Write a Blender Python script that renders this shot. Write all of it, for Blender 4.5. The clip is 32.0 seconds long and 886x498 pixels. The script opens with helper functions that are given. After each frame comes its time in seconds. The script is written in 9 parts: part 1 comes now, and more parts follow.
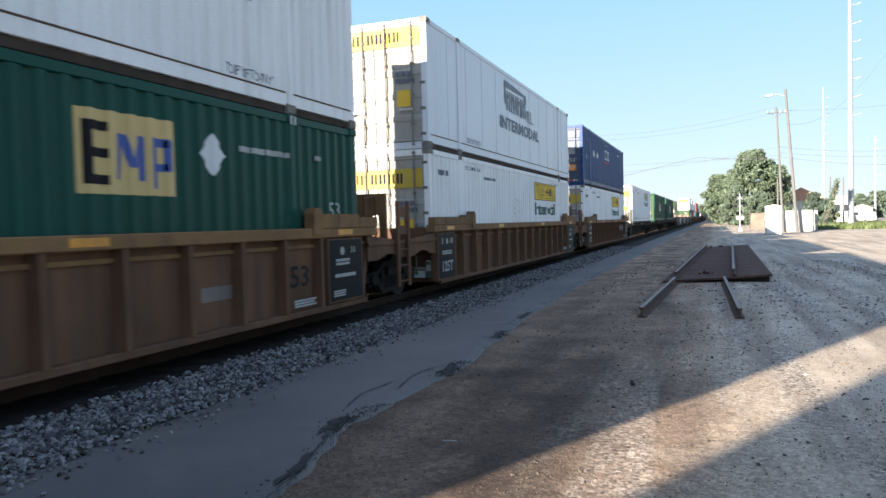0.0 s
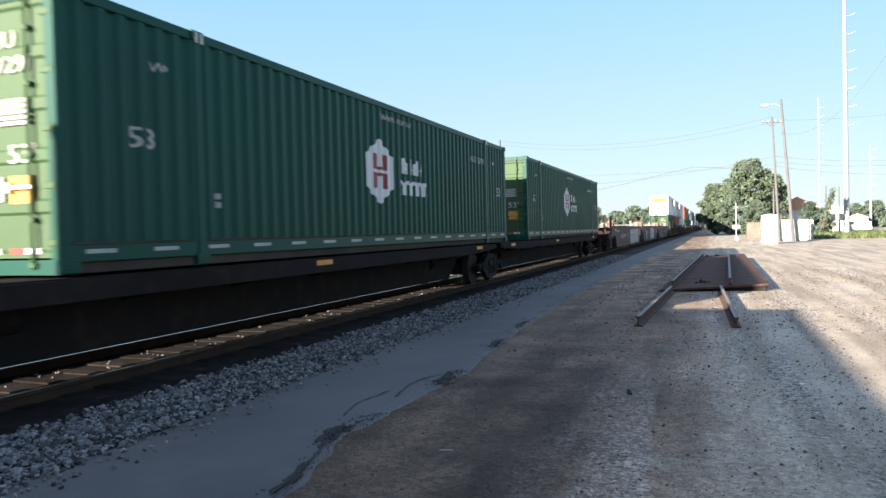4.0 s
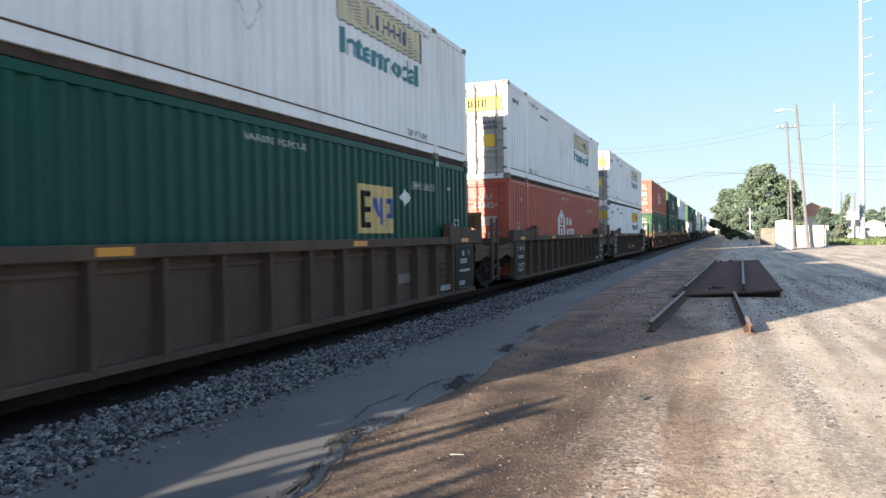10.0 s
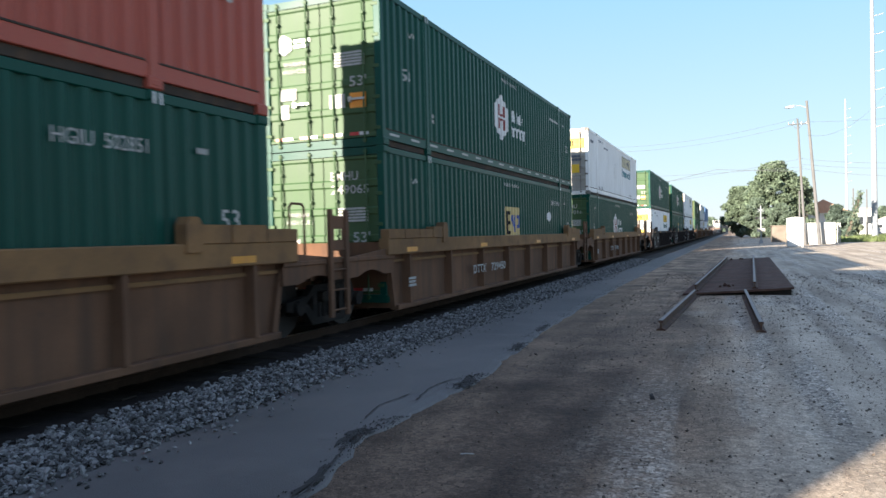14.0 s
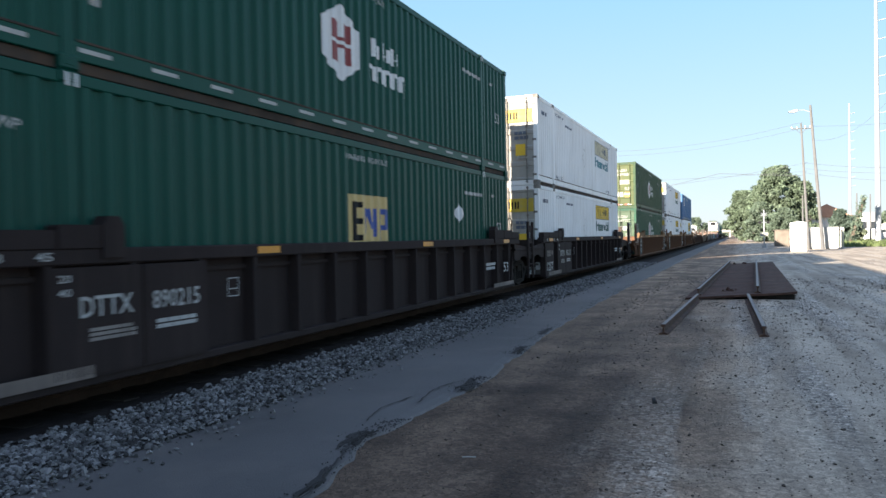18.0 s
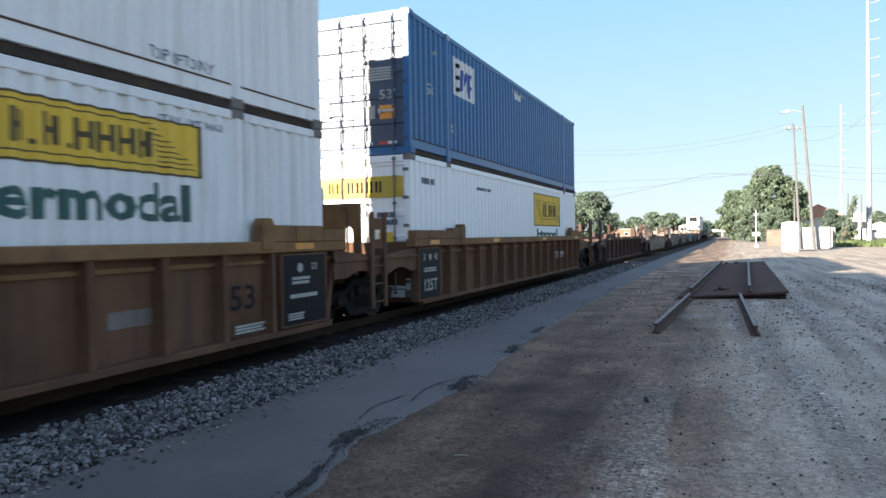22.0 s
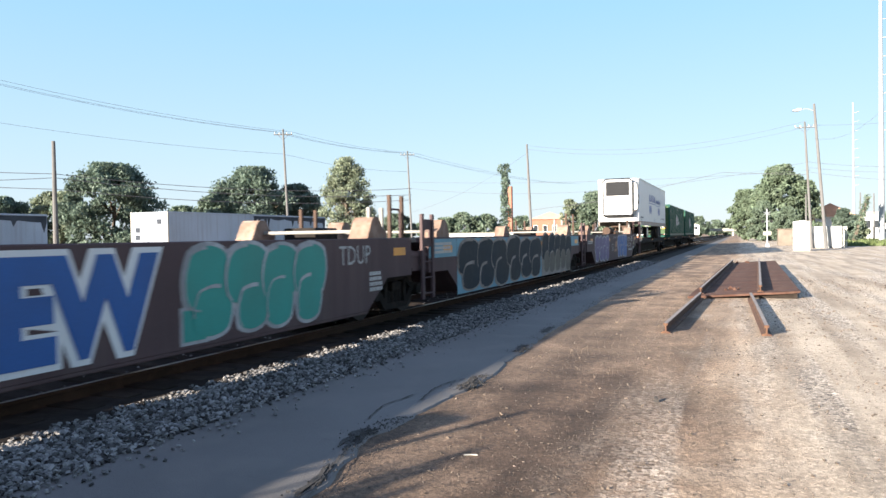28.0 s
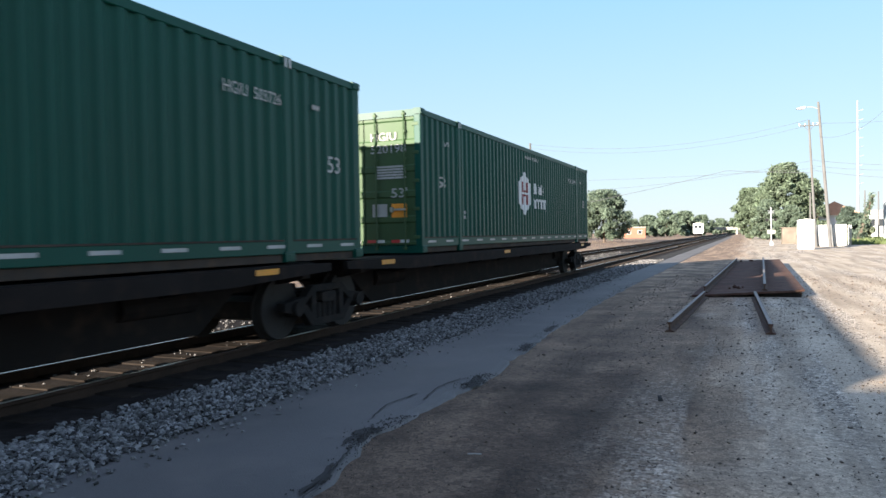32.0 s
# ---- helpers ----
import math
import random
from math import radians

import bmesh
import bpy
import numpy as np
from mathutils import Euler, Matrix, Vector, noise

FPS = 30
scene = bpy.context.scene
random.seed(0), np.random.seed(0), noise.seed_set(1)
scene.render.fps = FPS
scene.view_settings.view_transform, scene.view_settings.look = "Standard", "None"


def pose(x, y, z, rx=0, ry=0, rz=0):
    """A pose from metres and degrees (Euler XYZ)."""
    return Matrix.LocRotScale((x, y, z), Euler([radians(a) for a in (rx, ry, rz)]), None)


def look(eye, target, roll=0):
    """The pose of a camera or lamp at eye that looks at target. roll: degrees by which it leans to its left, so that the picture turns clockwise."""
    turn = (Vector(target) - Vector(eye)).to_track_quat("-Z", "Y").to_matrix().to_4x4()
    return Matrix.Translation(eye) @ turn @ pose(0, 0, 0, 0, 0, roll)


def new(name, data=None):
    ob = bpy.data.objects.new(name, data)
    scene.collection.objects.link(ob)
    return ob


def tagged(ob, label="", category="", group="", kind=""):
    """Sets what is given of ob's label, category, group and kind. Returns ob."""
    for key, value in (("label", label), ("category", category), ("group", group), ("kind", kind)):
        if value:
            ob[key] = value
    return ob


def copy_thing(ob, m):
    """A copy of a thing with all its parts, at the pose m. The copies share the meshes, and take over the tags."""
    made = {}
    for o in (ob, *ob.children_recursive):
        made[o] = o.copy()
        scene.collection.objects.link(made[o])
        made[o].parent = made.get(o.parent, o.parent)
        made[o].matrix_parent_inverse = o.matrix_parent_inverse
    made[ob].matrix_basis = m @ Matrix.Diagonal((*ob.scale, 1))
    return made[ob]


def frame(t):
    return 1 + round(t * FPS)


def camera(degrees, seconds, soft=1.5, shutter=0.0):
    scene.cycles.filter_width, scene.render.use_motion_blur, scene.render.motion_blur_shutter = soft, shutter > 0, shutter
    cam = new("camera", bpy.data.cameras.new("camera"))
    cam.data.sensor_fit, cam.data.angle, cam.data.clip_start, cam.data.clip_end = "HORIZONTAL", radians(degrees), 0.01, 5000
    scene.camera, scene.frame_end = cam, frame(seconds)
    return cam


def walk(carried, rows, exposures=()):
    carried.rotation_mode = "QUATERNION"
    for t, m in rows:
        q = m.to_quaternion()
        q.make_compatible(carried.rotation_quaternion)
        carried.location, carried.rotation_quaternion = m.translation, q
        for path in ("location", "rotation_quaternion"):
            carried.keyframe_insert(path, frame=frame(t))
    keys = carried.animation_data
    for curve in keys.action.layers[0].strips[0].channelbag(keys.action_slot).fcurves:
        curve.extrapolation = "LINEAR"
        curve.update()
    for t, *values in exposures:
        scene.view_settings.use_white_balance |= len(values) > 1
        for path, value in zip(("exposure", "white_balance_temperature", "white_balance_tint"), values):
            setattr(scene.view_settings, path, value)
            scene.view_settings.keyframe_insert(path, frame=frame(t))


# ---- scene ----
# camera: held in the hand beside the track, 1.65 m over the ground; time, yaw, pitch, roll
EYE = 1.65
PATH = [
    (0.0, 20.86, -2.03, 1.48),
    (0.5, 21.05, -1.57, 1.45),
    (1.0, 21.08, -1.43, 1.54),
    (1.5, 21.11, -0.92, 0.85),
    (2.0, 20.88, -1.02, 0.94),
    (2.5, 21.02, -0.94, 0.87),
    (3.0, 20.51, -0.52, 0.87),
    (3.5, 20.55, -0.79, 0.78),
    (4.0, 20.61, -1.34, 1.40),
    (4.5, 20.99, -1.18, 1.32),
    (6.5, 21.36, -1.32, 0.89),
    (7.0, 21.23, -1.43, 0.62),
    (7.5, 21.36, -1.26, 0.57),
    (8.0, 21.23, -1.33, 0.38),
    (8.5, 21.12, -1.21, 0.47),
    (9.0, 21.16, -1.20, 0.76),
    (9.5, 21.29, -1.26, 0.90),
    (10.0, 21.56, -1.01, 1.05),
    (10.5, 21.53, -1.17, 1.10),
    (11.0, 21.64, -0.82, 1.30),
    (11.5, 21.76, -0.85, 1.41),
    (12.0, 21.93, -1.02, 1.09),
    (12.5, 22.27, -1.08, 1.34),
    (13.0, 22.47, -0.69, 1.72),
    (13.5, 22.37, -0.93, 1.40),
    (14.0, 22.29, -1.04, 1.40),
    (14.5, 22.44, -1.12, 1.54),
    (15.0, 22.38, -1.11, 1.45),
    (15.5, 22.19, -1.27, 1.79),
    (17.5, 22.81, -1.05, 1.29),
    (18.0, 22.50, -0.81, 1.13),
    (18.5, 22.61, -0.93, 1.56),
    (19.0, 22.24, -0.92, 1.24),
    (19.5, 22.16, -0.78, 1.40),
    (20.0, 22.39, -0.65, 1.20),
    (20.5, 22.52, -0.65, 1.04),
    (21.0, 22.38, -0.75, 0.87),
    (21.5, 22.25, -0.93, 0.74),
    (22.0, 21.96, -0.94, 0.91),
    (22.5, 22.23, -0.91, 1.09),
    (23.0, 22.28, -0.81, 0.93),
    (23.5, 22.18, -1.09, 1.01),
    (24.0, 22.28, -1.16, 0.90),
    (24.5, 22.56, -1.20, 0.83),
    (25.0, 22.37, -1.36, 0.90),
    (25.5, 22.40, -1.39, 0.78),
    (27.5, 22.65, -1.12, 1.06),
    (28.0, 22.70, -0.97, 0.95),
    (28.5, 22.84, -0.66, 0.71),
    (29.0, 22.71, -0.82, 0.82),
    (29.5, 22.81, -0.99, 0.74),
    (30.0, 22.85, -1.11, 0.80),
    (30.5, 22.76, -0.80, 1.01),
    (31.0, 22.71, -0.91, 1.07),
    (31.5, 22.86, -1.15, 0.73),
    (32.0, 22.97, -1.04, 1.05),
]
cam = camera(63.5, 32.0, 1.5, 0.12)
walk(cam, [(t, pose(0, 0, EYE, 90 + pitch, roll, yaw)) for t, yaw, pitch, roll in PATH],
     exposures=[(0, 2.04), (32, 2.04)])

# ---- light ----
SUN_ELEV, SUN_SIDE = 14.0, 26.2     # degrees over the horizon; from the track's axis, behind and to the left
world = bpy.data.worlds.new("sky")
scene.world = world
world.use_nodes = True
wn = world.node_tree
wn.nodes.clear()
sky = wn.nodes.new("ShaderNodeTexSky")
sky.sky_type, sky.sun_disc = "NISHITA", False
sky.sun_elevation, sky.sun_rotation = radians(SUN_ELEV), radians(180 + SUN_SIDE)
sky.air_density, sky.dust_density, sky.ozone_density, sky.altitude = 1.2, 0.25, 2.5, 100
wb = wn.nodes.new("ShaderNodeBackground")
wb.inputs["Strength"].default_value = 0.083
wo = wn.nodes.new("ShaderNodeOutputWorld")
tcw = wn.nodes.new("ShaderNodeTexCoord")
sepw = wn.nodes.new("ShaderNodeSeparateXYZ")
haze = wn.nodes.new("ShaderNodeValToRGB")         # summer haze: paler towards the horizon
haze.color_ramp.elements[0].position, haze.color_ramp.elements[1].position = 0.0, 0.65
haze.color_ramp.elements[0].color, haze.color_ramp.elements[1].color = (2.10, 2.48, 2.86, 1), (1.18, 1.62, 2.72, 1)
for _p, _c in ((0.12, (1.74, 2.40, 2.96, 1)), (0.30, (1.20, 2.16, 2.98, 1))):
    haze.color_ramp.elements.new(_p).color = _c
mixw = wn.nodes.new("ShaderNodeMixRGB")
mixw.inputs[0].default_value = 0.90
wn.links.new(tcw.outputs["Generated"], sepw.inputs[0])
wn.links.new(sepw.outputs["Z"], haze.inputs[0])
wn.links.new(sky.outputs[0], mixw.inputs[1])
wn.links.new(haze.outputs[0], mixw.inputs[2])
wn.links.new(mixw.outputs[0], wb.inputs[0])
wn.links.new(wb.outputs[0], wo.inputs[0])
sun = new("sun", bpy.data.lights.new("sun", "SUN"))
sun.data.energy, sun.data.angle, sun.data.color = 5.0, radians(0.6), (1.0, 0.885, 0.75)
_a, _e = radians(SUN_SIDE), radians(SUN_ELEV)
SUNWARD = Vector((-math.sin(_a) * math.cos(_e), -math.cos(_a) * math.cos(_e), math.sin(_e)))
sun.matrix_world = look(SUNWARD * 100, (0, 0, 0))

# ---- materials ----
def mat(name, color, rough=0.6, metal=0.0, vary=0.25, scale=3.0, bump=0.15, fine=60.0, dirt=None, dirt_amount=0.3,
        streak=False, spec=0.5, per_piece=0.0, specks=None):
    """A procedural surface: base colour with patchy variation at two scales, optional dirt colour and vertical streaks, fine bump."""
    m = bpy.data.materials.new(name)
    m.use_nodes = True
    nt = m.node_tree
    n, l = nt.nodes, nt.links
    b = n["Principled BSDF"]
    b.inputs["Metallic"].default_value = metal
    b.inputs["Specular IOR Level"].default_value = spec
    tc = n.new("ShaderNodeTexCoord")
    n1 = n.new("ShaderNodeTexNoise")
    n1.inputs["Scale"].default_value, n1.inputs["Detail"].default_value = scale * 0.35, 5
    n2 = n.new("ShaderNodeTexNoise")
    n2.inputs["Scale"].default_value, n2.inputs["Detail"].default_value = fine, 3
    l.new(tc.outputs["Object"], n1.inputs[0])
    l.new(tc.outputs["Object"], n2.inputs[0])
    c = Vector(color[:3])
    ramp = n.new("ShaderNodeValToRGB")
    ramp.color_ramp.elements[0].position, ramp.color_ramp.elements[1].position = 0.3, 0.72
    ramp.color_ramp.elements[0].color = (*(c * (1 - vary)), 1)
    ramp.color_ramp.elements[1].color = (*[min(1, v) for v in c * (1 + vary * 0.6)], 1)
    l.new(n1.outputs["Fac"], ramp.inputs[0])
    last = ramp.outputs[0]
    mx = n.new("ShaderNodeMixRGB")
    mx.blend_type = "MULTIPLY"
    mx.inputs[0].default_value = 0.35
    l.new(last, mx.inputs[1])
    l.new(n2.outputs["Fac"], mx.inputs[2])
    g = n.new("ShaderNodeMixRGB")
    g.blend_type = "MULTIPLY"
    g.inputs[0].default_value = 1.0
    g.inputs[2].default_value = (1.2, 1.2, 1.2, 1)
    l.new(mx.outputs[0], g.inputs[1])
    last = g.outputs[0]
    if dirt:
        n3 = n.new("ShaderNodeTexNoise")
        n3.inputs["Detail"].default_value = 6
        mp = n.new("ShaderNodeMapping")
        mp.inputs["Scale"].default_value = (5, 5, 0.35) if streak else (1.3, 1.3, 1.3)
        l.new(tc.outputs["Object"], mp.inputs[0])
        l.new(mp.outputs[0], n3.inputs[0])
        n3.inputs["Scale"].default_value = 1.0 if streak else scale
        r3 = n.new("ShaderNodeValToRGB")
        r3.color_ramp.elements[0].position, r3.color_ramp.elements[1].position = 0.62 - dirt_amount * 0.4, 0.85 - dirt_amount * 0.2
        l.new(n3.outputs["Fac"], r3.inputs[0])
        md = n.new("ShaderNodeMixRGB")
        md.inputs[2].default_value = (*dirt[:3], 1)
        ms = n.new("ShaderNodeMath")
        ms.operation = "MULTIPLY"
        ms.inputs[1].default_value = min(0.9, dirt_amount + 0.25)
        l.new(r3.outputs[0], ms.inputs[0])
        l.new(ms.outputs[0], md.inputs[0])
        l.new(last, md.inputs[1])
        last = md.outputs[0]
    if specks:
        sv = n.new("ShaderNodeTexNoise")
        sv.inputs["Scale"].default_value, sv.inputs["Detail"].default_value, sv.inputs["Roughness"].default_value = 4.0, 8, 0.72
        ms2 = n.new("ShaderNodeMapping")
        ms2.inputs["Scale"].default_value = (1, 1, 0.55)
        l.new(tc.outputs["Object"], ms2.inputs[0])
        l.new(ms2.outputs[0], sv.inputs[0])
        rs = n.new("ShaderNodeValToRGB")
        rs.color_ramp.elements[0].position, rs.color_ramp.elements[1].position = specks[0], specks[0] + 0.05
        l.new(sv.outputs["Fac"], rs.inputs[0])
        mk = n.new("ShaderNodeMixRGB")
        mk.inputs[2].default_value = (*specks[1], 1)
        l.new(rs.outputs[0], mk.inputs[0])
        l.new(last, mk.inputs[1])
        last = mk.outputs[0]
    if per_piece:
        oi = n.new("ShaderNodeObjectInfo")
        mr = n.new("ShaderNodeMapRange")
        mr.inputs[3].default_value, mr.inputs[4].default_value = 1 - per_piece, 1 + per_piece * 0.5
        l.new(oi.outputs["Random"], mr.inputs[0])
        mm = n.new("ShaderNodeMixRGB")
        mm.blend_type = "MULTIPLY"
        mm.inputs[0].default_value = 1
        l.new(last, mm.inputs[1])
        l.new(mr.outputs[0], mm.inputs[2])
        last = mm.outputs[0]
    l.new(last, b.inputs["Base Color"])
    rr = n.new("ShaderNodeMapRange")
    rr.inputs[3].default_value, rr.inputs[4].default_value = max(0.05, rough - 0.12), min(1, rough + 0.12)
    l.new(n1.outputs["Fac"], rr.inputs[0])
    l.new(rr.outputs[0], b.inputs["Roughness"])
    if bump:
        bp = n.new("ShaderNodeBump")
        bp.inputs["Strength"].default_value, bp.inputs["Distance"].default_value = bump, 0.01
        l.new(n2.outputs["Fac"], bp.inputs["Height"])
        l.new(bp.outputs[0], b.inputs["Normal"])
    return m


M_WHITE = mat("white container paint", (0.75, 0.76, 0.76), 0.5, vary=0.10, scale=1.5, bump=0.05, dirt=(0.42, 0.38, 0.33), dirt_amount=0.27, streak=True, specks=(0.70, (0.22, 0.13, 0.08)))
M_WHITE2 = mat("cleaner white paint", (0.78, 0.80, 0.81), 0.42, vary=0.05, scale=1.2, bump=0.03, dirt=(0.5, 0.46, 0.42), dirt_amount=0.12, streak=True)
# yellowed and dirty; also darkened so sunlit doors keep their detail
M_WHITEDOOR = mat("dimmed yellowed white door paint", (0.33, 0.325, 0.30), 0.6, vary=0.22, scale=2, bump=0.04, dirt=(0.25, 0.22, 0.18), dirt_amount=0.35, streak=True, spec=0.3)
M_GREENMID = mat("weathered green container paint", (0.010, 0.062, 0.034), 0.5, vary=0.16, scale=1.5, bump=0.05, dirt=(0.03, 0.075, 0.04), dirt_amount=0.15, streak=True, spec=0.25)
M_PALE = mat("pale grey plate paint", (0.60, 0.64, 0.69), 0.4, vary=0.09, scale=1.0, bump=0.03, dirt=(0.4, 0.38, 0.36), dirt_amount=0.18, streak=True, specks=(0.72, (0.30, 0.26, 0.22)))
M_GREEN = mat("dark green container paint", (0.002, 0.056, 0.040), 0.45, vary=0.14, scale=1.5, bump=0.05, dirt=(0.012, 0.066, 0.046), dirt_amount=0.12, streak=True, spec=0.2)
M_GREEN_OLD = mat("faded green container paint", (0.052, 0.086, 0.052), 0.55, vary=0.22, scale=1.5, bump=0.05, dirt=(0.085, 0.10, 0.05), dirt_amount=0.25, streak=True, spec=0.3)
# door green shifted lighter and yellower: warm sunlight put into the colour
M_GREENDOOR = mat("sun-toned green door paint", (0.046, 0.092, 0.038), 0.55, vary=0.2, scale=1.5, bump=0.05, dirt=(0.04, 0.07, 0.04), dirt_amount=0.2, streak=True, spec=0.25)
M_OLIVE = mat("sun-bleached olive green paint", (0.030, 0.064, 0.031), 0.55, vary=0.2, scale=1.5, bump=0.05, dirt=(0.07, 0.085, 0.035), dirt_amount=0.2, streak=True, spec=0.25)
# doors lighter and yellower than the olive sides
M_OLIVEDOOR = mat("yellower olive door paint", (0.072, 0.092, 0.036), 0.6, vary=0.25, scale=2, bump=0.05, dirt=(0.12, 0.11, 0.05), dirt_amount=0.3, streak=True, spec=0.25)
M_CASTING = mat("grimy grey casting steel", (0.20, 0.19, 0.175), 0.8, vary=0.3, scale=6, bump=0.2, dirt=(0.11, 0.075, 0.05), dirt_amount=0.4, spec=0.2)
# grime plus the shadowed gap between stacked containers, in one dark colour
M_RAILDARK = mat("dark grimy rail steel", (0.060, 0.050, 0.043), 0.9, vary=0.35, scale=4, bump=0.15, dirt=(0.10, 0.065, 0.045), dirt_amount=0.4, spec=0.1)
M_SEAM = mat("rusty seam sealant", (0.11, 0.075, 0.055), 0.85, vary=0.4, scale=5, bump=0.1, spec=0.1)
# rusty plates paled: their look in direct sun is in the colour
M_GUIDE = mat("sunlit-pale rusty guide plate", (0.24, 0.175, 0.140), 0.85, vary=0.5, scale=6, bump=0.2, dirt=(0.15, 0.07, 0.04), dirt_amount=0.4, spec=0.2)
M_GRATE = mat("pale galvanised grating", (0.27, 0.26, 0.24), 0.7, vary=0.25, scale=6, bump=0.1, spec=0.3)
M_SHEDWOOD = mat("weathered brown boards", (0.20, 0.17, 0.14), 0.9, vary=0.3, scale=3, bump=0.3, spec=0.1)
M_CHALK = mat("chalky grey white paint", (0.40, 0.41, 0.41), 0.7, vary=0.15, scale=2, bump=0.05, dirt=(0.25, 0.22, 0.19), dirt_amount=0.3, streak=True)
M_ORANGE = mat("orange red container paint", (0.33, 0.062, 0.036), 0.55, vary=0.16, scale=1.5, bump=0.05, dirt=(0.3, 0.1, 0.06), dirt_amount=0.2, streak=True)
M_BLUE = mat("navy blue container paint", (0.006, 0.043, 0.155), 0.45, vary=0.14, scale=1.5, bump=0.04, dirt=(0.03, 0.06, 0.16), dirt_amount=0.1, streak=True, spec=0.3)
M_BLUE2 = mat("mid blue container paint", (0.012, 0.105, 0.265), 0.45, vary=0.14, scale=1.5, bump=0.04, dirt=(0.06, 0.12, 0.22), dirt_amount=0.12, streak=True)
M_DARKEND = mat("dark slate door paint", (0.034, 0.042, 0.056), 0.6, vary=0.2, scale=2, bump=0.04, dirt=(0.09, 0.08, 0.075), dirt_amount=0.25, streak=True, spec=0.12)
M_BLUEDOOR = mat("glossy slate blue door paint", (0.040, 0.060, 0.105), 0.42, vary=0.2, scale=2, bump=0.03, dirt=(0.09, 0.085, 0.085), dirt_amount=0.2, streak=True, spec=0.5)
M_TTX = mat("weathered yellow brown freight paint", (0.150, 0.077, 0.044), 0.85, vary=0.38, scale=2.5, bump=0.15, dirt=(0.070, 0.044, 0.031), dirt_amount=0.5, spec=0.25, streak=True, specks=(0.66, (0.06, 0.042, 0.032)))
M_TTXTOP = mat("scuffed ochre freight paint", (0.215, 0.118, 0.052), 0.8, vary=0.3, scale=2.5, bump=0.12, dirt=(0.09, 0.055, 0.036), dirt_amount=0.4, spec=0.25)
M_TTXB = mat("dusty grey brown freight paint", (0.092, 0.062, 0.044), 0.8, vary=0.32, scale=2.5, bump=0.15, dirt=(0.050, 0.040, 0.034), dirt_amount=0.45, spec=0.25, streak=True, specks=(0.67, (0.13, 0.075, 0.045)))
M_RUSTCAR = mat("dull red brown freight paint", (0.092, 0.053, 0.040), 0.8, vary=0.35, scale=2.5, bump=0.15, dirt=(0.055, 0.040, 0.034), dirt_amount=0.45, spec=0.3, streak=True, specks=(0.66, (0.14, 0.075, 0.045)))
M_DKBROWN = mat("dark brown freight paint", (0.030, 0.022, 0.021), 0.8, vary=0.25, scale=2.5, bump=0.12, dirt=(0.05, 0.038, 0.033), dirt_amount=0.3, streak=True, spec=0.15)
M_MAROON = mat("faded maroon freight paint", (0.075, 0.046, 0.048), 0.75, vary=0.3, scale=2.0, bump=0.1, dirt=(0.095, 0.070, 0.064), dirt_amount=0.4, spec=0.35, streak=True)
M_GREYCAR = mat("sooty grey freight paint", (0.085, 0.074, 0.066), 0.8, vary=0.28, scale=2.0, bump=0.12, dirt=(0.11, 0.092, 0.08), dirt_amount=0.4, streak=True)
M_SPINE = mat("dark rusty spine steel", (0.017, 0.014, 0.013), 0.85, vary=0.3, scale=3, bump=0.2, dirt=(0.055, 0.034, 0.024), dirt_amount=0.25, spec=0.1)
M_BOGIE = mat("sooty cast steel", (0.017, 0.015, 0.014), 0.85, vary=0.35, scale=6, bump=0.25, dirt=(0.045, 0.034, 0.027), dirt_amount=0.35, spec=0.15)
M_WHEEL = mat("worn wheel steel", (0.034, 0.030, 0.028), 0.7, metal=0.0, vary=0.25, scale=6, bump=0.1, spec=0.2)
M_TREAD = mat("worn steel tread", (0.34, 0.32, 0.30), 0.34, metal=1.0, vary=0.2, scale=4, bump=0.02)
M_RAILSIDE = mat("rusty rail steel", (0.075, 0.036, 0.023), 0.9, metal=0.0, vary=0.3, scale=5, bump=0.25, dirt=(0.22, 0.12, 0.06), dirt_amount=0.3)
# track rails, darker than the loose rails on the lot
M_TRACKRAIL = mat("dark brown rail steel", (0.042, 0.027, 0.020), 0.9, vary=0.3, scale=5, bump=0.25, dirt=(0.075, 0.043, 0.028), dirt_amount=0.3, spec=0.1)
M_RAILTOP = mat("scuffed pale rail top", (0.26, 0.225, 0.20), 0.6, vary=0.3, scale=4, bump=0.1, dirt=(0.12, 0.07, 0.05), dirt_amount=0.35, spec=0.4)
M_DECK = mat("rusted steel deck", (0.092, 0.047, 0.034), 0.9, vary=0.35, scale=3, bump=0.3, dirt=(0.15, 0.10, 0.075), dirt_amount=0.4, spec=0.2)
M_TANK = mat("dull rusty brown steel", (0.075, 0.050, 0.039), 0.8, vary=0.35, scale=4, bump=0.2, dirt=(0.12, 0.068, 0.042), dirt_amount=0.3, spec=0.2)
M_GALV = mat("galvanised bars", (0.45, 0.45, 0.43), 0.45, metal=0.7, vary=0.15, scale=6, bump=0.1)
M_BLACK = mat("black paint", (0.010, 0.010, 0.012), 0.6, vary=0.2, scale=4, bump=0.05, spec=0.15)
M_STENCIL = mat("chalky white lettering", (0.38, 0.38, 0.365), 0.7, vary=0.25, scale=5, bump=0.0, dirt=(0.3, 0.26, 0.22), dirt_amount=0.2)
M_INKGREEN = mat("dark green lettering", (0.018, 0.085, 0.075), 0.5, vary=0.1, scale=4, bump=0)
M_INKGREY = mat("slate grey lettering", (0.09, 0.11, 0.15), 0.5, vary=0.1, scale=4, bump=0)
M_INKBLUE = mat("royal blue lettering", (0.03, 0.07, 0.28), 0.5, vary=0.1, scale=4, bump=0)
M_INKRED = mat("dark red lettering", (0.20, 0.025, 0.025), 0.5, vary=0.1, scale=4, bump=0)
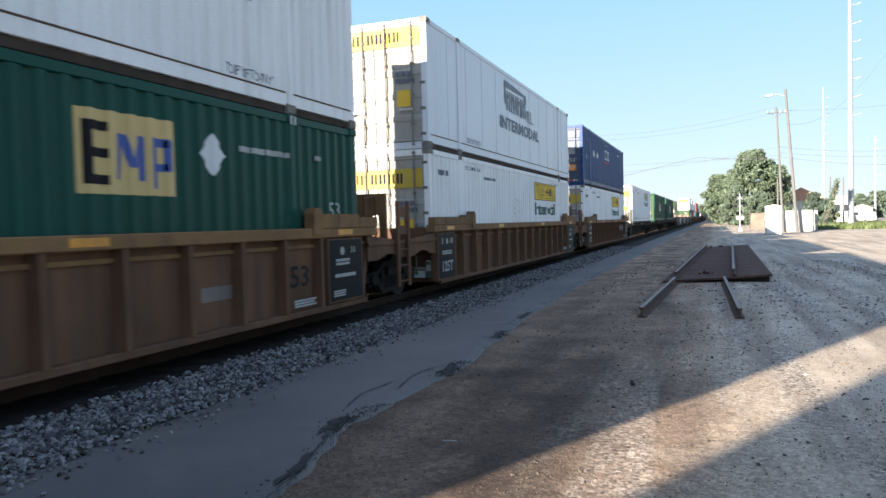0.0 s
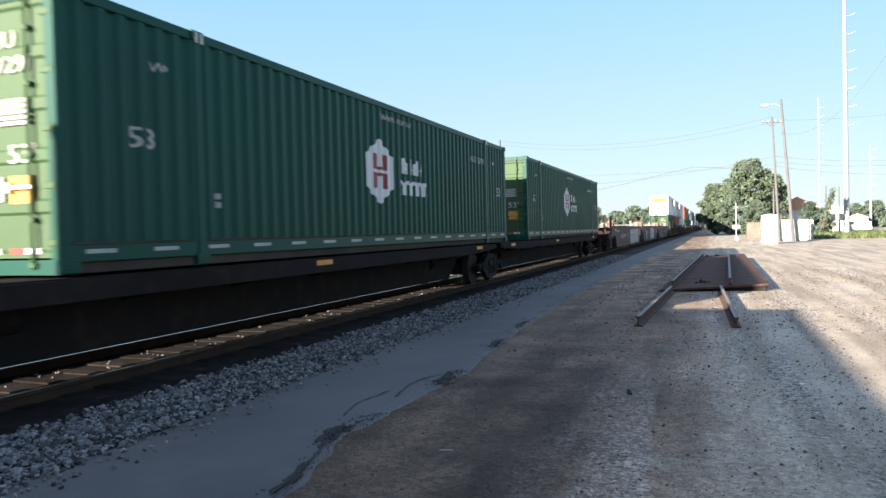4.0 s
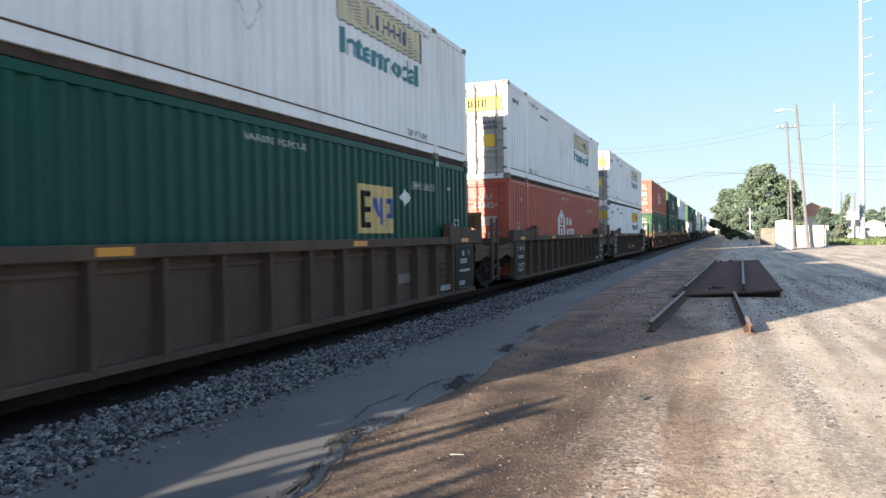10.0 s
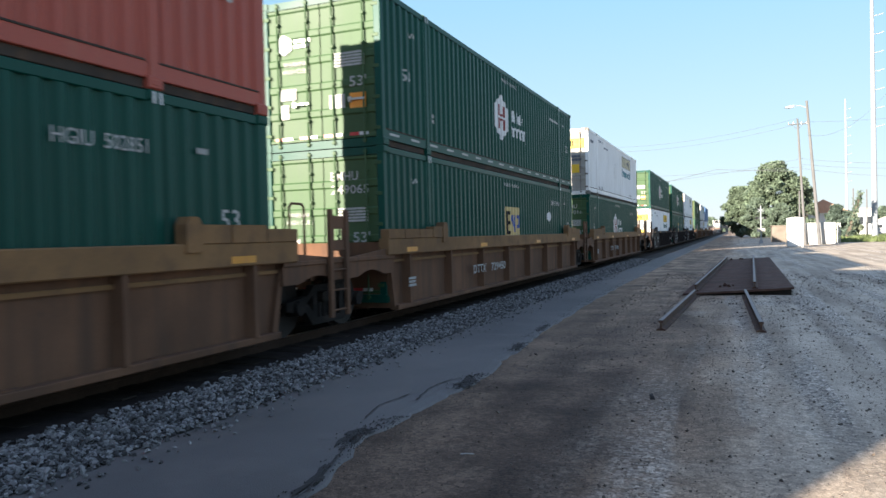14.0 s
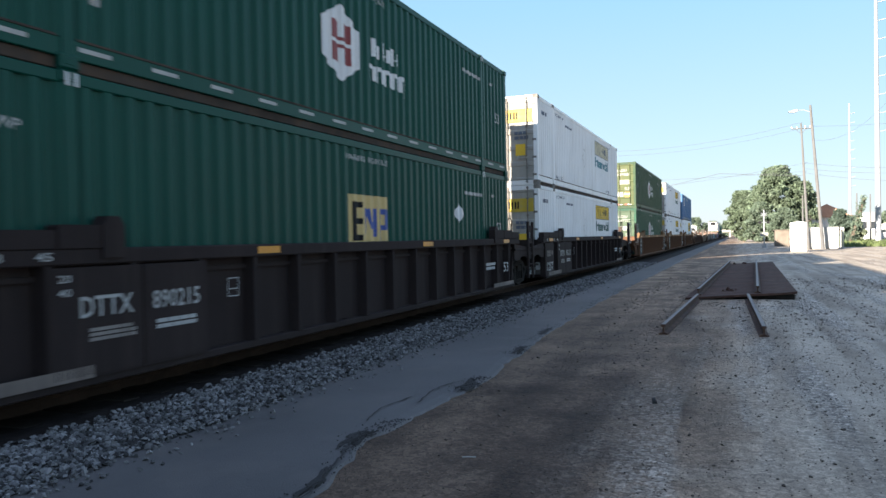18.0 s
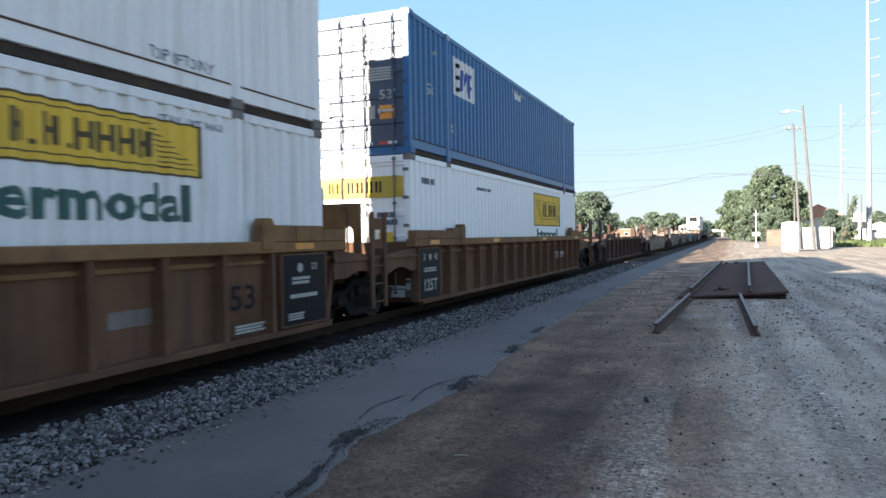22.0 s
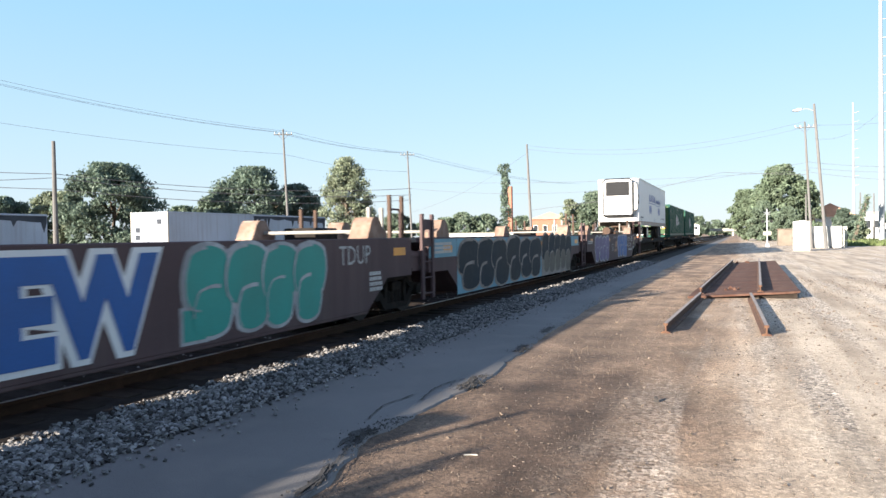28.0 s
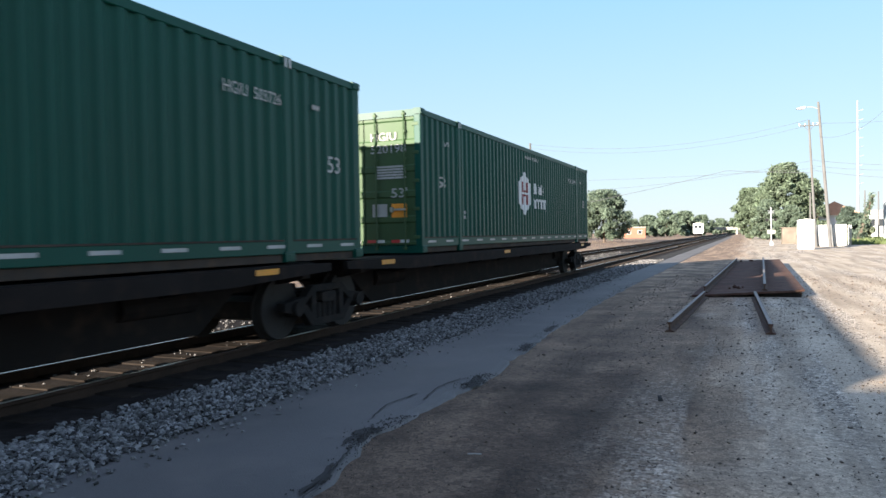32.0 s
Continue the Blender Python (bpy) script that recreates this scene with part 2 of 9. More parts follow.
M_YELLOW = mat("yellow sign paint", (0.68, 0.44, 0.03), 0.5, vary=0.1, scale=3, bump=0.02)
# darker copy of the sign yellow, offsets the direct sun on the doors
M_YELLOWDOOR = mat("dimmed dirty yellow sign paint", (0.46, 0.33, 0.03), 0.6, vary=0.2, scale=3, bump=0.02, dirt=(0.25, 0.22, 0.15), dirt_amount=0.3)
M_SIGNFADED = mat("bleached cream sign paint", (0.56, 0.51, 0.34), 0.6, vary=0.15, scale=3, bump=0.02, dirt=(0.45, 0.43, 0.40), dirt_amount=0.3)
M_INKTEAL = mat("faded teal lettering", (0.06, 0.20, 0.24), 0.6, vary=0.2, scale=4, bump=0)
M_SIGNINK = mat("brown black sign ink", (0.075, 0.055, 0.016), 0.6, vary=0.2, scale=4, bump=0)
M_TAN = mat("tan sign paint", (0.55, 0.40, 0.16), 0.55, vary=0.12, scale=3, bump=0.02)
M_REFLECT = mat("amber reflective tape", (0.60, 0.25, 0.02), 0.4, vary=0.15, scale=5, bump=0.0, dirt=(0.25, 0.13, 0.05), dirt_amount=0.25)
M_ORANGESIGN = mat("orange sticker", (0.80, 0.30, 0.03), 0.45, vary=0.1, scale=5, bump=0)
M_REDTAPE = mat("red reflective tape", (0.45, 0.03, 0.03), 0.4, vary=0.1, scale=5, bump=0)
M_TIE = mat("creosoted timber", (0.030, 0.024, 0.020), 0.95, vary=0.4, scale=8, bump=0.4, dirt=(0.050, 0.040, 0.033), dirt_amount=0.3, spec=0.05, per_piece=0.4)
M_STONE = mat("grey ballast stone", (0.160, 0.154, 0.150), 0.85, vary=0.3, scale=9, bump=0.3, fine=40, spec=0.3)
M_PEBBLE = mat("pale gravel stone", (0.165, 0.128, 0.098), 0.95, vary=0.35, scale=9, bump=0.3, fine=40)
# fines under the tracks, near black throughout
M_BED = mat("near-black ballast fines", (0.026, 0.022, 0.020), 1.0, vary=0.45, scale=12, bump=0.8, fine=25, spec=0.05)
# bed darker than its stones: the shade between them is in the colour
M_BEDSTONE = mat("gap-dark ballast gravel", (0.060, 0.057, 0.054), 0.95, vary=0.5, scale=60, bump=0.9, fine=38, spec=0.05)
M_WOODPOLE = mat("weathered pole timber", (0.120, 0.120, 0.120), 0.9, vary=0.25, scale=3, bump=0.3, dirt=(0.13, 0.1, 0.08), dirt_amount=0.3, streak=True)
M_STEELPOLE = mat("pale steel pole", (0.30, 0.32, 0.34), 0.55, metal=0.2, vary=0.1, scale=1, bump=0.03)
M_WIRE = mat("dark cable", (0.10, 0.10, 0.11), 0.6, vary=0.1, bump=0)
M_BARK = mat("bark", (0.11, 0.085, 0.065), 0.95, vary=0.3, scale=5, bump=0.6, fine=20)
M_RUBBER = mat("tyre rubber", (0.022, 0.022, 0.023), 0.8, vary=0.2, scale=6, bump=0.1)
M_BRICK = mat("red brick wall", (0.30, 0.13, 0.085), 0.85, vary=0.2, scale=3, bump=0.2)
M_ROOFRED = mat("terracotta roof", (0.46, 0.27, 0.19), 0.8, vary=0.2, scale=3, bump=0.2)
M_CONC = mat("weathered concrete", (0.36, 0.34, 0.31), 0.85, vary=0.2, scale=1.5, bump=0.2)
M_GLASS = mat("dark window glass", (0.03, 0.035, 0.04), 0.08, vary=0.1, bump=0)
M_WPAINT = mat("white gloss paint", (0.60, 0.61, 0.61), 0.5, vary=0.08, scale=2, bump=0.04)
M_BLUEBARREL = mat("blue plastic", (0.03, 0.11, 0.42), 0.4, vary=0.1, bump=0)


def leaf_mat(name, color):
    m = mat(name, color, 0.6, vary=0.35, scale=1.0, bump=0)
    b = m.node_tree.nodes["Principled BSDF"]
    nt = m.node_tree
    geo = nt.nodes.new("ShaderNodeNewGeometry")
    mr = nt.nodes.new("ShaderNodeMapRange")
    mr.inputs[3].default_value, mr.inputs[4].default_value = 0.7, 1.35
    nt.links.new(geo.outputs["Random Per Island"], mr.inputs[0])
    mm = nt.nodes.new("ShaderNodeMixRGB")
    mm.blend_type = "MULTIPLY"
    mm.inputs[0].default_value = 1
    old = b.inputs["Base Color"].links[0].from_socket
    nt.links.new(old, mm.inputs[1])
    nt.links.new(mr.outputs[0], mm.inputs[2])
    nt.links.new(mm.outputs[0], b.inputs["Base Color"])
    tr = nt.nodes.new("ShaderNodeBsdfTranslucent")
    nt.links.new(mm.outputs[0], tr.inputs[0])
    ad = nt.nodes.new("ShaderNodeMixShader")
    ad.inputs[0].default_value = 0.34
    out = nt.nodes["Material Output"]
    nt.links.new(b.outputs[0], ad.inputs[1])
    nt.links.new(tr.outputs[0], ad.inputs[2])
    nt.links.new(ad.outputs[0], out.inputs[0])
    return m


# tree greens lightened and cooled to put distance haze into the leaf colour
M_LEAF = leaf_mat("haze-paled foliage", (0.125, 0.175, 0.135))
M_LEAFR = leaf_mat("haze-paled right-hand foliage", (0.150, 0.200, 0.132))
M_LEAF2 = leaf_mat("light foliage", (0.225, 0.265, 0.185))
M_LEAF3 = leaf_mat("haze-paled dark foliage", (0.145, 0.195, 0.140))
M_GRASS = leaf_mat("rough grass", (0.13, 0.17, 0.06))


def ground_mat():
    """Dirt lot: tan sandy dirt, pale crushed stone, darker oily earth beside the asphalt, faint wheel tracks."""
    m = bpy.data.materials.new("dirt and crushed stone lot")
    m.use_nodes = True
    nt = m.node_tree
    n, l = nt.nodes, nt.links
    b = n["Principled BSDF"]
    b.inputs["Specular IOR Level"].default_value = 0.4
    b.inputs["Roughness"].default_value = 0.85
    tc = n.new("ShaderNodeTexCoord")
    P = tc.outputs["Object"]

    def noise_tex(s, d=4, rough=0.55):
        t = n.new("ShaderNodeTexNoise")
        t.inputs["Scale"].default_value, t.inputs["Detail"].default_value, t.inputs["Roughness"].default_value = s, d, rough
        l.new(P, t.inputs[0])
        return t.outputs["Fac"]

    def ramp(src, a, z, ca=(0, 0, 0), cz=(1, 1, 1)):
        r = n.new("ShaderNodeValToRGB")
        r.color_ramp.elements[0].position, r.color_ramp.elements[1].position = a, z
        r.color_ramp.elements[0].color, r.color_ramp.elements[1].color = (*ca, 1), (*cz, 1)
        l.new(src, r.inputs[0])
        return r.outputs[0]

    def mix(f, a, c, mode="MIX"):
        x = n.new("ShaderNodeMixRGB")
        x.blend_type = mode
        for k, s in ((0, f), (1, a), (2, c)):
            if hasattr(s, "is_linked"):
                l.new(s, x.inputs[k])
            elif k == 0:
                x.inputs[0].default_value = s
            else:
                x.inputs[k].default_value = (*s, 1)
        return x.outputs[0]

    sep = n.new("ShaderNodeSeparateXYZ")
    l.new(P, sep.inputs[0])

    def across(a, z, wobble, s=0.35):
        """0 to 1 across the lot from x = a to x = z, with a wavering edge."""
        w = n.new("ShaderNodeMath")
        w.operation = "MULTIPLY_ADD"
        l.new(noise_tex(s, 6, 0.6), w.inputs[0])
        w.inputs[1].default_value = wobble
        l.new(sep.outputs["X"], w.inputs[2])
        r = n.new("ShaderNodeMapRange")
        r.inputs[1].default_value, r.inputs[2].default_value = a + wobble * 0.5, z + wobble * 0.5
        l.new(w.outputs[0], r.inputs[0])
        return r.outputs[0]

    def along(sx, sy, d=4, turn=-4):
        """Noise drawn out along the lot."""
        mp = n.new("ShaderNodeMapping")
        mp.inputs["Rotation"].default_value, mp.inputs["Scale"].default_value = (0, 0, radians(turn)), (sx, sy, 1)
        l.new(P, mp.inputs[0])
        t = n.new("ShaderNodeTexNoise")
        t.inputs["Scale"].default_value, t.inputs["Detail"].default_value = 1.0, d
        l.new(mp.outputs[0], t.inputs[0])
        return t.outputs["Fac"]

    def cells(s):
        v = n.new("ShaderNodeTexVoronoi")
        v.inputs["Scale"].default_value = s
        l.new(P, v.inputs[0])
        sp = n.new("ShaderNodeSeparateColor")
        l.new(v.outputs["Color"], sp.inputs[0])
        return sp.outputs[0], v.outputs["Distance"]

    dark = ramp(noise_tex(1.1, 7, 0.6), 0.32, 0.68, (0.056, 0.037, 0.025), (0.195, 0.136, 0.094))
    brown = ramp(noise_tex(0.8, 6), 0.3, 0.7, (0.205, 0.138, 0.090), (0.44, 0.318, 0.215))
    sand = ramp(noise_tex(0.7, 6), 0.3, 0.7, (0.34, 0.280, 0.212), (0.52, 0.446, 0.354))
    # the dark earth gives way to paler dirt further up the strip, in patches
    far = n.new("ShaderNodeMapRange")
    far.inputs[1].default_value, far.inputs[2].default_value = 8.0, 20.0
    l.new(sep.outputs["Y"], far.inputs[0])
    fade = n.new("ShaderNodeMath")
    fade.operation = "MULTIPLY"
    l.new(far.outputs[0], fade.inputs[0])
    l.new(ramp(noise_tex(0.75, 7, 0.62), 0.36, 0.60), fade.inputs[1])
    open_dirt = n.new("ShaderNodeMath")
    open_dirt.operation = "MAXIMUM"
    l.new(across(-1.3, -0.15, 2.6, 0.42), open_dirt.inputs[0])
    l.new(fade.outputs[0], open_dirt.inputs[1])
    base = mix(open_dirt.outputs[0], dark, brown)
    base = mix(across(-0.75, 0.75, 2.2, 0.45), base, sand)
    # a broad dark stain on the dirt beside the strip
    off = n.new("ShaderNodeVectorMath")
    off.operation = "SUBTRACT"
    off.inputs[1].default_value = (-1.15, 6.6, 0)
    l.new(P, off.inputs[0])
    sc_ = n.new("ShaderNodeVectorMath")
    sc_.operation = "MULTIPLY"
    sc_.inputs[1].default_value = (0.44, 0.22, 0)
    l.new(off.outputs[0], sc_.inputs[0])
    ln = n.new("ShaderNodeVectorMath")
    ln.operation = "LENGTH"
    l.new(sc_.outputs[0], ln.inputs[0])
    ragged = n.new("ShaderNodeMath")
    ragged.operation = "MULTIPLY_ADD"
    l.new(noise_tex(1.3, 6, 0.65), ragged.inputs[0])
    ragged.inputs[1].default_value = 0.9
    l.new(ln.outputs["Value"], ragged.inputs[2])
    base = mix(1.0, base, ramp(ragged.outputs[0], 0.95, 1.45, (0.76, 0.73, 0.71), (1, 1, 1)), "MULTIPLY")
    # strips of crushed stone between sandy wheel tracks
    tone, dist = cells(34)
    grit = ramp(tone, 0.0, 1.0, (0.060, 0.050, 0.042), (0.68, 0.60, 0.50))
    strips = ramp(along(1.35, 0.10, 7), 0.50, 0.57)
    patch = ramp(noise_tex(0.45, 5), 0.58, 0.66)
    both = n.new("ShaderNodeMath")
    both.operation = "MAXIMUM"
    l.new(strips, both.inputs[0])
    l.new(patch, both.inputs[1])
    reach = n.new("ShaderNodeMath")
    reach.operation = "MULTIPLY"
    l.new(both.outputs[0], reach.inputs[0])
    l.new(across(-1.5, 0.6, 2.0), reach.inputs[1])
    amount = n.new("ShaderNodeMath")
    amount.operation = "MULTIPLY"
    l.new(reach.outputs[0], amount.inputs[0])
    l.new(ramp(noise_tex(9, 4), 0.30, 0.55, (0.35, 0.35, 0.35)), amount.inputs[1])
    base = mix(amount.outputs[0], base, grit)
    # loose small stones everywhere
    smooth = base
    tone2, dist2 = cells(26)
    base = mix(0.6, base, ramp(tone2, 0.0, 1.0, (0.55, 0.54, 0.53), (1.50, 1.48, 1.46)), "MULTIPLY")
    tone3, dist3 = cells(75)
    base = mix(0.65, base, ramp(tone3, 0.0, 1.0, (0.55, 0.55, 0.55), (1.45, 1.45, 1.45)), "MULTIPLY")
    bare = n.new("ShaderNodeMath")
    bare.operation = "MULTIPLY"
    l.new(across(0.2, 1.8, 2.4), bare.inputs[0])
    l.new(ramp(both.outputs[0], 0.25, 0.6, (0.85, 0.85, 0.85), (0, 0, 0)), bare.inputs[1])
    base = mix(bare.outputs[0], base, smooth)
    rut = ramp(along(2.0, 0.14, 6), 0.38, 0.58, (0.66, 0.62, 0.58), (1.14, 1.11, 1.07))
    base = mix(0.8, base, rut, "MULTIPLY")
    fin = noise_tex(70, 2)
    base = mix(0.45, base, ramp(fin, 0.3, 0.7, (0.55, 0.55, 0.55), (1.45, 1.45, 1.45)), "MULTIPLY")
    vo = dist
    l.new(base, b.inputs["Base Color"])
    bp = n.new("ShaderNodeBump")
    bp.inputs["Strength"].default_value, bp.inputs["Distance"].default_value = 0.55, 0.015
    hm = n.new("ShaderNodeMath")
    hm.operation = "SUBTRACT"
    l.new(noise_tex(48, 6, 0.7), hm.inputs[0])
    vs_ = n.new("ShaderNodeMath")
    vs_.operation = "MULTIPLY"
    vs_.inputs[1].default_value = 0.45
    l.new(vo, vs_.inputs[0])
    l.new(vs_.outputs[0], hm.inputs[1])
    l.new(hm.outputs[0], bp.inputs["Height"])
    l.new(bp.outputs[0], b.inputs["Normal"])
    return m


M_GROUND = ground_mat()
M_ASPHALT = mat("worn grey asphalt", (0.122, 0.114, 0.108), 0.75, vary=0.32, scale=1.2, bump=0.5, fine=90, dirt=(0.17, 0.15, 0.135), dirt_amount=0.3, spec=0.5, specks=(0.64, (0.075, 0.070, 0.068)))
M_CRACK = mat("broken black asphalt", (0.04, 0.036, 0.033), 0.95, vary=0.3, scale=6, bump=0.6, fine=50)

# ---- building helpers ----
def box(bm, x0, x1, y0, y1, z0, z1, bev=0.0):
    """A box; bev > 0 chamfers its four long edges (along its longest side)."""
    if bev <= 0:
        v = [bm.verts.new(p) for p in ((x0, y0, z0), (x1, y0, z0), (x1, y1, z0), (x0, y1, z0), (x0, y0, z1), (x1, y0, z1), (x1, y1, z1), (x0, y1, z1))]
        for f in ((3, 2, 1, 0), (4, 5, 6, 7), (0, 1, 5, 4), (1, 2, 6, 5), (2, 3, 7, 6), (3, 0, 4, 7)):
            bm.faces.new([v[i] for i in f])
        return
    d = (x1 - x0, y1 - y0, z1 - z0)
    k = d.index(max(d))
    lo, hi = (x0, y0, z0), (x1, y1, z1)
    a, b = [i for i in range(3) if i != k]
    oct_ = [(lo[a] + bev, lo[b]), (hi[a] - bev, lo[b]), (hi[a], lo[b] + bev), (hi[a], hi[b] - bev), (hi[a] - bev, hi[b]), (lo[a] + bev, hi[b]), (lo[a], hi[b] - bev), (lo[a], lo[b] + bev)]
    rings = []
    for e in (lo[k], hi[k]):
        ring = []
        for p, q in oct_:
            c = [0, 0, 0]
            c[k], c[a], c[b] = e, p, q
            ring.append(bm.verts.new(c))
        rings.append(ring)
    flip = (k == 1)
    for i in range(8):
        f = [rings[0][i], rings[0][(i + 1) % 8], rings[1][(i + 1) % 8], rings[1][i]]
        bm.faces.new(f[::-1] if flip else f)
    bm.faces.new(rings[0] if flip else rings[0][::-1])
    bm.faces.new(rings[1][::-1] if flip else rings[1])


def tube(bm, p0, p1, r0, r1=None, n=8, caps=True):
    """A round bar from p0 to p1, tapering from r0 to r1."""
    r1 = r0 if r1 is None else r1
    p0, p1 = Vector(p0), Vector(p1)
    d = (p1 - p0).normalized()
    u = d.orthogonal().normalized()
    w = d.cross(u)
    rings = []
    for p, r in ((p0, r0), (p1, r1)):
        rings.append([bm.verts.new(p + (u * math.cos(a) + w * math.sin(a)) * r) for a in (2 * math.pi * i / n for i in range(n))])
    for i in range(n):
        bm.faces.new((rings[0][i], rings[0][(i + 1) % n], rings[1][(i + 1) % n], rings[1][i]))
    if caps:
        bm.faces.new(rings[0][::-1])
        bm.faces.new(rings[1])


def path_tube(bm, pts, r, n=6):
    """One bent round bar through the points."""
    pts = [Vector(p) for p in pts]
    rings = []
    for i, p in enumerate(pts):
        a = (p - pts[i - 1]).normalized() if i else (pts[1] - p).normalized()
        b = (pts[i + 1] - p).normalized() if i < len(pts) - 1 else a
        d = (a + b).normalized() if (a + b).length > 1e-4 else a
        ref = Vector((0, 0, 1)) if abs(d.z) < 0.85 else Vector((0, 1, 0))
        if rings and abs(d.dot(keep)) < 0.95:
            ref = keep
        u = (ref - d * ref.dot(d)).normalized()
        keep = u
        w = d.cross(u)
        rings.append([bm.verts.new(p + (u * math.cos(t) + w * math.sin(t)) * r) for t in (2 * math.pi * k / n for k in range(n))])
    for q, o in zip(rings, rings[1:]):
        for k in range(n):
            bm.faces.new((q[k], q[(k + 1) % n], o[(k + 1) % n], o[k]))
    bm.faces.new(rings[0][::-1])
    bm.faces.new(rings[-1])


def prism(bm, pts, axis, a, b):
    """Extrudes the closed outline pts (pairs) along axis ('x', 'y' or 'z') from a to b."""
    def at(p, e):
        return {"x": (e, p[0], p[1]), "y": (p[0], e, p[1]), "z": (p[0], p[1], e)}[axis]
    lo = [bm.verts.new(at(p, a)) for p in pts]
    hi = [bm.verts.new(at(p, b)) for p in pts]
    k = len(pts)
    for i in range(k):
        bm.faces.new((lo[i], lo[(i + 1) % k], hi[(i + 1) % k], hi[i]))
    bm.faces.new(lo[::-1])
    bm.faces.new(hi)
    bmesh.ops.recalc_face_normals(bm, faces=bm.faces[:])


def finish(bm, name, material, smooth=False):
    me = bpy.data.meshes.new(name)
    bm.normal_update()
    bm.to_mesh(me)
    bm.free()
    me.materials.append(material)
    if smooth:
        me.polygons.foreach_set("use_smooth", [True] * len(me.polygons))
    return me


def part(name, bm, material, parent, label="", smooth=False):
    """Links a bmesh (or a ready mesh) as one mesh object under a thing or a part."""
    me = bm if isinstance(bm, bpy.types.Mesh) else finish(bm, name, material, smooth)
    ob = new(name, me)
    ob.parent = parent
    if label:
        ob["label"] = label
    return ob


def thing(name, label, category, group="", m=None):
    ob = new(name)
    tagged(ob, label, category, group)
    if m is not None:
        ob.matrix_basis = m
    return ob


def B():
    return bmesh.new()


_texts = {}


def text_mesh(s, size, bold=0.0, wide=None):
    """Flat outline of a word as (vertices, faces); x to the right, y up, its lower left at the origin. wide: stretch to this width."""
    key = (s, bold)
    if key not in _texts:
        cu = bpy.data.curves.new("t", "FONT")
        cu.body, cu.size, cu.resolution_u, cu.offset = s, 1.0, 2, bold
        ob = bpy.data.objects.new("t", cu)
        scene.collection.objects.link(ob)
        dg = bpy.context.evaluated_depsgraph_get()
        me = bpy.data.meshes.new_from_object(ob.evaluated_get(dg))
        vs = [tuple(v.co)[:2] for v in me.vertices]
        fs = [tuple(p.vertices) for p in me.polygons]
        bpy.data.objects.remove(ob)
        bpy.data.curves.remove(cu)
        bpy.data.meshes.remove(me)
        x0, y0 = min(v[0] for v in vs), min(v[1] for v in vs)
        x1, y1 = max(v[0] for v in vs), max(v[1] for v in vs)
        _texts[key] = ([((a - x0), (b - y0)) for a, b in vs], fs, x1 - x0, y1 - y0)
    vs, fs, w, h = _texts[key]
    ky = size / h
    kx = ky if wide is None else wide / w
    return [(a * kx, b * ky) for a, b in vs], fs


def flat_text(bm, s, u, v, size, to3, bold=0.0, wide=None):
    vs, fs = text_mesh(s, size, bold, wide)
    made = [bm.verts.new(to3(u + a, v + b)) for a, b in vs]
    for f in fs:
        try:
            bm.faces.new([made[i] for i in f])
        except ValueError:
            pass


def flat_poly(bm, pts, to3):
    return bm.faces.new([bm.verts.new(to3(*p)) for p in pts])


def flat_rect(bm, u0, u1, v0, v1, to3):
    flat_poly(bm, [(u0, v0), (u1, v0), (u1, v1), (u0, v1)], to3)


# corrugated sides: a repeat of 0.28 m, 46 mm deep
PITCH, DEEP = 0.28, 0.046


def wave(u):
    a = (u / PITCH) % 1.0
    if a < 0.30:
        return 0.0
    if a < 0.5:
        return -DEEP * (a - 0.30) / 0.20
    if a < 0.80:
        return -DEEP
    return -DEEP * (1 - (a - 0.80) / 0.20)


def breaks(u0, u1):
    out, k = [], math.floor(u0 / PITCH)
    while k * PITCH <= u1:
        for a in (0.0, 0.30, 0.5, 0.80):
            y = (k + a) * PITCH
            if u0 < y < u1:
                out.append(y)
        k += 1
    return out


def lay_on_side(bm, x, corrugated=True):
    """Moves a flat marking drawn in the plane x = 0 onto a container's side, following the corrugation."""
    if corrugated:
        lo, hi = min(v.co.y for v in bm.verts), max(v.co.y for v in bm.verts)
        for y in breaks(lo, hi):
            bmesh.ops.bisect_plane(bm, geom=bm.verts[:] + bm.edges[:] + bm.faces[:], plane_co=(0, y, 0), plane_no=(0, 1, 0))
        for v in bm.verts:
            v.co.x = x + wave(v.co.y + 1e-6) + 0.004
    else:
        for v in bm.verts:
            v.co.x = x + 0.004
    for f in bm.faces:
        f.normal_update()
        if f.normal.x < 0:
            f.normal_flip()


side3 = lambda u, v: (0.0, u, v)

# ---- setting: ground, asphalt, tracks ----
TRACK_X, RAIL_Z = -7.24, 0.15


def build_ground():
    bm = B()
    xs = [-1500, -400, -120, -60, -30, -16, -9.6, -5, -2.6, 0, 3, 7, 14, 30, 80, 300, 1500]
    ys = [-600, -120, -40, -10, 0, 4, 8, 12, 17, 24, 34, 50, 80, 130, 220, 400, 1000, 3000]
    g = [[bm.verts.new((x, y, 0)) for x in xs] for y in ys]
    for j in range(len(ys) - 1):
        for i in range(len(xs) - 1):
            bm.faces.new((g[j][i], g[j][i + 1], g[j + 1][i + 1], g[j + 1][i]))
    ob = new("ground", finish(bm, "ground", M_GROUND))
    tagged(ob, "dusty lot of tan dirt and pale crushed stone with wheel tracks", "ground", kind="structure")


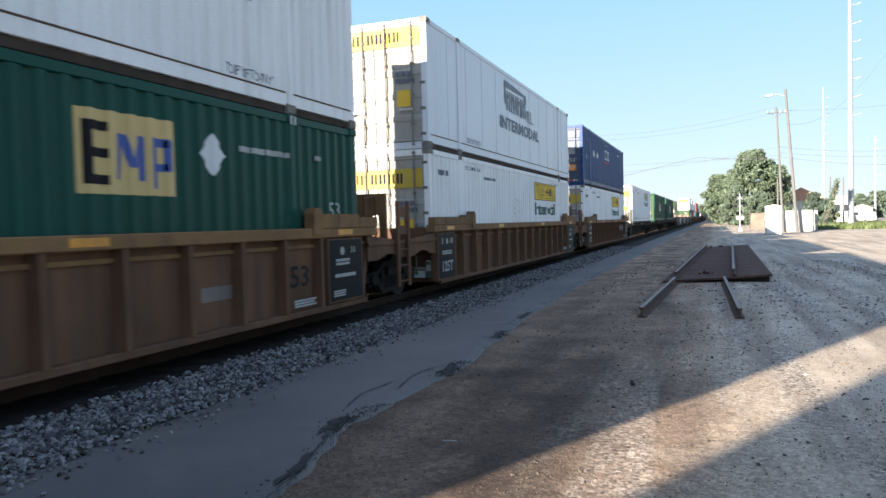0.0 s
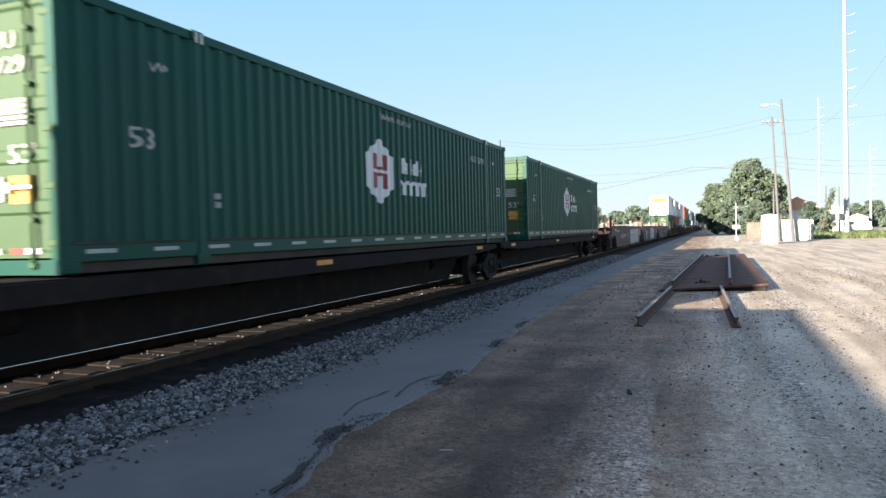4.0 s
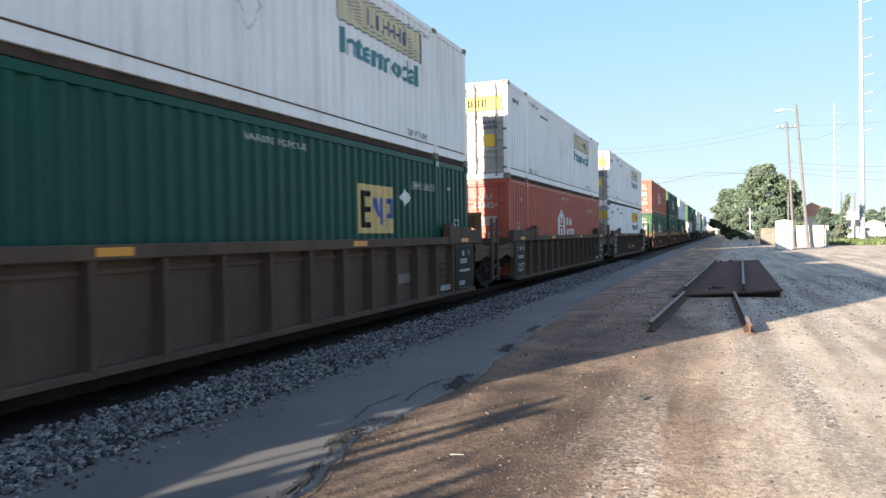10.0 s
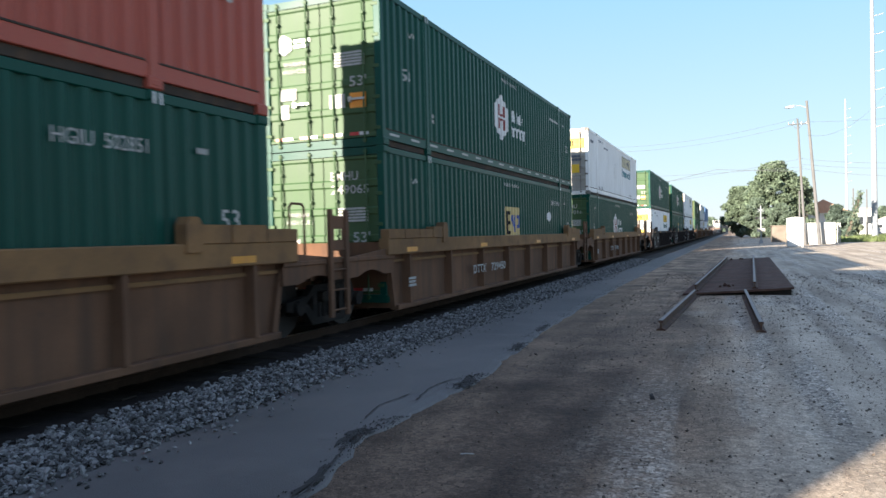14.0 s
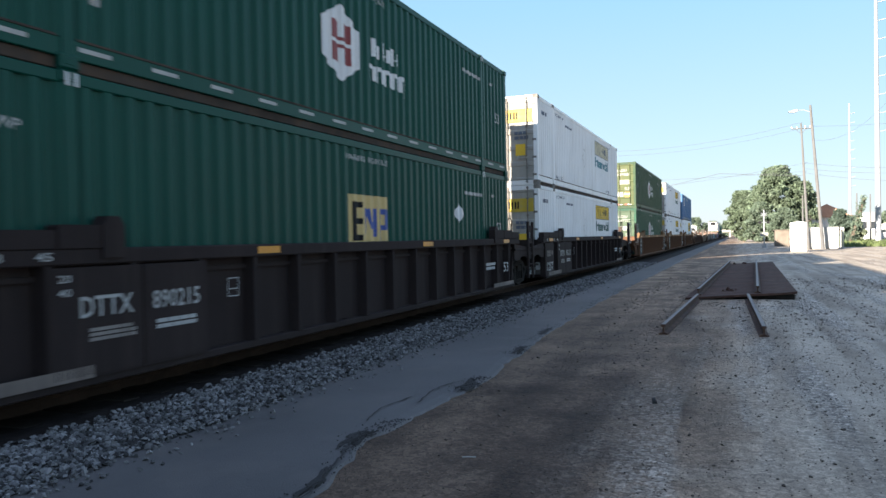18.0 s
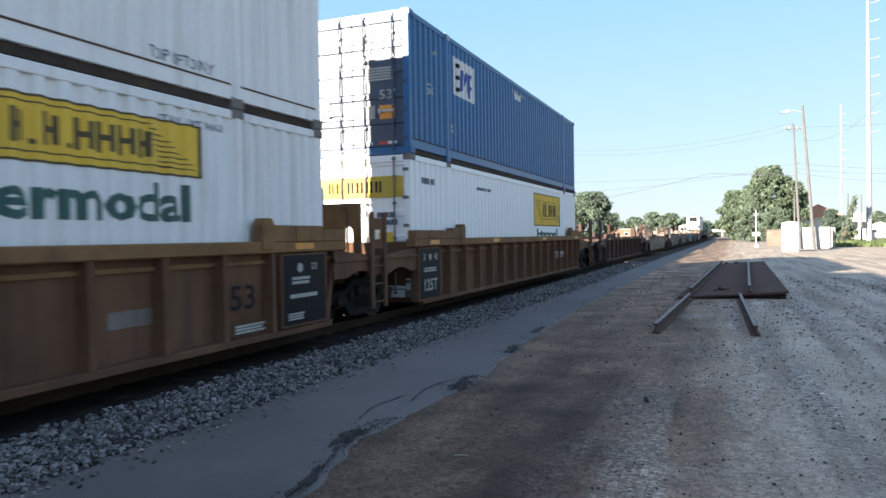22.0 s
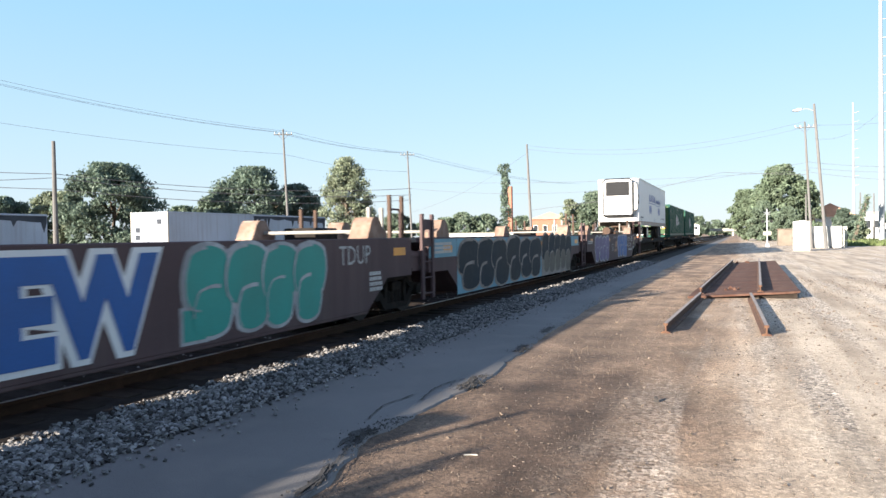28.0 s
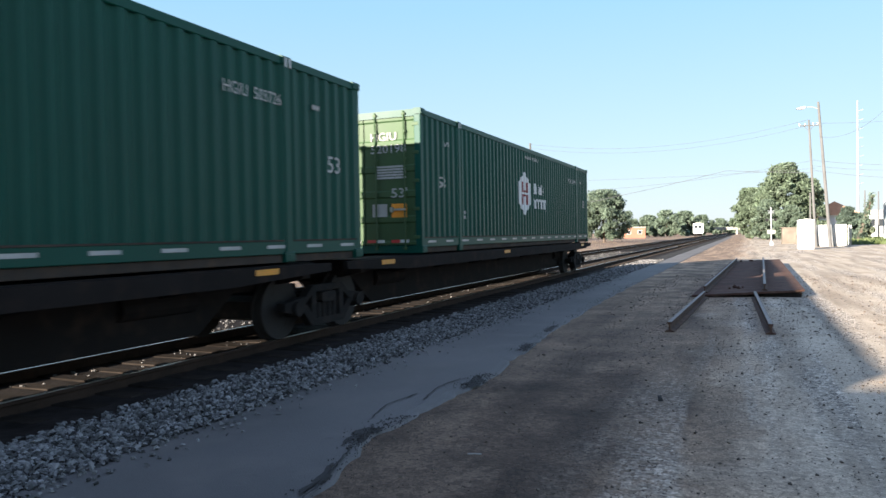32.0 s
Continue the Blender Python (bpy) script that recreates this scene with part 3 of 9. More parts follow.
def edge_x(y):
    """The broken right-hand edge of the asphalt strip."""
    keys = ((-40, -2.5), (4, -2.56), (5.2, -2.86), (6, -2.82), (7.2, -2.72), (8.8, -2.82), (11.75, -3.06), (19, -3.28), (300, -3.5))
    for (a, p), (b, q) in zip(keys, keys[1:]):
        if y <= b:
            break
    f = min(1.0, max(0.0, (y - a) / (b - a)))
    return p + (q - p) * f + 0.06 * noise.noise((y * 1.5, 7.7, 0)) + 0.05 * noise.noise((y * 5.0, 1.2, 0)) + 0.025 * noise.noise((y * 14.0, 2.2, 0))


def build_asphalt():
    rnd = random.Random(5)
    bm = B()
    ys = [-30 + 2 * i for i in range(15)] + [0.12 * i for i in range(0, 260)] + [32 + 3 * i for i in range(60)]
    prev = None
    for y in ys:
        xl = -4.42 + 0.10 * noise.noise((y * 0.5, 9.1, 0)) + 0.05 * noise.noise((y * 3.0, 4.1, 0))
        xr = edge_x(y)
        row = [bm.verts.new(p) for p in ((xl - 0.08, y, -0.02), (xl, y, 0.022), ((xl + xr) / 2, y, 0.035), (xr - 0.1, y, 0.03), (xr, y, 0.016), (xr + 0.05, y, -0.02))]
        if prev:
            for i in range(5):
                bm.faces.new((prev[i], prev[i + 1], row[i + 1], row[i]))
        prev = row
    ob = new("pavement", finish(bm, "pavement", M_ASPHALT))
    tagged(ob, "narrow grey asphalt strip with a broken edge beside the ballast", "pavement", kind="structure")
    # dark crumbled patches and cracks along the broken edge
    bm = B()
    for y0, y1, dens in ((3.0, 4.7, 40), (4.7, 5.8, 330), (7.0, 7.9, 330), (9.5, 10.3, 200), (10.8, 13.0, 50), (13.5, 24, 30)):
        for _ in range(int(dens * (y1 - y0))):
            y = rnd.uniform(y0, y1)
            k = rnd.gauss(0, 0.07)
            x = edge_x(y) - 0.04 + k
            s = rnd.uniform(0.002, 0.009)
            a0 = rnd.uniform(0, 6.28)
            vs = [bm.verts.new((x + s * rnd.uniform(0.5, 1.3) * math.cos(a0 + a), y + 1.4 * s * rnd.uniform(0.5, 1.3) * math.sin(a0 + a), 0.034 + 0.006 * (i % 2))) for i, a in enumerate((0, 1.3, 2.5, 3.8, 5.0))]
            top = bm.verts.new((x, y, 0.045))
            for i in range(5):
                bm.faces.new((vs[i], vs[(i + 1) % 5], top))
    for yc, sx, sy in ((5.15, 0.10, 0.34), (7.40, 0.10, 0.36), (9.9, 0.09, 0.40), (4.1, 0.05, 0.40), (12.0, 0.08, 0.6)):
        vs = []
        for i in range(36):
            a = 2 * math.pi * i / 36
            r = 0.75 + 0.75 * noise.noise((math.cos(a) * 2.2, math.sin(a) * 2.2, yc)) + rnd.uniform(-0.16, 0.16)
            y = yc + sy * r * math.sin(a)
            vs.append(bm.verts.new((edge_x(y) - 0.06 + sx * r * math.cos(a), y, 0.0365 if r * math.cos(a) < 0 else 0.024)))
        c = bm.verts.new((edge_x(yc) - 0.06, yc, 0.038))
        for i in range(36):
            bm.faces.new((vs[i], vs[(i + 1) % 36], c))
    ob = new("asphalt_crumbs", finish(bm, "asphalt_crumbs", M_CRACK))
    tagged(ob, "dark crumbs of broken asphalt along the strip's edge", "asphalt crumbs", kind="stuff")
    bm = B()
    for pts in (((-2.48, 3.3), (-2.58, 3.9), (-2.66, 4.2), (-2.76, 4.55), (-2.84, 4.8), (-2.90, 5.0), (-2.95, 5.15)),
                ((-2.95, 6.4), (-3.05, 6.9), (-3.02, 7.3), (-2.9, 7.6)), ((-3.1, 5.6), (-3.2, 6.1), (-3.12, 6.7))):
        last = None
        for i in range(len(pts) - 1):
            for k in range(8):
                f = k / 8
                x = pts[i][0] * (1 - f) + pts[i + 1][0] * f + rnd.uniform(-0.012, 0.012)
                y = pts[i][1] * (1 - f) + pts[i + 1][1] * f
                w = rnd.uniform(0.004, 0.012)
                row = (bm.verts.new((x - w, y, 0.041)), bm.verts.new((x + w, y, 0.041)))
                if last:
                    bm.faces.new((last[0], last[1], row[1], row[0]))
                last = row
    ob = new("asphalt_cracks", finish(bm, "asphalt_cracks", M_CRACK))
    tagged(ob, "thin dark cracks in the asphalt", "cracks", kind="stuff")


RAIL_OUTLINE = [(-0.075, -0.17), (0.075, -0.17), (0.075, -0.155), (0.012, -0.13), (0.012, -0.045), (0.036, -0.035), (0.036, -0.006), (0.03, 0.0),
                (-0.03, 0.0), (-0.036, -0.006), (-0.036, -0.035), (-0.012, -0.045), (-0.012, -0.13), (-0.075, -0.155)]


def rail_mesh(y0, y1, tread, side=None):
    bm = B()
    prism(bm, RAIL_OUTLINE, "y", y0, y1)
    me = finish(bm, "rail", side or M_TRACKRAIL)
    me.materials.append(tread)
    for p in me.polygons:
        if p.normal.z > 0.9 and p.center.z > -0.01:
            p.material_index = 1
    return me


def build_track(name, x, label, group):
    ob = thing(name, label, "railway track", group)
    ob["kind"] = "structure"
    ob.location = (x, 0, RAIL_Z)
    for sx in (-0.755, 0.755):
        for y0, y1 in ((-60, 24), (24.006, 120), (120.006, 520)):
            r = part("rail", rail_mesh(y0, y1, M_TREAD), None, ob)
            r.location = (sx, 0, 0)
    return ob


CORNERS = ((-1, -0.8, -0.6), (0.9, -1, -0.7), (1, 0.8, -0.5), (-0.8, 1, -0.7), (-0.5, -0.6, 0.7), (0.7, -0.5, 0.5), (0.5, 0.7, 0.9), (-0.7, 0.5, 0.6))
SIDES = ((3, 2, 1, 0), (4, 5, 6, 7), (0, 1, 5, 4), (1, 2, 6, 5), (2, 3, 7, 6), (3, 0, 4, 7))


def stone(bm, x, y, z, s, rnd):
    """One crushed stone: a skewed, sharp-cornered lump, turned at random."""
    q = Euler((rnd.uniform(-0.7, 0.7), rnd.uniform(-0.7, 0.7), rnd.uniform(0, 6.28))).to_matrix()
    lx, ly, lz = s * rnd.uniform(0.8, 1.35), s * rnd.uniform(0.6, 1.0), s * rnd.uniform(0.4, 0.85)
    k = len(bm[0])
    for px, py, pz in CORNERS:
        v = q @ Vector((px * lx * rnd.uniform(0.45, 1.15), py * ly * rnd.uniform(0.45, 1.15), pz * lz * rnd.uniform(0.5, 1.15)))
        bm[0].append((x + v.x, y + v.y, z + v.z))
    bm[1].extend([tuple(k + i for i in f) for f in SIDES])


def stones_object(name, rows, material, label, category):
    me = bpy.data.meshes.new(name)
    me.from_pydata(rows[0], [], rows[1])
    me.materials.append(material)
    return tagged(new(name, me), label, category, kind="stuff")


def island_tint(material, lo, hi):
    nt = material.node_tree
    b = nt.nodes["Principled BSDF"]
    geo = nt.nodes.new("ShaderNodeNewGeometry")
    mr = nt.nodes.new("ShaderNodeMapRange")
    mr.inputs[3].default_value, mr.inputs[4].default_value = lo, hi
    nt.links.new(geo.outputs["Random Per Island"], mr.inputs[0])
    mm = nt.nodes.new("ShaderNodeMixRGB")
    mm.blend_type = "MULTIPLY"
    mm.inputs[0].default_value = 1
    nt.links.new(b.inputs["Base Color"].links[0].from_socket, mm.inputs[1])
    nt.links.new(mr.outputs[0], mm.inputs[2])
    nt.links.new(mm.outputs[0], b.inputs["Base Color"])


island_tint(M_STONE, 0.18, 1.75)
island_tint(M_PEBBLE, 0.40, 1.05)


def build_ballast():
    rnd = random.Random(11)
    bm = B()
    xs = [-4.25, -4.4, -4.7, -5.1, -5.6, -6.0, -6.5, -7.24, -8.0, -8.5, -8.9, -9.6, -10.0, -10.7, -11.6, -12.5, -13.2, -14.0, -14.8]
    ys = [-60, -20, 0, 2] + [3 + 0.5 * i for i in range(60)] + [34, 38, 44, 52, 64, 80, 100, 140, 200, 300, 520]
    prev = None
    for y in ys:
        row = []
        for x in xs:
            z = 0.012 + 0.010 * noise.noise((x * 2.0, y * 0.8, 0))
            if x > -4.3:
                z = -0.05
            elif x > -5.7:
                z = 0.0 + 0.02 * noise.noise((x * 3, y * 2.0, 5)) + (0.03 if x < -5.0 else 0.0)
            elif x < -14.5:
                z = -0.06
            row.append(bm.verts.new((x, y, z)))
        if prev:
            for i in range(len(xs) - 1):
                bm.faces.new((prev[i + 1], prev[i], row[i], row[i + 1]))
        prev = row
    tagged(new("ballast_bed", finish(bm, "ballast_bed", M_BED)), "bed of near-black fines under the tracks", "ballast", kind="structure")
    bm = B()
    prev = None
    for y in [-60, 0] + [2 + 0.25 * i for i in range(120)] + [33, 36, 40, 50, 70, 100, 160, 300, 520]:
        xe = -5.52 + 0.10 * noise.noise((y * 1.3, 0.4, 8)) + 0.06 * noise.noise((y * 4, 0.4, 3))
        row = [bm.verts.new(p) for p in ((-4.36, y, 0.0), (-4.5, y, 0.03), (-4.9, y, 0.035 + 0.01 * noise.noise((1, y * 3, 0))), (-5.3, y, 0.035 + 0.01 * noise.noise((2, y * 3, 0))), (xe, y, 0.0), (xe - 0.1, y, -0.04))]
        if prev:
            for i in range(5):
                bm.faces.new((prev[i + 1], prev[i], row[i], row[i + 1]))
        prev = row
    tagged(new("ballast_shoulder", finish(bm, "ballast_shoulder", M_BEDSTONE)), "gravel shoulder between the asphalt and the ties, darkened as shaded stone gaps", "ballast", kind="structure")
    rows = ([], [])
    for _ in range(30000):                     # shoulder towards the asphalt
        y = 0.5 + 42 * rnd.random() ** 2.0
        x = -4.36 - 1.22 * rnd.random() ** 0.9 + rnd.gauss(0, 0.05)
        if x < -5.45 and rnd.random() < 0.5:
            continue
        s = rnd.uniform(0.013, 0.034) * (1 + max(0, y - 12) * 0.03)
        stone(rows, x, y, 0.030 + s * rnd.uniform(0.1, 0.8), s, rnd)
    for _ in range(2600):                      # between the tracks
        y = 2.5 + 60 * rnd.random() ** 1.5
        x = rnd.uniform(-10.6, -8.75)
        s = rnd.uniform(0.018, 0.042)
        stone(rows, x, y, 0.01 + s * 0.5, s, rnd)
    for _ in range(300):                      # few between the rails
        y = 2.5 + 40 * rnd.random() ** 1.5
        x = rnd.uniform(-7.9, -6.6)
        s = rnd.uniform(0.014, 0.034)
        stone(rows, x, y, 0.01 + s * 0.5, s, rnd)
    for _ in range(350):                       # strays on the asphalt
        y = 3.0 + 25 * rnd.random() ** 1.5
        x = -4.35 + abs(rnd.gauss(0, 0.22))
        s = rnd.uniform(0.008, 0.028)
        stone(rows, x, y, 0.03 + s * 0.5, s, rnd)
    stones_object("ballast_stones", rows, M_STONE, "loose grey crushed ballast stones beside the rails", "ballast")
    rows = ([], [])
    for _ in range(105000):
        y = 1.2 + 27 * rnd.random() ** 1.45
        x = rnd.uniform(-2.7, 2.0 + y * 0.55)
        d = noise.noise((x * 0.5, y * 0.35, 2.0)) + 0.25 * min(1, (x + 1.5) * 0.4)
        d = d * 0.35 + 0.5 * noise.noise((x * 1.9, y * 0.12, 6.0))
        if rnd.random() > 0.30 + 0.9 * d:
            continue
        s = min(0.03, rnd.uniform(0.003, 0.009) * (1 + (rnd.random() < 0.06) * 1.3)) * (1 + max(0, y - 7) * 0.055) * min(1.0, 0.50 + y * 0.075)
        stone(rows, x, y, s * 0.3, s, rnd)
    stones_object("gravel_stones", rows, M_PEBBLE, "scattered pale gravel on the dirt", "gravel")


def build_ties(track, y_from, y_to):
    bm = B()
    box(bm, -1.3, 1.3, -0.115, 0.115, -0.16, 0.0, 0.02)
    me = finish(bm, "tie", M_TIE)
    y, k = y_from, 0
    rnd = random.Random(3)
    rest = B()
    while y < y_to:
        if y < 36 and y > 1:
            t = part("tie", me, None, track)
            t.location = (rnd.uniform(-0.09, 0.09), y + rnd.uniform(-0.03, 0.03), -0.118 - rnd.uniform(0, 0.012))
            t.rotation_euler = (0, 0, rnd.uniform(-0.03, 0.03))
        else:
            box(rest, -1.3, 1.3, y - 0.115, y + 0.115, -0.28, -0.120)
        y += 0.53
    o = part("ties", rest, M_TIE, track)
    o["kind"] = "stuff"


DECK = ((-1.28, 18.95, 0.05), (1.28, 19.35, 0.19), (1.45, 38.1, 0.24), (-0.72, 37.9, 0.13))     # corners of the deck's top


def deck_z(x, y):
    """Height of the deck's top, which leans a little to the tracks."""
    f = (y - 19.1) / 18.9
    x0, x1 = DECK[0][0] + f * (DECK[3][0] - DECK[0][0]), DECK[1][0] + f * (DECK[2][0] - DECK[1][0])
    g = (x - x0) / (x1 - x0)
    return (DECK[0][2] * (1 - g) + DECK[1][2] * g) * (1 - f) + (DECK[3][2] * (1 - g) + DECK[2][2] * g) * f


def build_ramp():
    """Rail-topped steel deck on the lot with two loose rails leading up to it."""
    t = thing("rail_ramp", "rusted steel deck with two rails fixed on top", "rail ramp")
    bm = B()
    rows = []
    for k in range(13):                       # plate, slightly buckled along its length
        f = k / 12
        l_, r_ = Vector(DECK[0]).lerp(Vector(DECK[3]), f), Vector(DECK[1]).lerp(Vector(DECK[2]), f)
        row = []
        for q in range(7):
            v = l_.lerp(r_, q / 6)
            v.z += 0.012 * noise.noise((q * 0.9, k * 0.7, 3.0))
            row.append((bm.verts.new(v), bm.verts.new(v - Vector((0, 0, 0.05)))))
        rows.append(row)
    for p_, r in zip(rows, rows[1:]):
        for q in range(6):
            bm.faces.new((p_[q][0], p_[q + 1][0], r[q + 1][0], r[q][0]))
            bm.faces.new((p_[q + 1][1], p_[q][1], r[q][1], r[q + 1][1]))
        bm.faces.new((p_[0][1], p_[0][0], r[0][0], r[0][1]))
        bm.faces.new((p_[6][0], p_[6][1], r[6][1], r[6][0]))
    for r, turn in ((rows[0], 1), (rows[-1], -1)):
        for q in range(6):
            f = (r[q][1], r[q + 1][1], r[q + 1][0], r[q][0])
            bm.faces.new(f[::turn])
    part("deck_plate", bm, M_DECK, t)
    for y in (19.5, 25.0, 31.0, 37.4):
        bm = B()
        prism(bm, [(-0.75, -0.02), (1.22, -0.02), (1.22, deck_z(1.22, y) - 0.052), (-0.75, deck_z(-0.75, y) - 0.058)], "y", y - 0.14, y + 0.14)
        part("bearer", bm, M_TIE, t, "dark timber bearer under the deck" if y < 20 else "")
    for xa, xb in ((-1.0, -0.45), (0.40, 0.72)):
        ya, yb = 19.45, 37.3
        za, zb = deck_z(xa, ya) + 0.178, deck_z(xb, yb) + 0.178
        r = part("rail", rail_mesh(0, math.dist((xa, ya), (xb, yb)), M_RAILTOP, M_RAILSIDE), None, t, "worn rail with a grey top")
        r.matrix_basis = Matrix.Translation((xa, ya, za)) @ Matrix.Rotation(-math.atan2(xb - xa, yb - ya), 4, "Z") @ Matrix.Rotation(math.atan2(zb - za, yb - ya), 4, "X")
    rnd = random.Random(77)
    for x, y, s in ((-0.42, 20.5, 0.07), (-0.30, 20.7, 0.08), (-0.20, 20.4, 0.07), (-0.10, 20.65, 0.06), (-0.33, 20.9, 0.05), (-0.25, 37.2, 0.1), (0.2, 37.0, 0.12)):
        rows = ([], [])
        stone(rows, x, y, deck_z(x, y) + s * 0.35, s, rnd)
        me = bpy.data.meshes.new("rust_scrap")
        me.from_pydata(rows[0], [], rows[1])
        me.materials.append(M_DECK)
        ob = new("rust_scrap", me)
        tagged(ob, "lump of rusty scrap on the steel deck", "scrap")
    for xa, ya, xb, yb in ((-1.18, 12.25, -0.97, 18.75), (0.34, 12.35, 0.17, 18.9)):
        t2 = thing("loose_rail", "loose rusty length of rail lying on the gravel", "rail", "loose rails before the deck")
        part("rail_bar", rail_mesh(0, math.hypot(xb - xa, yb - ya), M_RAILTOP, M_RAILSIDE), None, t2)
        t2.matrix_basis = Matrix.Translation((xa, ya, 0.172)) @ Matrix.Rotation(-math.atan2(xb - xa, yb - ya), 4, "Z")


# ---- rolling stock ----
MOVING = []            # (thing, y at the start, x, z)
SPINNING = []          # (wheelset, y at the start)
SPEED = 18.07
CX = TRACK_X
L53, W53, H53 = 16.15, 2.59, 2.9
_mesh = {}


def cached(key, make, material, name, smooth=False):
    k = (key, material.name)
    if k not in _mesh:
        _mesh[k] = finish(make(), name, material, smooth)
    return _mesh[k]


def side_panel_bm(sx, L=L53, H=H53):
    """Corrugated side wall, with thickness, between the rails and the posts."""
    bm = B()
    ys = [0.12] + breaks(0.12, L - 0.12) + [L - 0.12]
    z0, z1 = 0.30, H - 0.14
    prev = None
    for y in ys:
        x = W53 / 2 + wave(y + 1e-6)
        row = [bm.verts.new(p) for p in ((sx * x, y, z0), (sx * x, y, z1), (sx * (W53 / 2 - 0.055), y, z1), (sx * (W53 / 2 - 0.055), y, z0))]
        if prev:
            for i in range(3):
                q = (prev[i], row[i], row[i + 1], prev[i + 1])
                bm.faces.new(q if sx > 0 else q[::-1])
        prev = row
    return bm


def flat_panel_bm(sx, L=L53, H=H53):
    bm = B()
    box(bm, *sorted((sx * (W53 / 2 - 0.055), sx * (W53 / 2 - 0.012))), 0.12, L - 0.12, 0.30, H - 0.14)
    return bm


def panel_seam_bm(sx, H=H53):
    bm = B()
    box(bm, *sorted((sx * (W53 / 2 - 0.012), sx * (W53 / 2 - 0.005))), -0.022, 0.022, 0.31, H - 0.15)
    return bm


def frame_bm(L=L53, H=H53):
    """Posts, sills and top rails of a container."""
    bm = B()
    h = W53 / 2
    for sx in (-1, 1):
        box(bm, *sorted((sx * (h - 0.08), sx * (h - 0.004))), 0.1, L - 0.1, 0.115, 0.30, 0.008)
        box(bm, *sorted((sx * (h - 0.08), sx * (h + 0.002))), 0, L, H - 0.14, H - 0.02, 0.012)
        for y in (0.0, L - 0.14):
            box(bm, *sorted((sx * (h - 0.14), sx * (h + 0.003))), y, y + 0.14, 0.02, H - 0.02, 0.012)
        for y in (2.02, 14.05):
            box(bm, *sorted((sx * (h - 0.10), sx * (h + 0.016))), y - 0.02, y + 0.13, 0.02, H - 0.02, 0.012)
    for y in (0.01, L - 0.13):
        box(bm, -h + 0.1, h - 0.1, y, y + 0.12, H - 0.16, H - 0.02)
        box(bm, -h + 0.1, h - 0.1, y, y + 0.12, 0.0, 0.15)
    box(bm, -h + 0.06, h - 0.06, L - 0.1, L - 0.04, 0.1, H - 0.1)      # blind end
    for k in range(24):
        y = 0.3 + k * (L - 0.6) / 23
        box(bm, -h + 0.05, h - 0.05, y - 0.05, y + 0.05, 0.02, 0.14)
    return bm


def base_rail_bm(sx, L=L53):
    """The set-back lower rail along one side."""
    bm = B()
    h = W53 / 2
    box(bm, *sorted((sx * (h - 0.11), sx * (h - 0.045))), 0.05, L - 0.05, 0.0, 0.114, 0.008)
    return bm


def seam_bm(sx, L=L53):
    bm = B()
    h = W53 / 2
    for y0, y1 in ((0.16, 1.95), (2.2, 13.98), (14.2, L - 0.16)):
        box(bm, *sorted((sx * (h - 0.02), sx * (h + 0.004))), y0, y1, 0.296, 0.318)
    return bm


def casting_bm(sx, tall):
    """A cast block with a slot, let into a post."""
    bm = B()
    h = W53 / 2
    box(bm, *sorted((sx * (h - 0.16), sx * (h + 0.022))), -0.11, 0.11, 0.0, tall, 0.018)
    box(bm, *sorted((sx * (h - 0.02), sx * (h + 0.027))), -0.05, 0.05, tall * 0.25, tall * 0.75, 0.01)
    return bm


def roof_bm(L=L53, H=H53):
    bm = B()
    h = W53 / 2
    n = 58
    for k in range(n):
        y = 0.15 + k * (L - 0.3) / n
        box(bm, -h + 0.08, h - 0.08, y, y + (L - 0.3) / n * 0.6, H - 0.035, H - 0.01)
    box(bm, -h + 0.07, h - 0.07, 0.1, L - 0.1, H - 0.06, H - 0.035)
    return bm


def door_bm(sx, H=H53):
    """One door leaf with its pressed horizontal ribs and hinges, at the end y = 0."""
    bm = B()
    a, b = (0.012, W53 / 2 - 0.145) if sx > 0 else (-W53 / 2 + 0.145, -0.012)
    z0, z1 = 0.17, H - 0.17
    out = [(0.075, z0), (0.075, z1), (0.022, z1)]
    for k in range(5, 0, -1):
        z = z0 + (z1 - z0) * k / 5
        out += [(0.022, z - 0.05), (0.045, z - 0.08), (0.045, z - (z1 - z0) / 5 + 0.08), (0.022, z - (z1 - z0) / 5 + 0.05)]
    out.append((0.022, z0))
    prism(bm, out, "x", a, b)
    return bm


def hinge_bm(sx):
    bm = B()
    xe = sx * (W53 / 2 - 0.145)
    box(bm, *sorted((xe - sx * 0.03, xe + sx * 0.10)), -0.006, 0.024, -0.035, 0.035, 0.008)
    return bm


def rods_bm(x, H=H53):
    bm = B()
    tube(bm, (x, -0.012, 0.06), (x, -0.012, H - 0.05), 0.019, n=6)
    for z in (0.10, 0.55, 1.2, 1.9, 2.45, H - 0.10):
        box(bm, x - 0.035, x + 0.035, -0.030, 0.02, z - 0.022, z + 0.022)
    return bm


def handle_bm(x):
    bm = B()
    box(bm, x - 0.30, x + 0.02, -0.035, -0.012, 0.86, 0.90)
    box(bm, x - 0.32, x - 0.26, -0.04, 0.02, 0.83, 0.93)
    return bm


def marking(parent, name, key, draw, material, x=W53 / 2, corrugated=True, label=""):
    """A painted marking on the side (drawn by draw(bm) in the plane x = 0), laid over the corrugation; shared between alike things."""
    k = (key, material.name, corrugated)
    if k not in _mesh:
        bm = B()
        draw(bm)
        lay_on_side(bm, x, corrugated)
        _mesh[k] = finish(bm, name, material)
    return part(name, _mesh[k], None, parent, label)


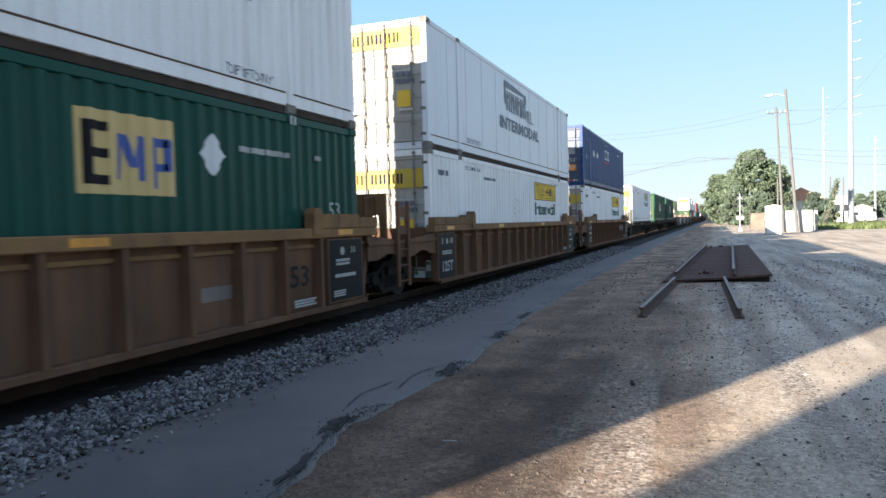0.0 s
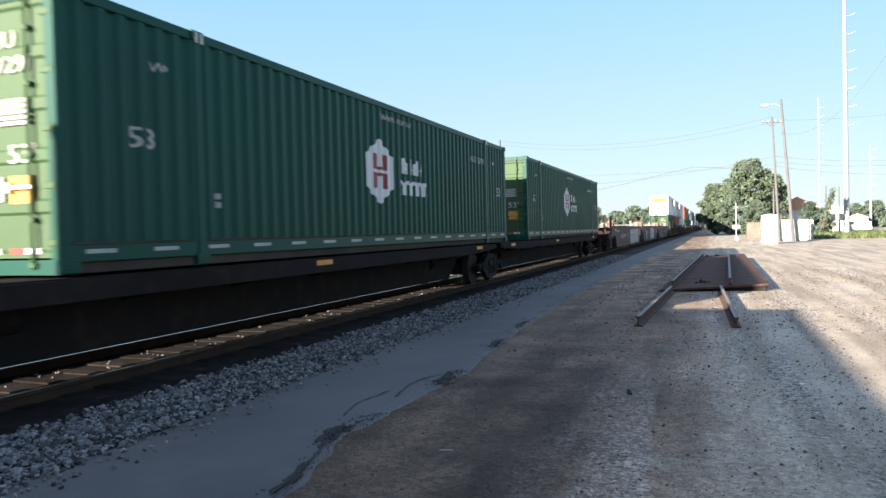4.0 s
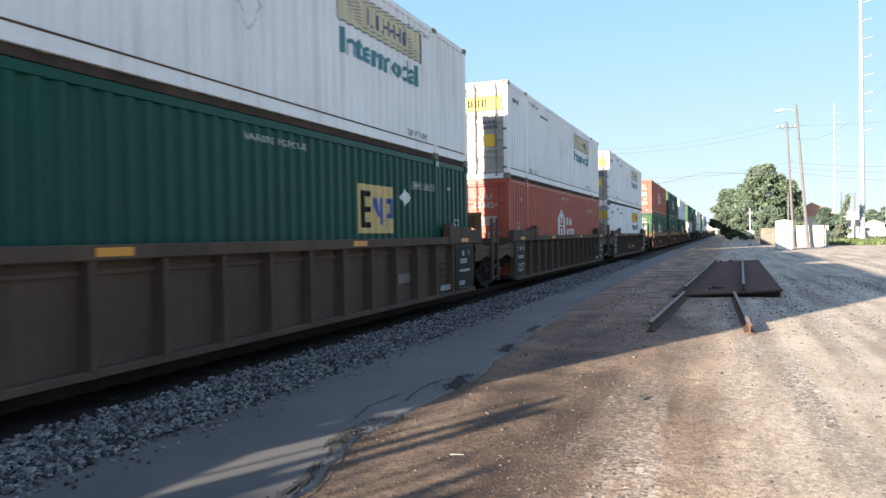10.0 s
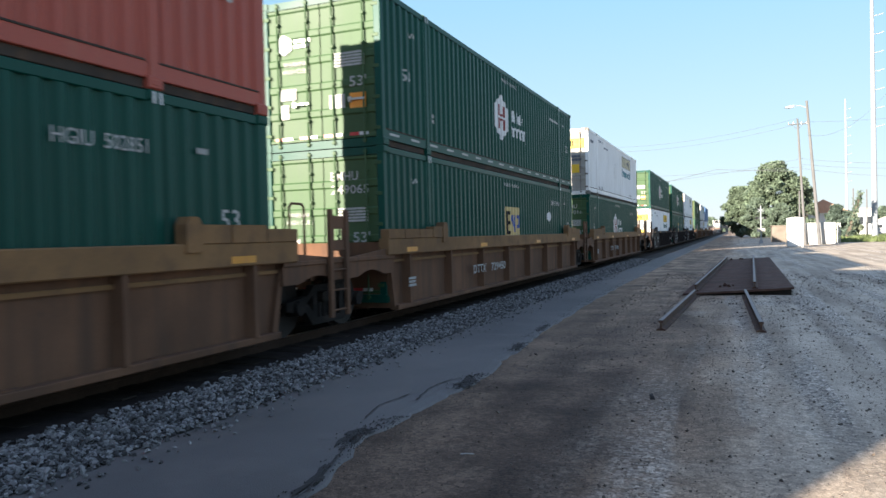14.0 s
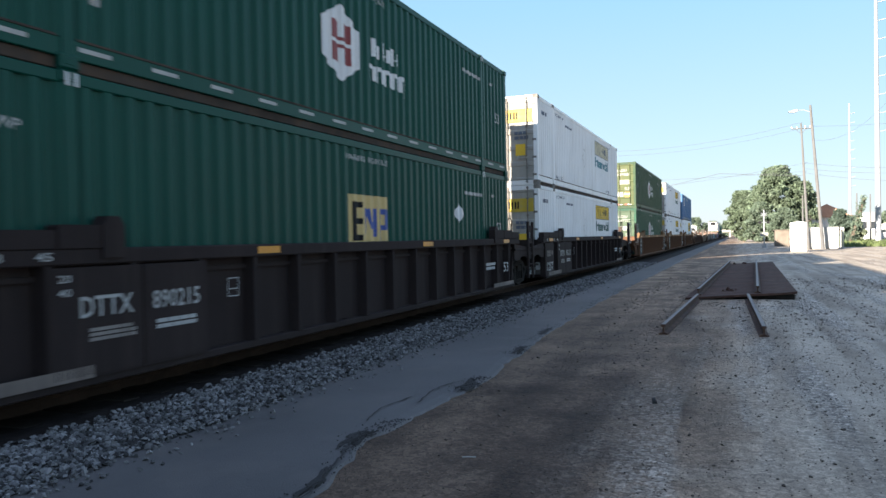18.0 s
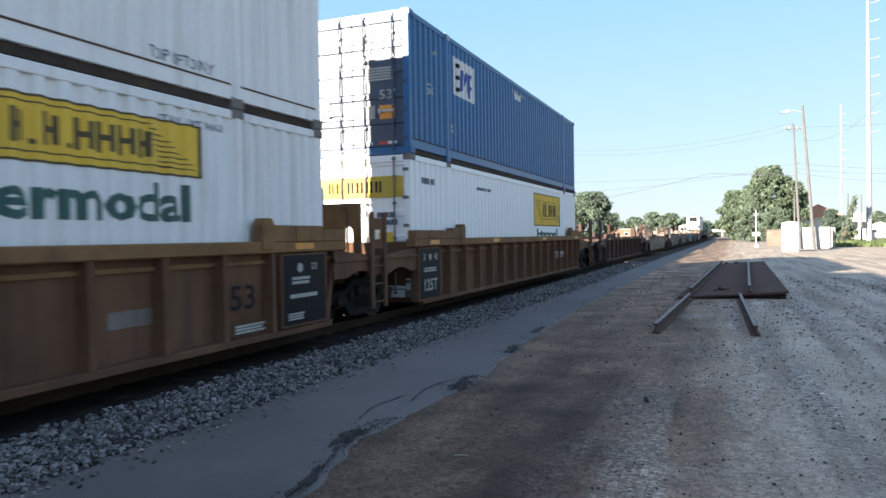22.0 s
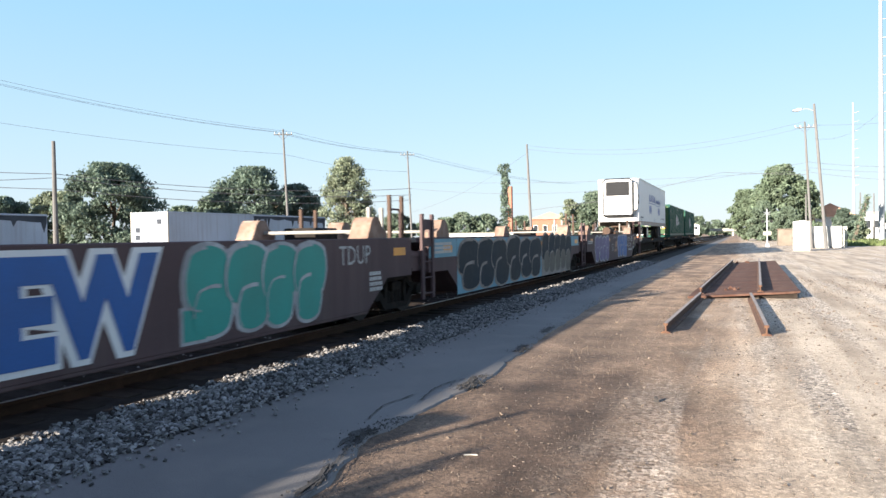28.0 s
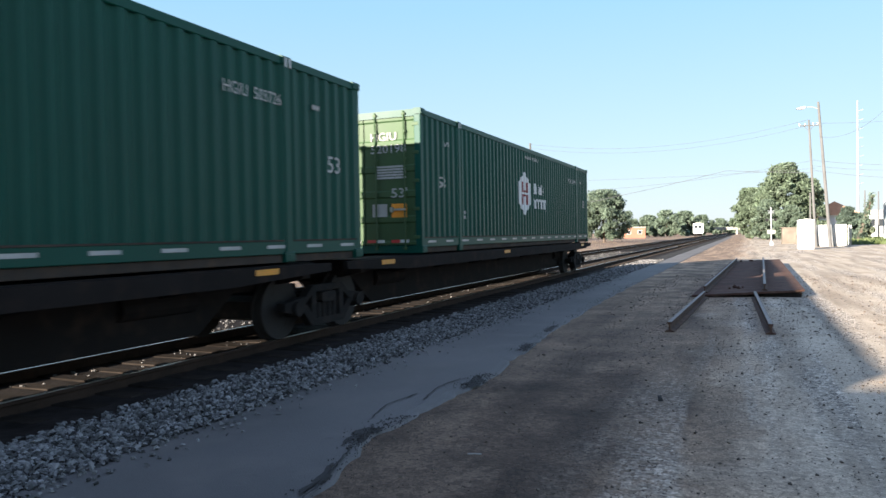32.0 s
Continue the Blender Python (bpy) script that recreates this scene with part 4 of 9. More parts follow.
def end_marking(parent, name, key, draw, material, y=0.012, label=""):
    k = (key, material.name, "end")
    if k not in _mesh:
        bm = B()
        draw(bm)
        for f in bm.faces:
            f.normal_update()
            if f.normal.y > 0:
                f.normal_flip()
        _mesh[k] = finish(bm, name, material)
    return part(name, _mesh[k], None, parent, label)


end3 = lambda u, v: (u, 0.016, v)


def bars(bm, u0, u1, v0, v1, rows, to3, seed=0, gap=0.12):
    """Unreadable writing as rows of short plain bars."""
    rnd = random.Random(seed)
    h = (v1 - v0) / rows
    for r in range(rows):
        u = u0
        while u < u1 - 0.05:
            w = min(rnd.uniform(0.12, 0.32) * (u1 - u0), u1 - u)
            flat_rect(bm, u, u + w, v1 - (r + 0.85) * h, v1 - (r + 0.15) * h, to3)
            u += w + gap * h


def hexagon(cu, cv, w, h):
    return [(cu, cv + h / 2), (cu + w / 2, cv + h / 4), (cu + w / 2, cv - h / 4), (cu, cv - h / 2), (cu - w / 2, cv - h / 4), (cu - w / 2, cv + h / 4)]


def sign_name(bm, u, v0, v1, k):
    """The name on the sign as a row of plain upright and level bars."""
    m = (v0 + v1) / 2
    for w in (0.15, 0.0, 0.19, 0.0, 0.20, 0.20, 0.21, 0.17):
        w *= k
        if w == 0:
            flat_rect(bm, u, u + 0.05 * k, v0, v0 + 0.05, side3)
            u += 0.12 * k
            continue
        flat_rect(bm, u, u + 0.065 * k, v0, v1, side3)
        flat_rect(bm, u + w - 0.065 * k, u + w, v0 + 0.02, v1 - 0.02, side3)
        flat_rect(bm, u + 0.065 * k, u + w - 0.065 * k, m - 0.03, m + 0.03, side3)
        u += w + 0.065 * k


def mark_yellow_sign(t, corr, ground_paint, ink_paint):
    """Yellow rectangle with a dark border, a block of dark shapes for the name and speed stripes."""
    def panel(bm):
        flat_rect(bm, 9.86, 13.40, 1.97, 2.57, side3)
    marking(t, "container_sign", "ysign", panel, ground_paint, W53 / 2, corr, "yellow sign panel" if ground_paint is M_YELLOW else "bleached cream sign panel")
    def ink(bm):
        for a, b, c, d in ((9.84, 13.42, 2.560, 2.585), (9.84, 13.42, 1.955, 1.98), (9.84, 9.87, 1.98, 2.56), (13.39, 13.42, 1.98, 2.56)):
            flat_rect(bm, a, b, c, d, side3)
        sign_name(bm, 10.92, 2.12, 2.44, 1.0)
        for k in range(8):
            v = 2.06 + k * 0.058
            flat_rect(bm, 9.98 + 0.09 * (7 - k), 10.62 + 0.03 * (7 - k), v, v + 0.014, side3)
            flat_rect(bm, 12.72 - 0.02 * k, 13.34 - 0.09 * k, v - 0.02, v - 0.006, side3)
        flat_rect(bm, 10.8, 12.9, 2.045, 2.06, side3)
        flat_rect(bm, 10.2, 12.6, 2.50, 2.515, side3)
    marking(t, "sign_ink", "ysignink", ink, ink_paint, W53 / 2 + 0.003, corr, "dark border, stripes and name block")


def mark_intermodal(t, corr, material, v0=1.42, v1=1.86, u0=10.0, u1=13.2, word="Intermodal"):
    def draw(bm):
        flat_text(bm, word, u0, v0, v1 - v0, side3, 0.03, u1 - u0)
    marking(t, "lettering", ("word", word, u0, v0, v1), draw, material, W53 / 2, corr)


def mark_text(t, s, u0, v0, size, material, corr, wide=None, bold=0.01, name="lettering"):
    def draw(bm):
        flat_text(bm, s, u0, v0, size, side3, bold, wide)
    marking(t, name, ("txt", s, u0, v0, size, wide), draw, material, W53 / 2, corr)


def mark_bars(t, u0, u1, v0, v1, rows, material, corr, seed=1):
    def draw(bm):
        bars(bm, u0, u1, v0, v1, rows, side3, seed)
    marking(t, "lettering_block", ("bars", u0, u1, v0, v1, rows, seed), draw, material, W53 / 2, corr)


def mark_hexagon(t, corr):
    def white(bm):
        flat_poly(bm, hexagon(7.27, 1.53, 1.16, 1.25), side3)
    marking(t, "emblem", "hexw", white, M_WPAINT, W53 / 2, corr, "white six-sided emblem")
    def red(bm):
        for u in (6.98, 7.34):
            flat_rect(bm, u, u + 0.22, 1.20, 1.50, side3)
            flat_rect(bm, u, u + 0.22, 1.56, 1.86, side3)
        flat_rect(bm, 7.20, 7.34, 1.56, 1.62, side3)
        flat_rect(bm, 7.20, 7.34, 1.44, 1.50, side3)
    marking(t, "emblem_core", "hexr", red, M_INKRED, W53 / 2 + 0.003, corr, "dark red blocks of the emblem")
    def words(bm):
        u = 8.35
        for w in (0.30, 0.30, 0.30):
            flat_rect(bm, u, u + 0.10, 1.56, 1.88, side3)
            flat_rect(bm, u + 0.19, u + 0.29, 1.56, 1.80, side3)
            flat_rect(bm, u + 0.10, u + 0.19, 1.56 + (0.12 if w else 0), 1.66, side3)
            u += 0.38
        u = 8.2
        for k in range(5):
            flat_rect(bm, u, u + 0.09, 1.12, 1.42, side3)
            flat_rect(bm, u + 0.16, u + 0.25, 1.12 - (0.1 if k == 4 else 0), 1.38, side3)
            flat_rect(bm, u + 0.09, u + 0.16, 1.34, 1.42, side3)
            u += 0.31
    marking(t, "name_block", "hexname", words, M_WPAINT, W53 / 2, corr, "white name drawn as blocks")


def mark_square_logo(t, corr, u=7.43, v=1.10, ink=M_INKBLUE, ground_mat_=None):
    def panel(bm):
        flat_rect(bm, u, u + 1.43, v, v + 0.88, side3)
    marking(t, "logo_panel", ("sq", u, v), panel, ground_mat_ or M_TAN, W53 / 2, corr, "tan logo square")
    def dark(bm):
        flat_rect(bm, u + 0.10, u + 0.20, v + 0.10, v + 0.76, side3)
        for z in (0.10, 0.38, 0.66):
            flat_rect(bm, u + 0.20, u + 0.42, v + z, v + z + 0.10, side3)
    marking(t, "logo_block", ("sqd", u, v), dark, M_BLACK, W53 / 2 + 0.003, corr)
    def blue(bm):
        flat_poly(bm, [(u + 0.50, v + 0.16), (u + 0.58, v + 0.16), (u + 0.64, v + 0.66), (u + 0.54, v + 0.66)], side3)
        flat_poly(bm, [(u + 0.60, v + 0.62), (u + 0.70, v + 0.30), (u + 0.78, v + 0.30), (u + 0.68, v + 0.66)], side3)
        flat_poly(bm, [(u + 0.72, v + 0.30), (u + 0.80, v + 0.30), (u + 0.93, v + 0.66), (u + 0.84, v + 0.66)], side3)
        flat_rect(bm, u + 0.86, u + 0.95, v + 0.16, v + 0.66, side3)
        flat_rect(bm, u + 1.04, u + 1.13, v + 0.08, v + 0.66, side3)
        flat_rect(bm, u + 1.13, u + 1.32, v + 0.56, v + 0.66, side3)
        flat_rect(bm, u + 1.13, u + 1.32, v + 0.28, v + 0.37, side3)
        flat_rect(bm, u + 1.24, u + 1.34, v + 0.30, v + 0.64, side3)
    marking(t, "logo_letters_block", ("sqb", u, v), blue, ink, W53 / 2 + 0.003, corr)


def mark_diamond(t, corr, u=12.45, v=1.78, s=0.27):
    def draw(bm):
        flat_poly(bm, [(u, v - s), (u + s, v), (u, v + s), (u - s, v)], side3)
    marking(t, "placard", ("dia", u, v), draw, M_WPAINT, W53 / 2, corr, "white diamond placard")


def mark_tape(t):
    """White dashes of reflective tape along the sill, each a piece of its own."""
    def draw(bm):
        flat_rect(bm, 0.0, 0.40, 0.20, 0.245, side3)
    for k in range(17):
        d = marking(t, "tape_dash", "tape", draw, M_STENCIL, W53 / 2 - 0.004, False, "white dash of reflective tape" if k == 0 else "")
        d.location = (0, 0.3 + k * 0.95, 0)


def container_53(kind, bottom=True):
    """A 53-foot high-cube container; origin under the middle of its door end. kind chooses paint and markings."""
    spec = {
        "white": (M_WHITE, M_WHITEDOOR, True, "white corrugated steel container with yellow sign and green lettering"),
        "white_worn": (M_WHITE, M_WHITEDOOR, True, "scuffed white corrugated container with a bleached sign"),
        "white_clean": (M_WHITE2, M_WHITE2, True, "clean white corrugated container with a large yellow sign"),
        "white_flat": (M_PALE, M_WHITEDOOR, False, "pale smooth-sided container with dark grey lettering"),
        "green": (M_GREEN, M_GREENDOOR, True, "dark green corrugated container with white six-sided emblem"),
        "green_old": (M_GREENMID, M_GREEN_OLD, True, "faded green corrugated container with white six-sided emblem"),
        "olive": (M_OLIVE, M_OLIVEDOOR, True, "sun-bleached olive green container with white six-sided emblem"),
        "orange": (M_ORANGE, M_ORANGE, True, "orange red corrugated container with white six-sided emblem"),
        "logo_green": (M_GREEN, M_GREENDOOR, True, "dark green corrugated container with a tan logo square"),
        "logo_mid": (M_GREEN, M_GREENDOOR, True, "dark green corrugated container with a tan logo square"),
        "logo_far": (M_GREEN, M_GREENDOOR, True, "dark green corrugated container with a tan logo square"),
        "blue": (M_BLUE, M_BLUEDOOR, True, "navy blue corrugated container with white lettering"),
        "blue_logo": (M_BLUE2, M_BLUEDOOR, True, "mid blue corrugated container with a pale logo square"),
    }[kind]
    paint, doors, corr, label = spec
    t = thing("container", label, "container", "containers on the train")
    part("frame", cached("cframe", frame_bm, paint, "frame"), None, t)
    for sx in (1, -1):
        if corr:
            part("side_panel", cached(("cside", sx), lambda: side_panel_bm(sx), paint, "side_panel"), None, t)
        else:
            part("side_panel", cached(("cflat", sx), lambda: flat_panel_bm(sx), paint, "side_panel"), None, t)
    part("roof", cached("croof", roof_bm, paint, "roof"), None, t)
    pale = kind.startswith("white")
    for sx in (1, -1):
        part("base_rail", cached(("cbase", sx), lambda: base_rail_bm(sx), M_RAILDARK, "base_rail"), None, t, "grimy set-back lower rail, darkened as a shaded gap" if sx > 0 else "")
        part("seam", cached(("cseam", sx), lambda: seam_bm(sx), M_SEAM if pale else M_RAILDARK, "seam"), None, t)
        for y in (0.10, 2.075, 14.105, L53 - 0.10):
            for z, tall in ((0.0, 0.15), (H53 - 0.13, 0.125)):
                c = part("corner_casting", cached(("ccast", sx, tall), lambda: casting_bm(sx, tall), M_CASTING if pale else paint, "corner_casting"), None, t)
                c.location = (0, y, z)
        if not corr:
            for k in range(1, 12):
                sm = part("panel_seam", cached(("pseam", sx), lambda: panel_seam_bm(sx), paint, "panel_seam"), None, t)
                sm.location = (0, k * L53 / 12, 0)
    for sx in (-1, 1):
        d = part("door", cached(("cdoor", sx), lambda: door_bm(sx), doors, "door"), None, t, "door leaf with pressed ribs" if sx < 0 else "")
        for xo in (0.28, 0.93):
            part("locking_rod", cached(("rod", sx, xo), lambda: rods_bm(sx * xo), M_CASTING if pale else doors, "locking_rod"), None, d, "upright locking bar")
        for k in range(5):
            hg = part("hinge", cached(("hinge", sx), lambda: hinge_bm(sx), M_CASTING if pale else doors, "hinge"), None, d)
            hg.location = (0, 0, 0.32 + k * 0.565)
        part("handle", cached(("hnd", sx), lambda: handle_bm(0.93 if sx > 0 else -0.28), M_GALV, "handle"), None, d)
    if kind in ("white", "white_worn", "white_clean", "white_flat"):
        if kind == "white_flat":
            mark_intermodal(t, False, M_INKGREY, 1.12, 1.50, 5.75, 10.7, "INTERMODAL")
            def prime(bm):
                u = 6.5
                for w in (0.4, 0.4, 0.18, 0.55, 0.4):
                    flat_rect(bm, u, u + w * 0.3, 1.72, 2.32, side3)
                    flat_rect(bm, u + w * 0.65, u + w, 1.72, 2.32, side3)
                    flat_rect(bm, u + w * 0.3, u + w * 0.65, 2.1, 2.22, side3)
                    u += w + 0.1
                flat_poly(bm, [(6.3, 1.9), (6.42, 1.9), (6.42, 2.42), (8.6, 2.42), (8.9, 2.2), (8.9, 2.5), (6.3, 2.62)], side3)
                for u in (9.0, 9.2, 9.5):
                    flat_rect(bm, u, u + 0.1, 1.72, 2.05, side3)
                flat_rect(bm, 9.0, 9.9, 1.66, 1.70, side3)
            marking(t, "name_block", "prime", prime, M_INKGREY, W53 / 2, False, "grey name drawn as blocks")
            mark_text(t, "TOP LIFT ONLY", 2.65, 0.36, 0.13, M_INKGREY, False, 1.15)
        else:
            if kind == "white_clean":
                def big(bm):
                    flat_rect(bm, 9.62, 13.38, 1.56, 2.58, side3)
                marking(t, "container_sign", "bigsign", big, M_YELLOW, W53 / 2, True, "large yellow sign panel")
                def bigink(bm):
                    for a, b, c, d in ((9.58, 13.42, 2.575, 2.61), (9.58, 13.42, 1.53, 1.565), (9.58, 9.625, 1.565, 2.575), (13.375, 13.42, 1.565, 2.575)):
                        flat_rect(bm, a, b, c, d, side3)
                    sign_name(bm, 10.80, 1.84, 2.30, 1.08)
                    for k in range(9):
                        v = 1.68 + k * 0.085
                        flat_rect(bm, 9.78 + 0.09 * (8 - k), 10.50 + 0.03 * (8 - k), v, v + 0.022, side3)
                        flat_rect(bm, 12.80 - 0.02 * k, 13.32 - 0.06 * k, v, v + 0.022, side3)
                    flat_rect(bm, 10.75, 12.7, 1.76, 1.78, side3)
                    flat_rect(bm, 10.75, 12.7, 2.34, 2.36, side3)
                marking(t, "sign_ink", "bigink", bigink, M_SIGNINK, W53 / 2 + 0.003, True, "dark border, stripes and name block")
                mark_intermodal(t, True, M_INKGREEN, 1.02, 1.44, 10.05, 12.95)
            else:
                worn = kind == "white_worn"
                mark_yellow_sign(t, True, M_SIGNFADED if worn else M_YELLOW, M_INKGREY if worn else M_SIGNINK)
                mark_intermodal(t, True, M_INKTEAL if worn else M_INKGREEN)
                mark_text(t, "TOP LIFT ONLY", 2.4, 0.33, 0.14, M_INKGREY, True, 1.1)
                mark_text(t, "STACK LIMIT 9 HIGH", 2.5, 2.56, 0.10, M_INKGREY, True, 1.2)
                mark_text(t, "TOP LIFT ONLY", 12.6, 0.36, 0.13, M_INKGREY, True, 1.1)
                mark_text(t, "STACK LIMIT 9 HIGH", 12.75, 2.56, 0.09, M_INKGREY, True, 1.1)
                def dia(bm):
                    for a, b in (((7.2, 1.55), (7.5, 1.95)), ((7.5, 1.95), (7.8, 1.55)), ((7.8, 1.55), (7.5, 1.15)), ((7.5, 1.15), (7.2, 1.55))):
                        n = Vector((b[1] - a[1], a[0] - b[0])).normalized() * 0.012
                        flat_poly(bm, [(a[0] - n.x, a[1] - n.y), (b[0] - n.x, b[1] - n.y), (b[0] + n.x, b[1] + n.y), (a[0] + n.x, a[1] + n.y)], side3)
                marking(t, "placard_holder", "diaout", dia, M_GALV, W53 / 2, True, "thin wire placard holder")
            mark_bars(t, 0.55, 1.4, 2.30, 2.48, 1, M_INKGREY, True, 9)
            mark_bars(t, 4.1, 5.2, 2.36, 2.47, 1, M_INKGREY, True, 6)
        sv = 2.03 if kind != "white_flat" else 2.3
        end_marking(t, "door_sign", ("ds", sv), lambda bm: flat_rect(bm, -1.10, 1.12, sv, sv + 0.43, end3), M_YELLOWDOOR, label="dimmed yellow sign across both doors")
        def dsi(bm):
            u = -0.60
            for w in (0.12, 0.14, 0.0, 0.15, 0.16, 0.16, 0.14):
                if w:
                    flat_rect(bm, u, u + w * 0.4, sv + 0.10, sv + 0.33, lambda a, b: (a, 0.012, b))
                    flat_rect(bm, u + w * 0.65, u + w, sv + 0.10, sv + 0.33, lambda a, b: (a, 0.012, b))
                u += w + 0.06
        end_marking(t, "door_sign_ink", ("dsi", sv), dsi, M_BLACK)
        end_marking(t, "sticker", "wst", lambda bm: flat_rect(bm, 0.55, 0.88, 0.95, 1.32, end3), M_YELLOW, label="yellow sticker")
        end_marking(t, "door_bars", "wbars", lambda bm: bars(bm, 0.52, 1.0, 1.45, 1.75, 2, end3, 5), M_INKGREY)
    else:
        if kind in ("green", "green_old", "olive", "orange"):
            mark_hexagon(t, True)
            end_marking(t, "door_emblem", "dem", lambda bm: flat_poly(bm, hexagon(-0.80, 2.05, 0.34, 0.40), end3), M_WPAINT, label="white six-sided emblem")
            end_marking(t, "door_name", "dnm", lambda bm: bars(bm, -0.58, -0.2, 1.95, 2.15, 2, end3, 8), M_WPAINT)
        elif kind == "logo_green":
            mark_square_logo(t, True)
            mark_diamond(t, True)
        elif kind == "logo_mid":
            mark_square_logo(t, True, 10.5, 1.28)
            mark_diamond(t, True, 12.46, 1.99, 0.22)
        elif kind == "logo_far":
            mark_square_logo(t, True, 10.2, 1.60)
            mark_diamond(t, True, 12.3, 2.15)
        elif kind == "blue_logo":
            mark_square_logo(t, True, 2.5, 1.62, M_INKBLUE, M_WPAINT)
            mark_bars(t, 7.55, 8.2, 2.35, 2.6, 1, M_WPAINT, True, 3)
        else:
            def crc(bm):
                for u, v in ((3.4, 1.75), (4.6, 1.75), ):
                    flat_poly(bm, [(u, v - 0.2), (u + 0.3, v), (u, v + 0.2), (u - 0.3, v)], side3)
                for u in (7.3, 7.9, 8.5):
                    flat_rect(bm, u, u + 0.18, 1.75, 2.3, side3)
                    flat_rect(bm, u + 0.18, u + 0.45, 2.18, 2.3, side3)
                    flat_rect(bm, u + 0.18, u + 0.45, 1.75, 1.87, side3)
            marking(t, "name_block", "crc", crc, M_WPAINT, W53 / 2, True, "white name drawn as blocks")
            marking(t, "name_stripe", "crc2", lambda bm: flat_rect(bm, 7.2, 9.1, 1.52, 1.64, side3), M_INKRED, W53 / 2, True)
        mark_text(t, "53", 0.95, 0.55 if kind.startswith("logo") else 1.35, 0.24, M_STENCIL, True, 0.40)
        mark_text(t, "WARNING HIGH CUBE", 7.3, 2.55, 0.10, M_STENCIL, True, 1.6)
        mark_text(t, "WP", 1.3, 2.25, 0.11, M_STENCIL, True, 0.30)
        if kind == "blue":
            mark_bars(t, 12.6, 13.8, 2.36, 2.48, 2, M_STENCIL, True, 12)
        mark_bars(t, 2.35, 2.55, 0.70, 0.92, 2, M_STENCIL, True, 2)
        def dtext(bm):
            flat_text(bm, "53'", 0.62, 1.12, 0.20, end3, 0.01, 0.36)
            flat_text(bm, "WARNING", -0.82, 1.62, 0.09, end3, 0.01, 0.55)
            flat_text(bm, "HIGH CUBE", -0.84, 1.48, 0.09, end3, 0.01, 0.6)
            bars(bm, 0.30, 0.95, 1.50, 1.78, 5, end3, 23)
        end_marking(t, "door_lettering", "dtx", dtext, M_STENCIL, label="white stencilled lettering")
        def casting(bm):
            for u in (2.03, 14.06):
                flat_rect(bm, u - 0.01, u + 0.03, 2.74, 2.87, side3)
                flat_rect(bm, u + 0.09, u + 0.13, 2.74, 2.87, side3)
        marking(t, "casting_mark", "castm", casting, M_WPAINT, W53 / 2 + 0.026, False)
        end_marking(t, "sticker", "ost", lambda bm: flat_rect(bm, 0.62, 0.96, 0.72, 1.00, end3), M_ORANGESIGN, label="orange sticker")
        for k, (a, b, c, d) in enumerate(((0.18, 0.52, 0.74, 1.00), (-0.92, -0.55, 0.98, 1.2), (-0.9, -0.72, 0.62, 0.9))):
            end_marking(t, "paper_label", ("wst2", k), lambda bm: flat_rect(bm, a, b, c, d, end3), M_STENCIL)
        def rt(bm):
            for k in range(4):
                flat_rect(bm, -1.05 + k * 0.55, -0.85 + k * 0.55, 0.21, 0.27, end3)
        end_marking(t, "red_tape", "rtape", rt, M_REDTAPE)
        end_marking(t, "white_tape", "rtapew", lambda bm: [flat_rect(bm, -0.85 + k * 0.55, -0.65 + k * 0.55, 0.21, 0.27, end3) for k in range(4)], M_WPAINT)
    if kind == "green":
        mark_tape(t)
    return t


def wheelset_mesh():
    k = "wheelset"
    if k not in _mesh:
        bm = B()
        for sx in (-1, 1):
            x = sx * 0.755
            tube(bm, (x - 0.065, 0, 0), (x + 0.065, 0, 0), 0.46, 0.455, 24)
            tube(bm, (x - sx * 0.065, 0, 0), (x - sx * 0.10, 0, 0), 0.485, 0.485, 24)
            tube(bm, (x + sx * 0.066, 0, 0), (x + sx * 0.085, 0, 0), 0.14, 0.12, 12)
            for q in range(4):
                a = q * math.pi / 2
                tube(bm, (x + sx * 0.06, 0.28 * math.cos(a), 0.28 * math.sin(a)), (x + sx * 0.072, 0.28 * math.cos(a), 0.28 * math.sin(a)), 0.05, 0.05, 6)
        tube(bm, (-1.05, 0, 0), (1.05, 0, 0), 0.085, n=10)
        _mesh[k] = finish(bm, "wheelset", M_WHEEL)
    return _mesh[k]


def frame_side_bm(sx):
    """Cast side frame of a bogie with bearing boxes, spring nest and window openings."""
    bm = B()
    x0, x1 = sorted((sx * 0.97, sx * 1.10))
    prism(bm, [(-1.16, 0.56), (-0.62, 0.62), (-0.42, 0.78), (0.42, 0.78), (0.62, 0.62), (1.16, 0.56), (1.16, 0.44), (0.98, 0.40), (0.70, 0.46), (0.40, 0.68), (-0.40, 0.68), (-0.70, 0.46), (-0.98, 0.40), (-1.16, 0.44)], "x", x0, x1)
    prism(bm, [(-0.76, 0.46), (-0.60, 0.50), (-0.36, 0.26), (0.36, 0.26), (0.60, 0.50), (0.76, 0.46), (0.46, 0.16), (-0.46, 0.16)], "x", x0, x1)
    for y in (-0.40, 0.40):
        box(bm, x0, x1, y - 0.06, y + 0.06, 0.24, 0.70)
    for y in (-0.89, 0.89):
        tube(bm, (sx * 0.95, y, 0.46), (sx * 1.17, y, 0.46), 0.13, 0.11, 12)
    for y in (-0.22, -0.07, 0.08, 0.23):
        tube(bm, (sx * 1.03, y, 0.26), (sx * 1.03, y, 0.50), 0.06, n=8)
    return bm


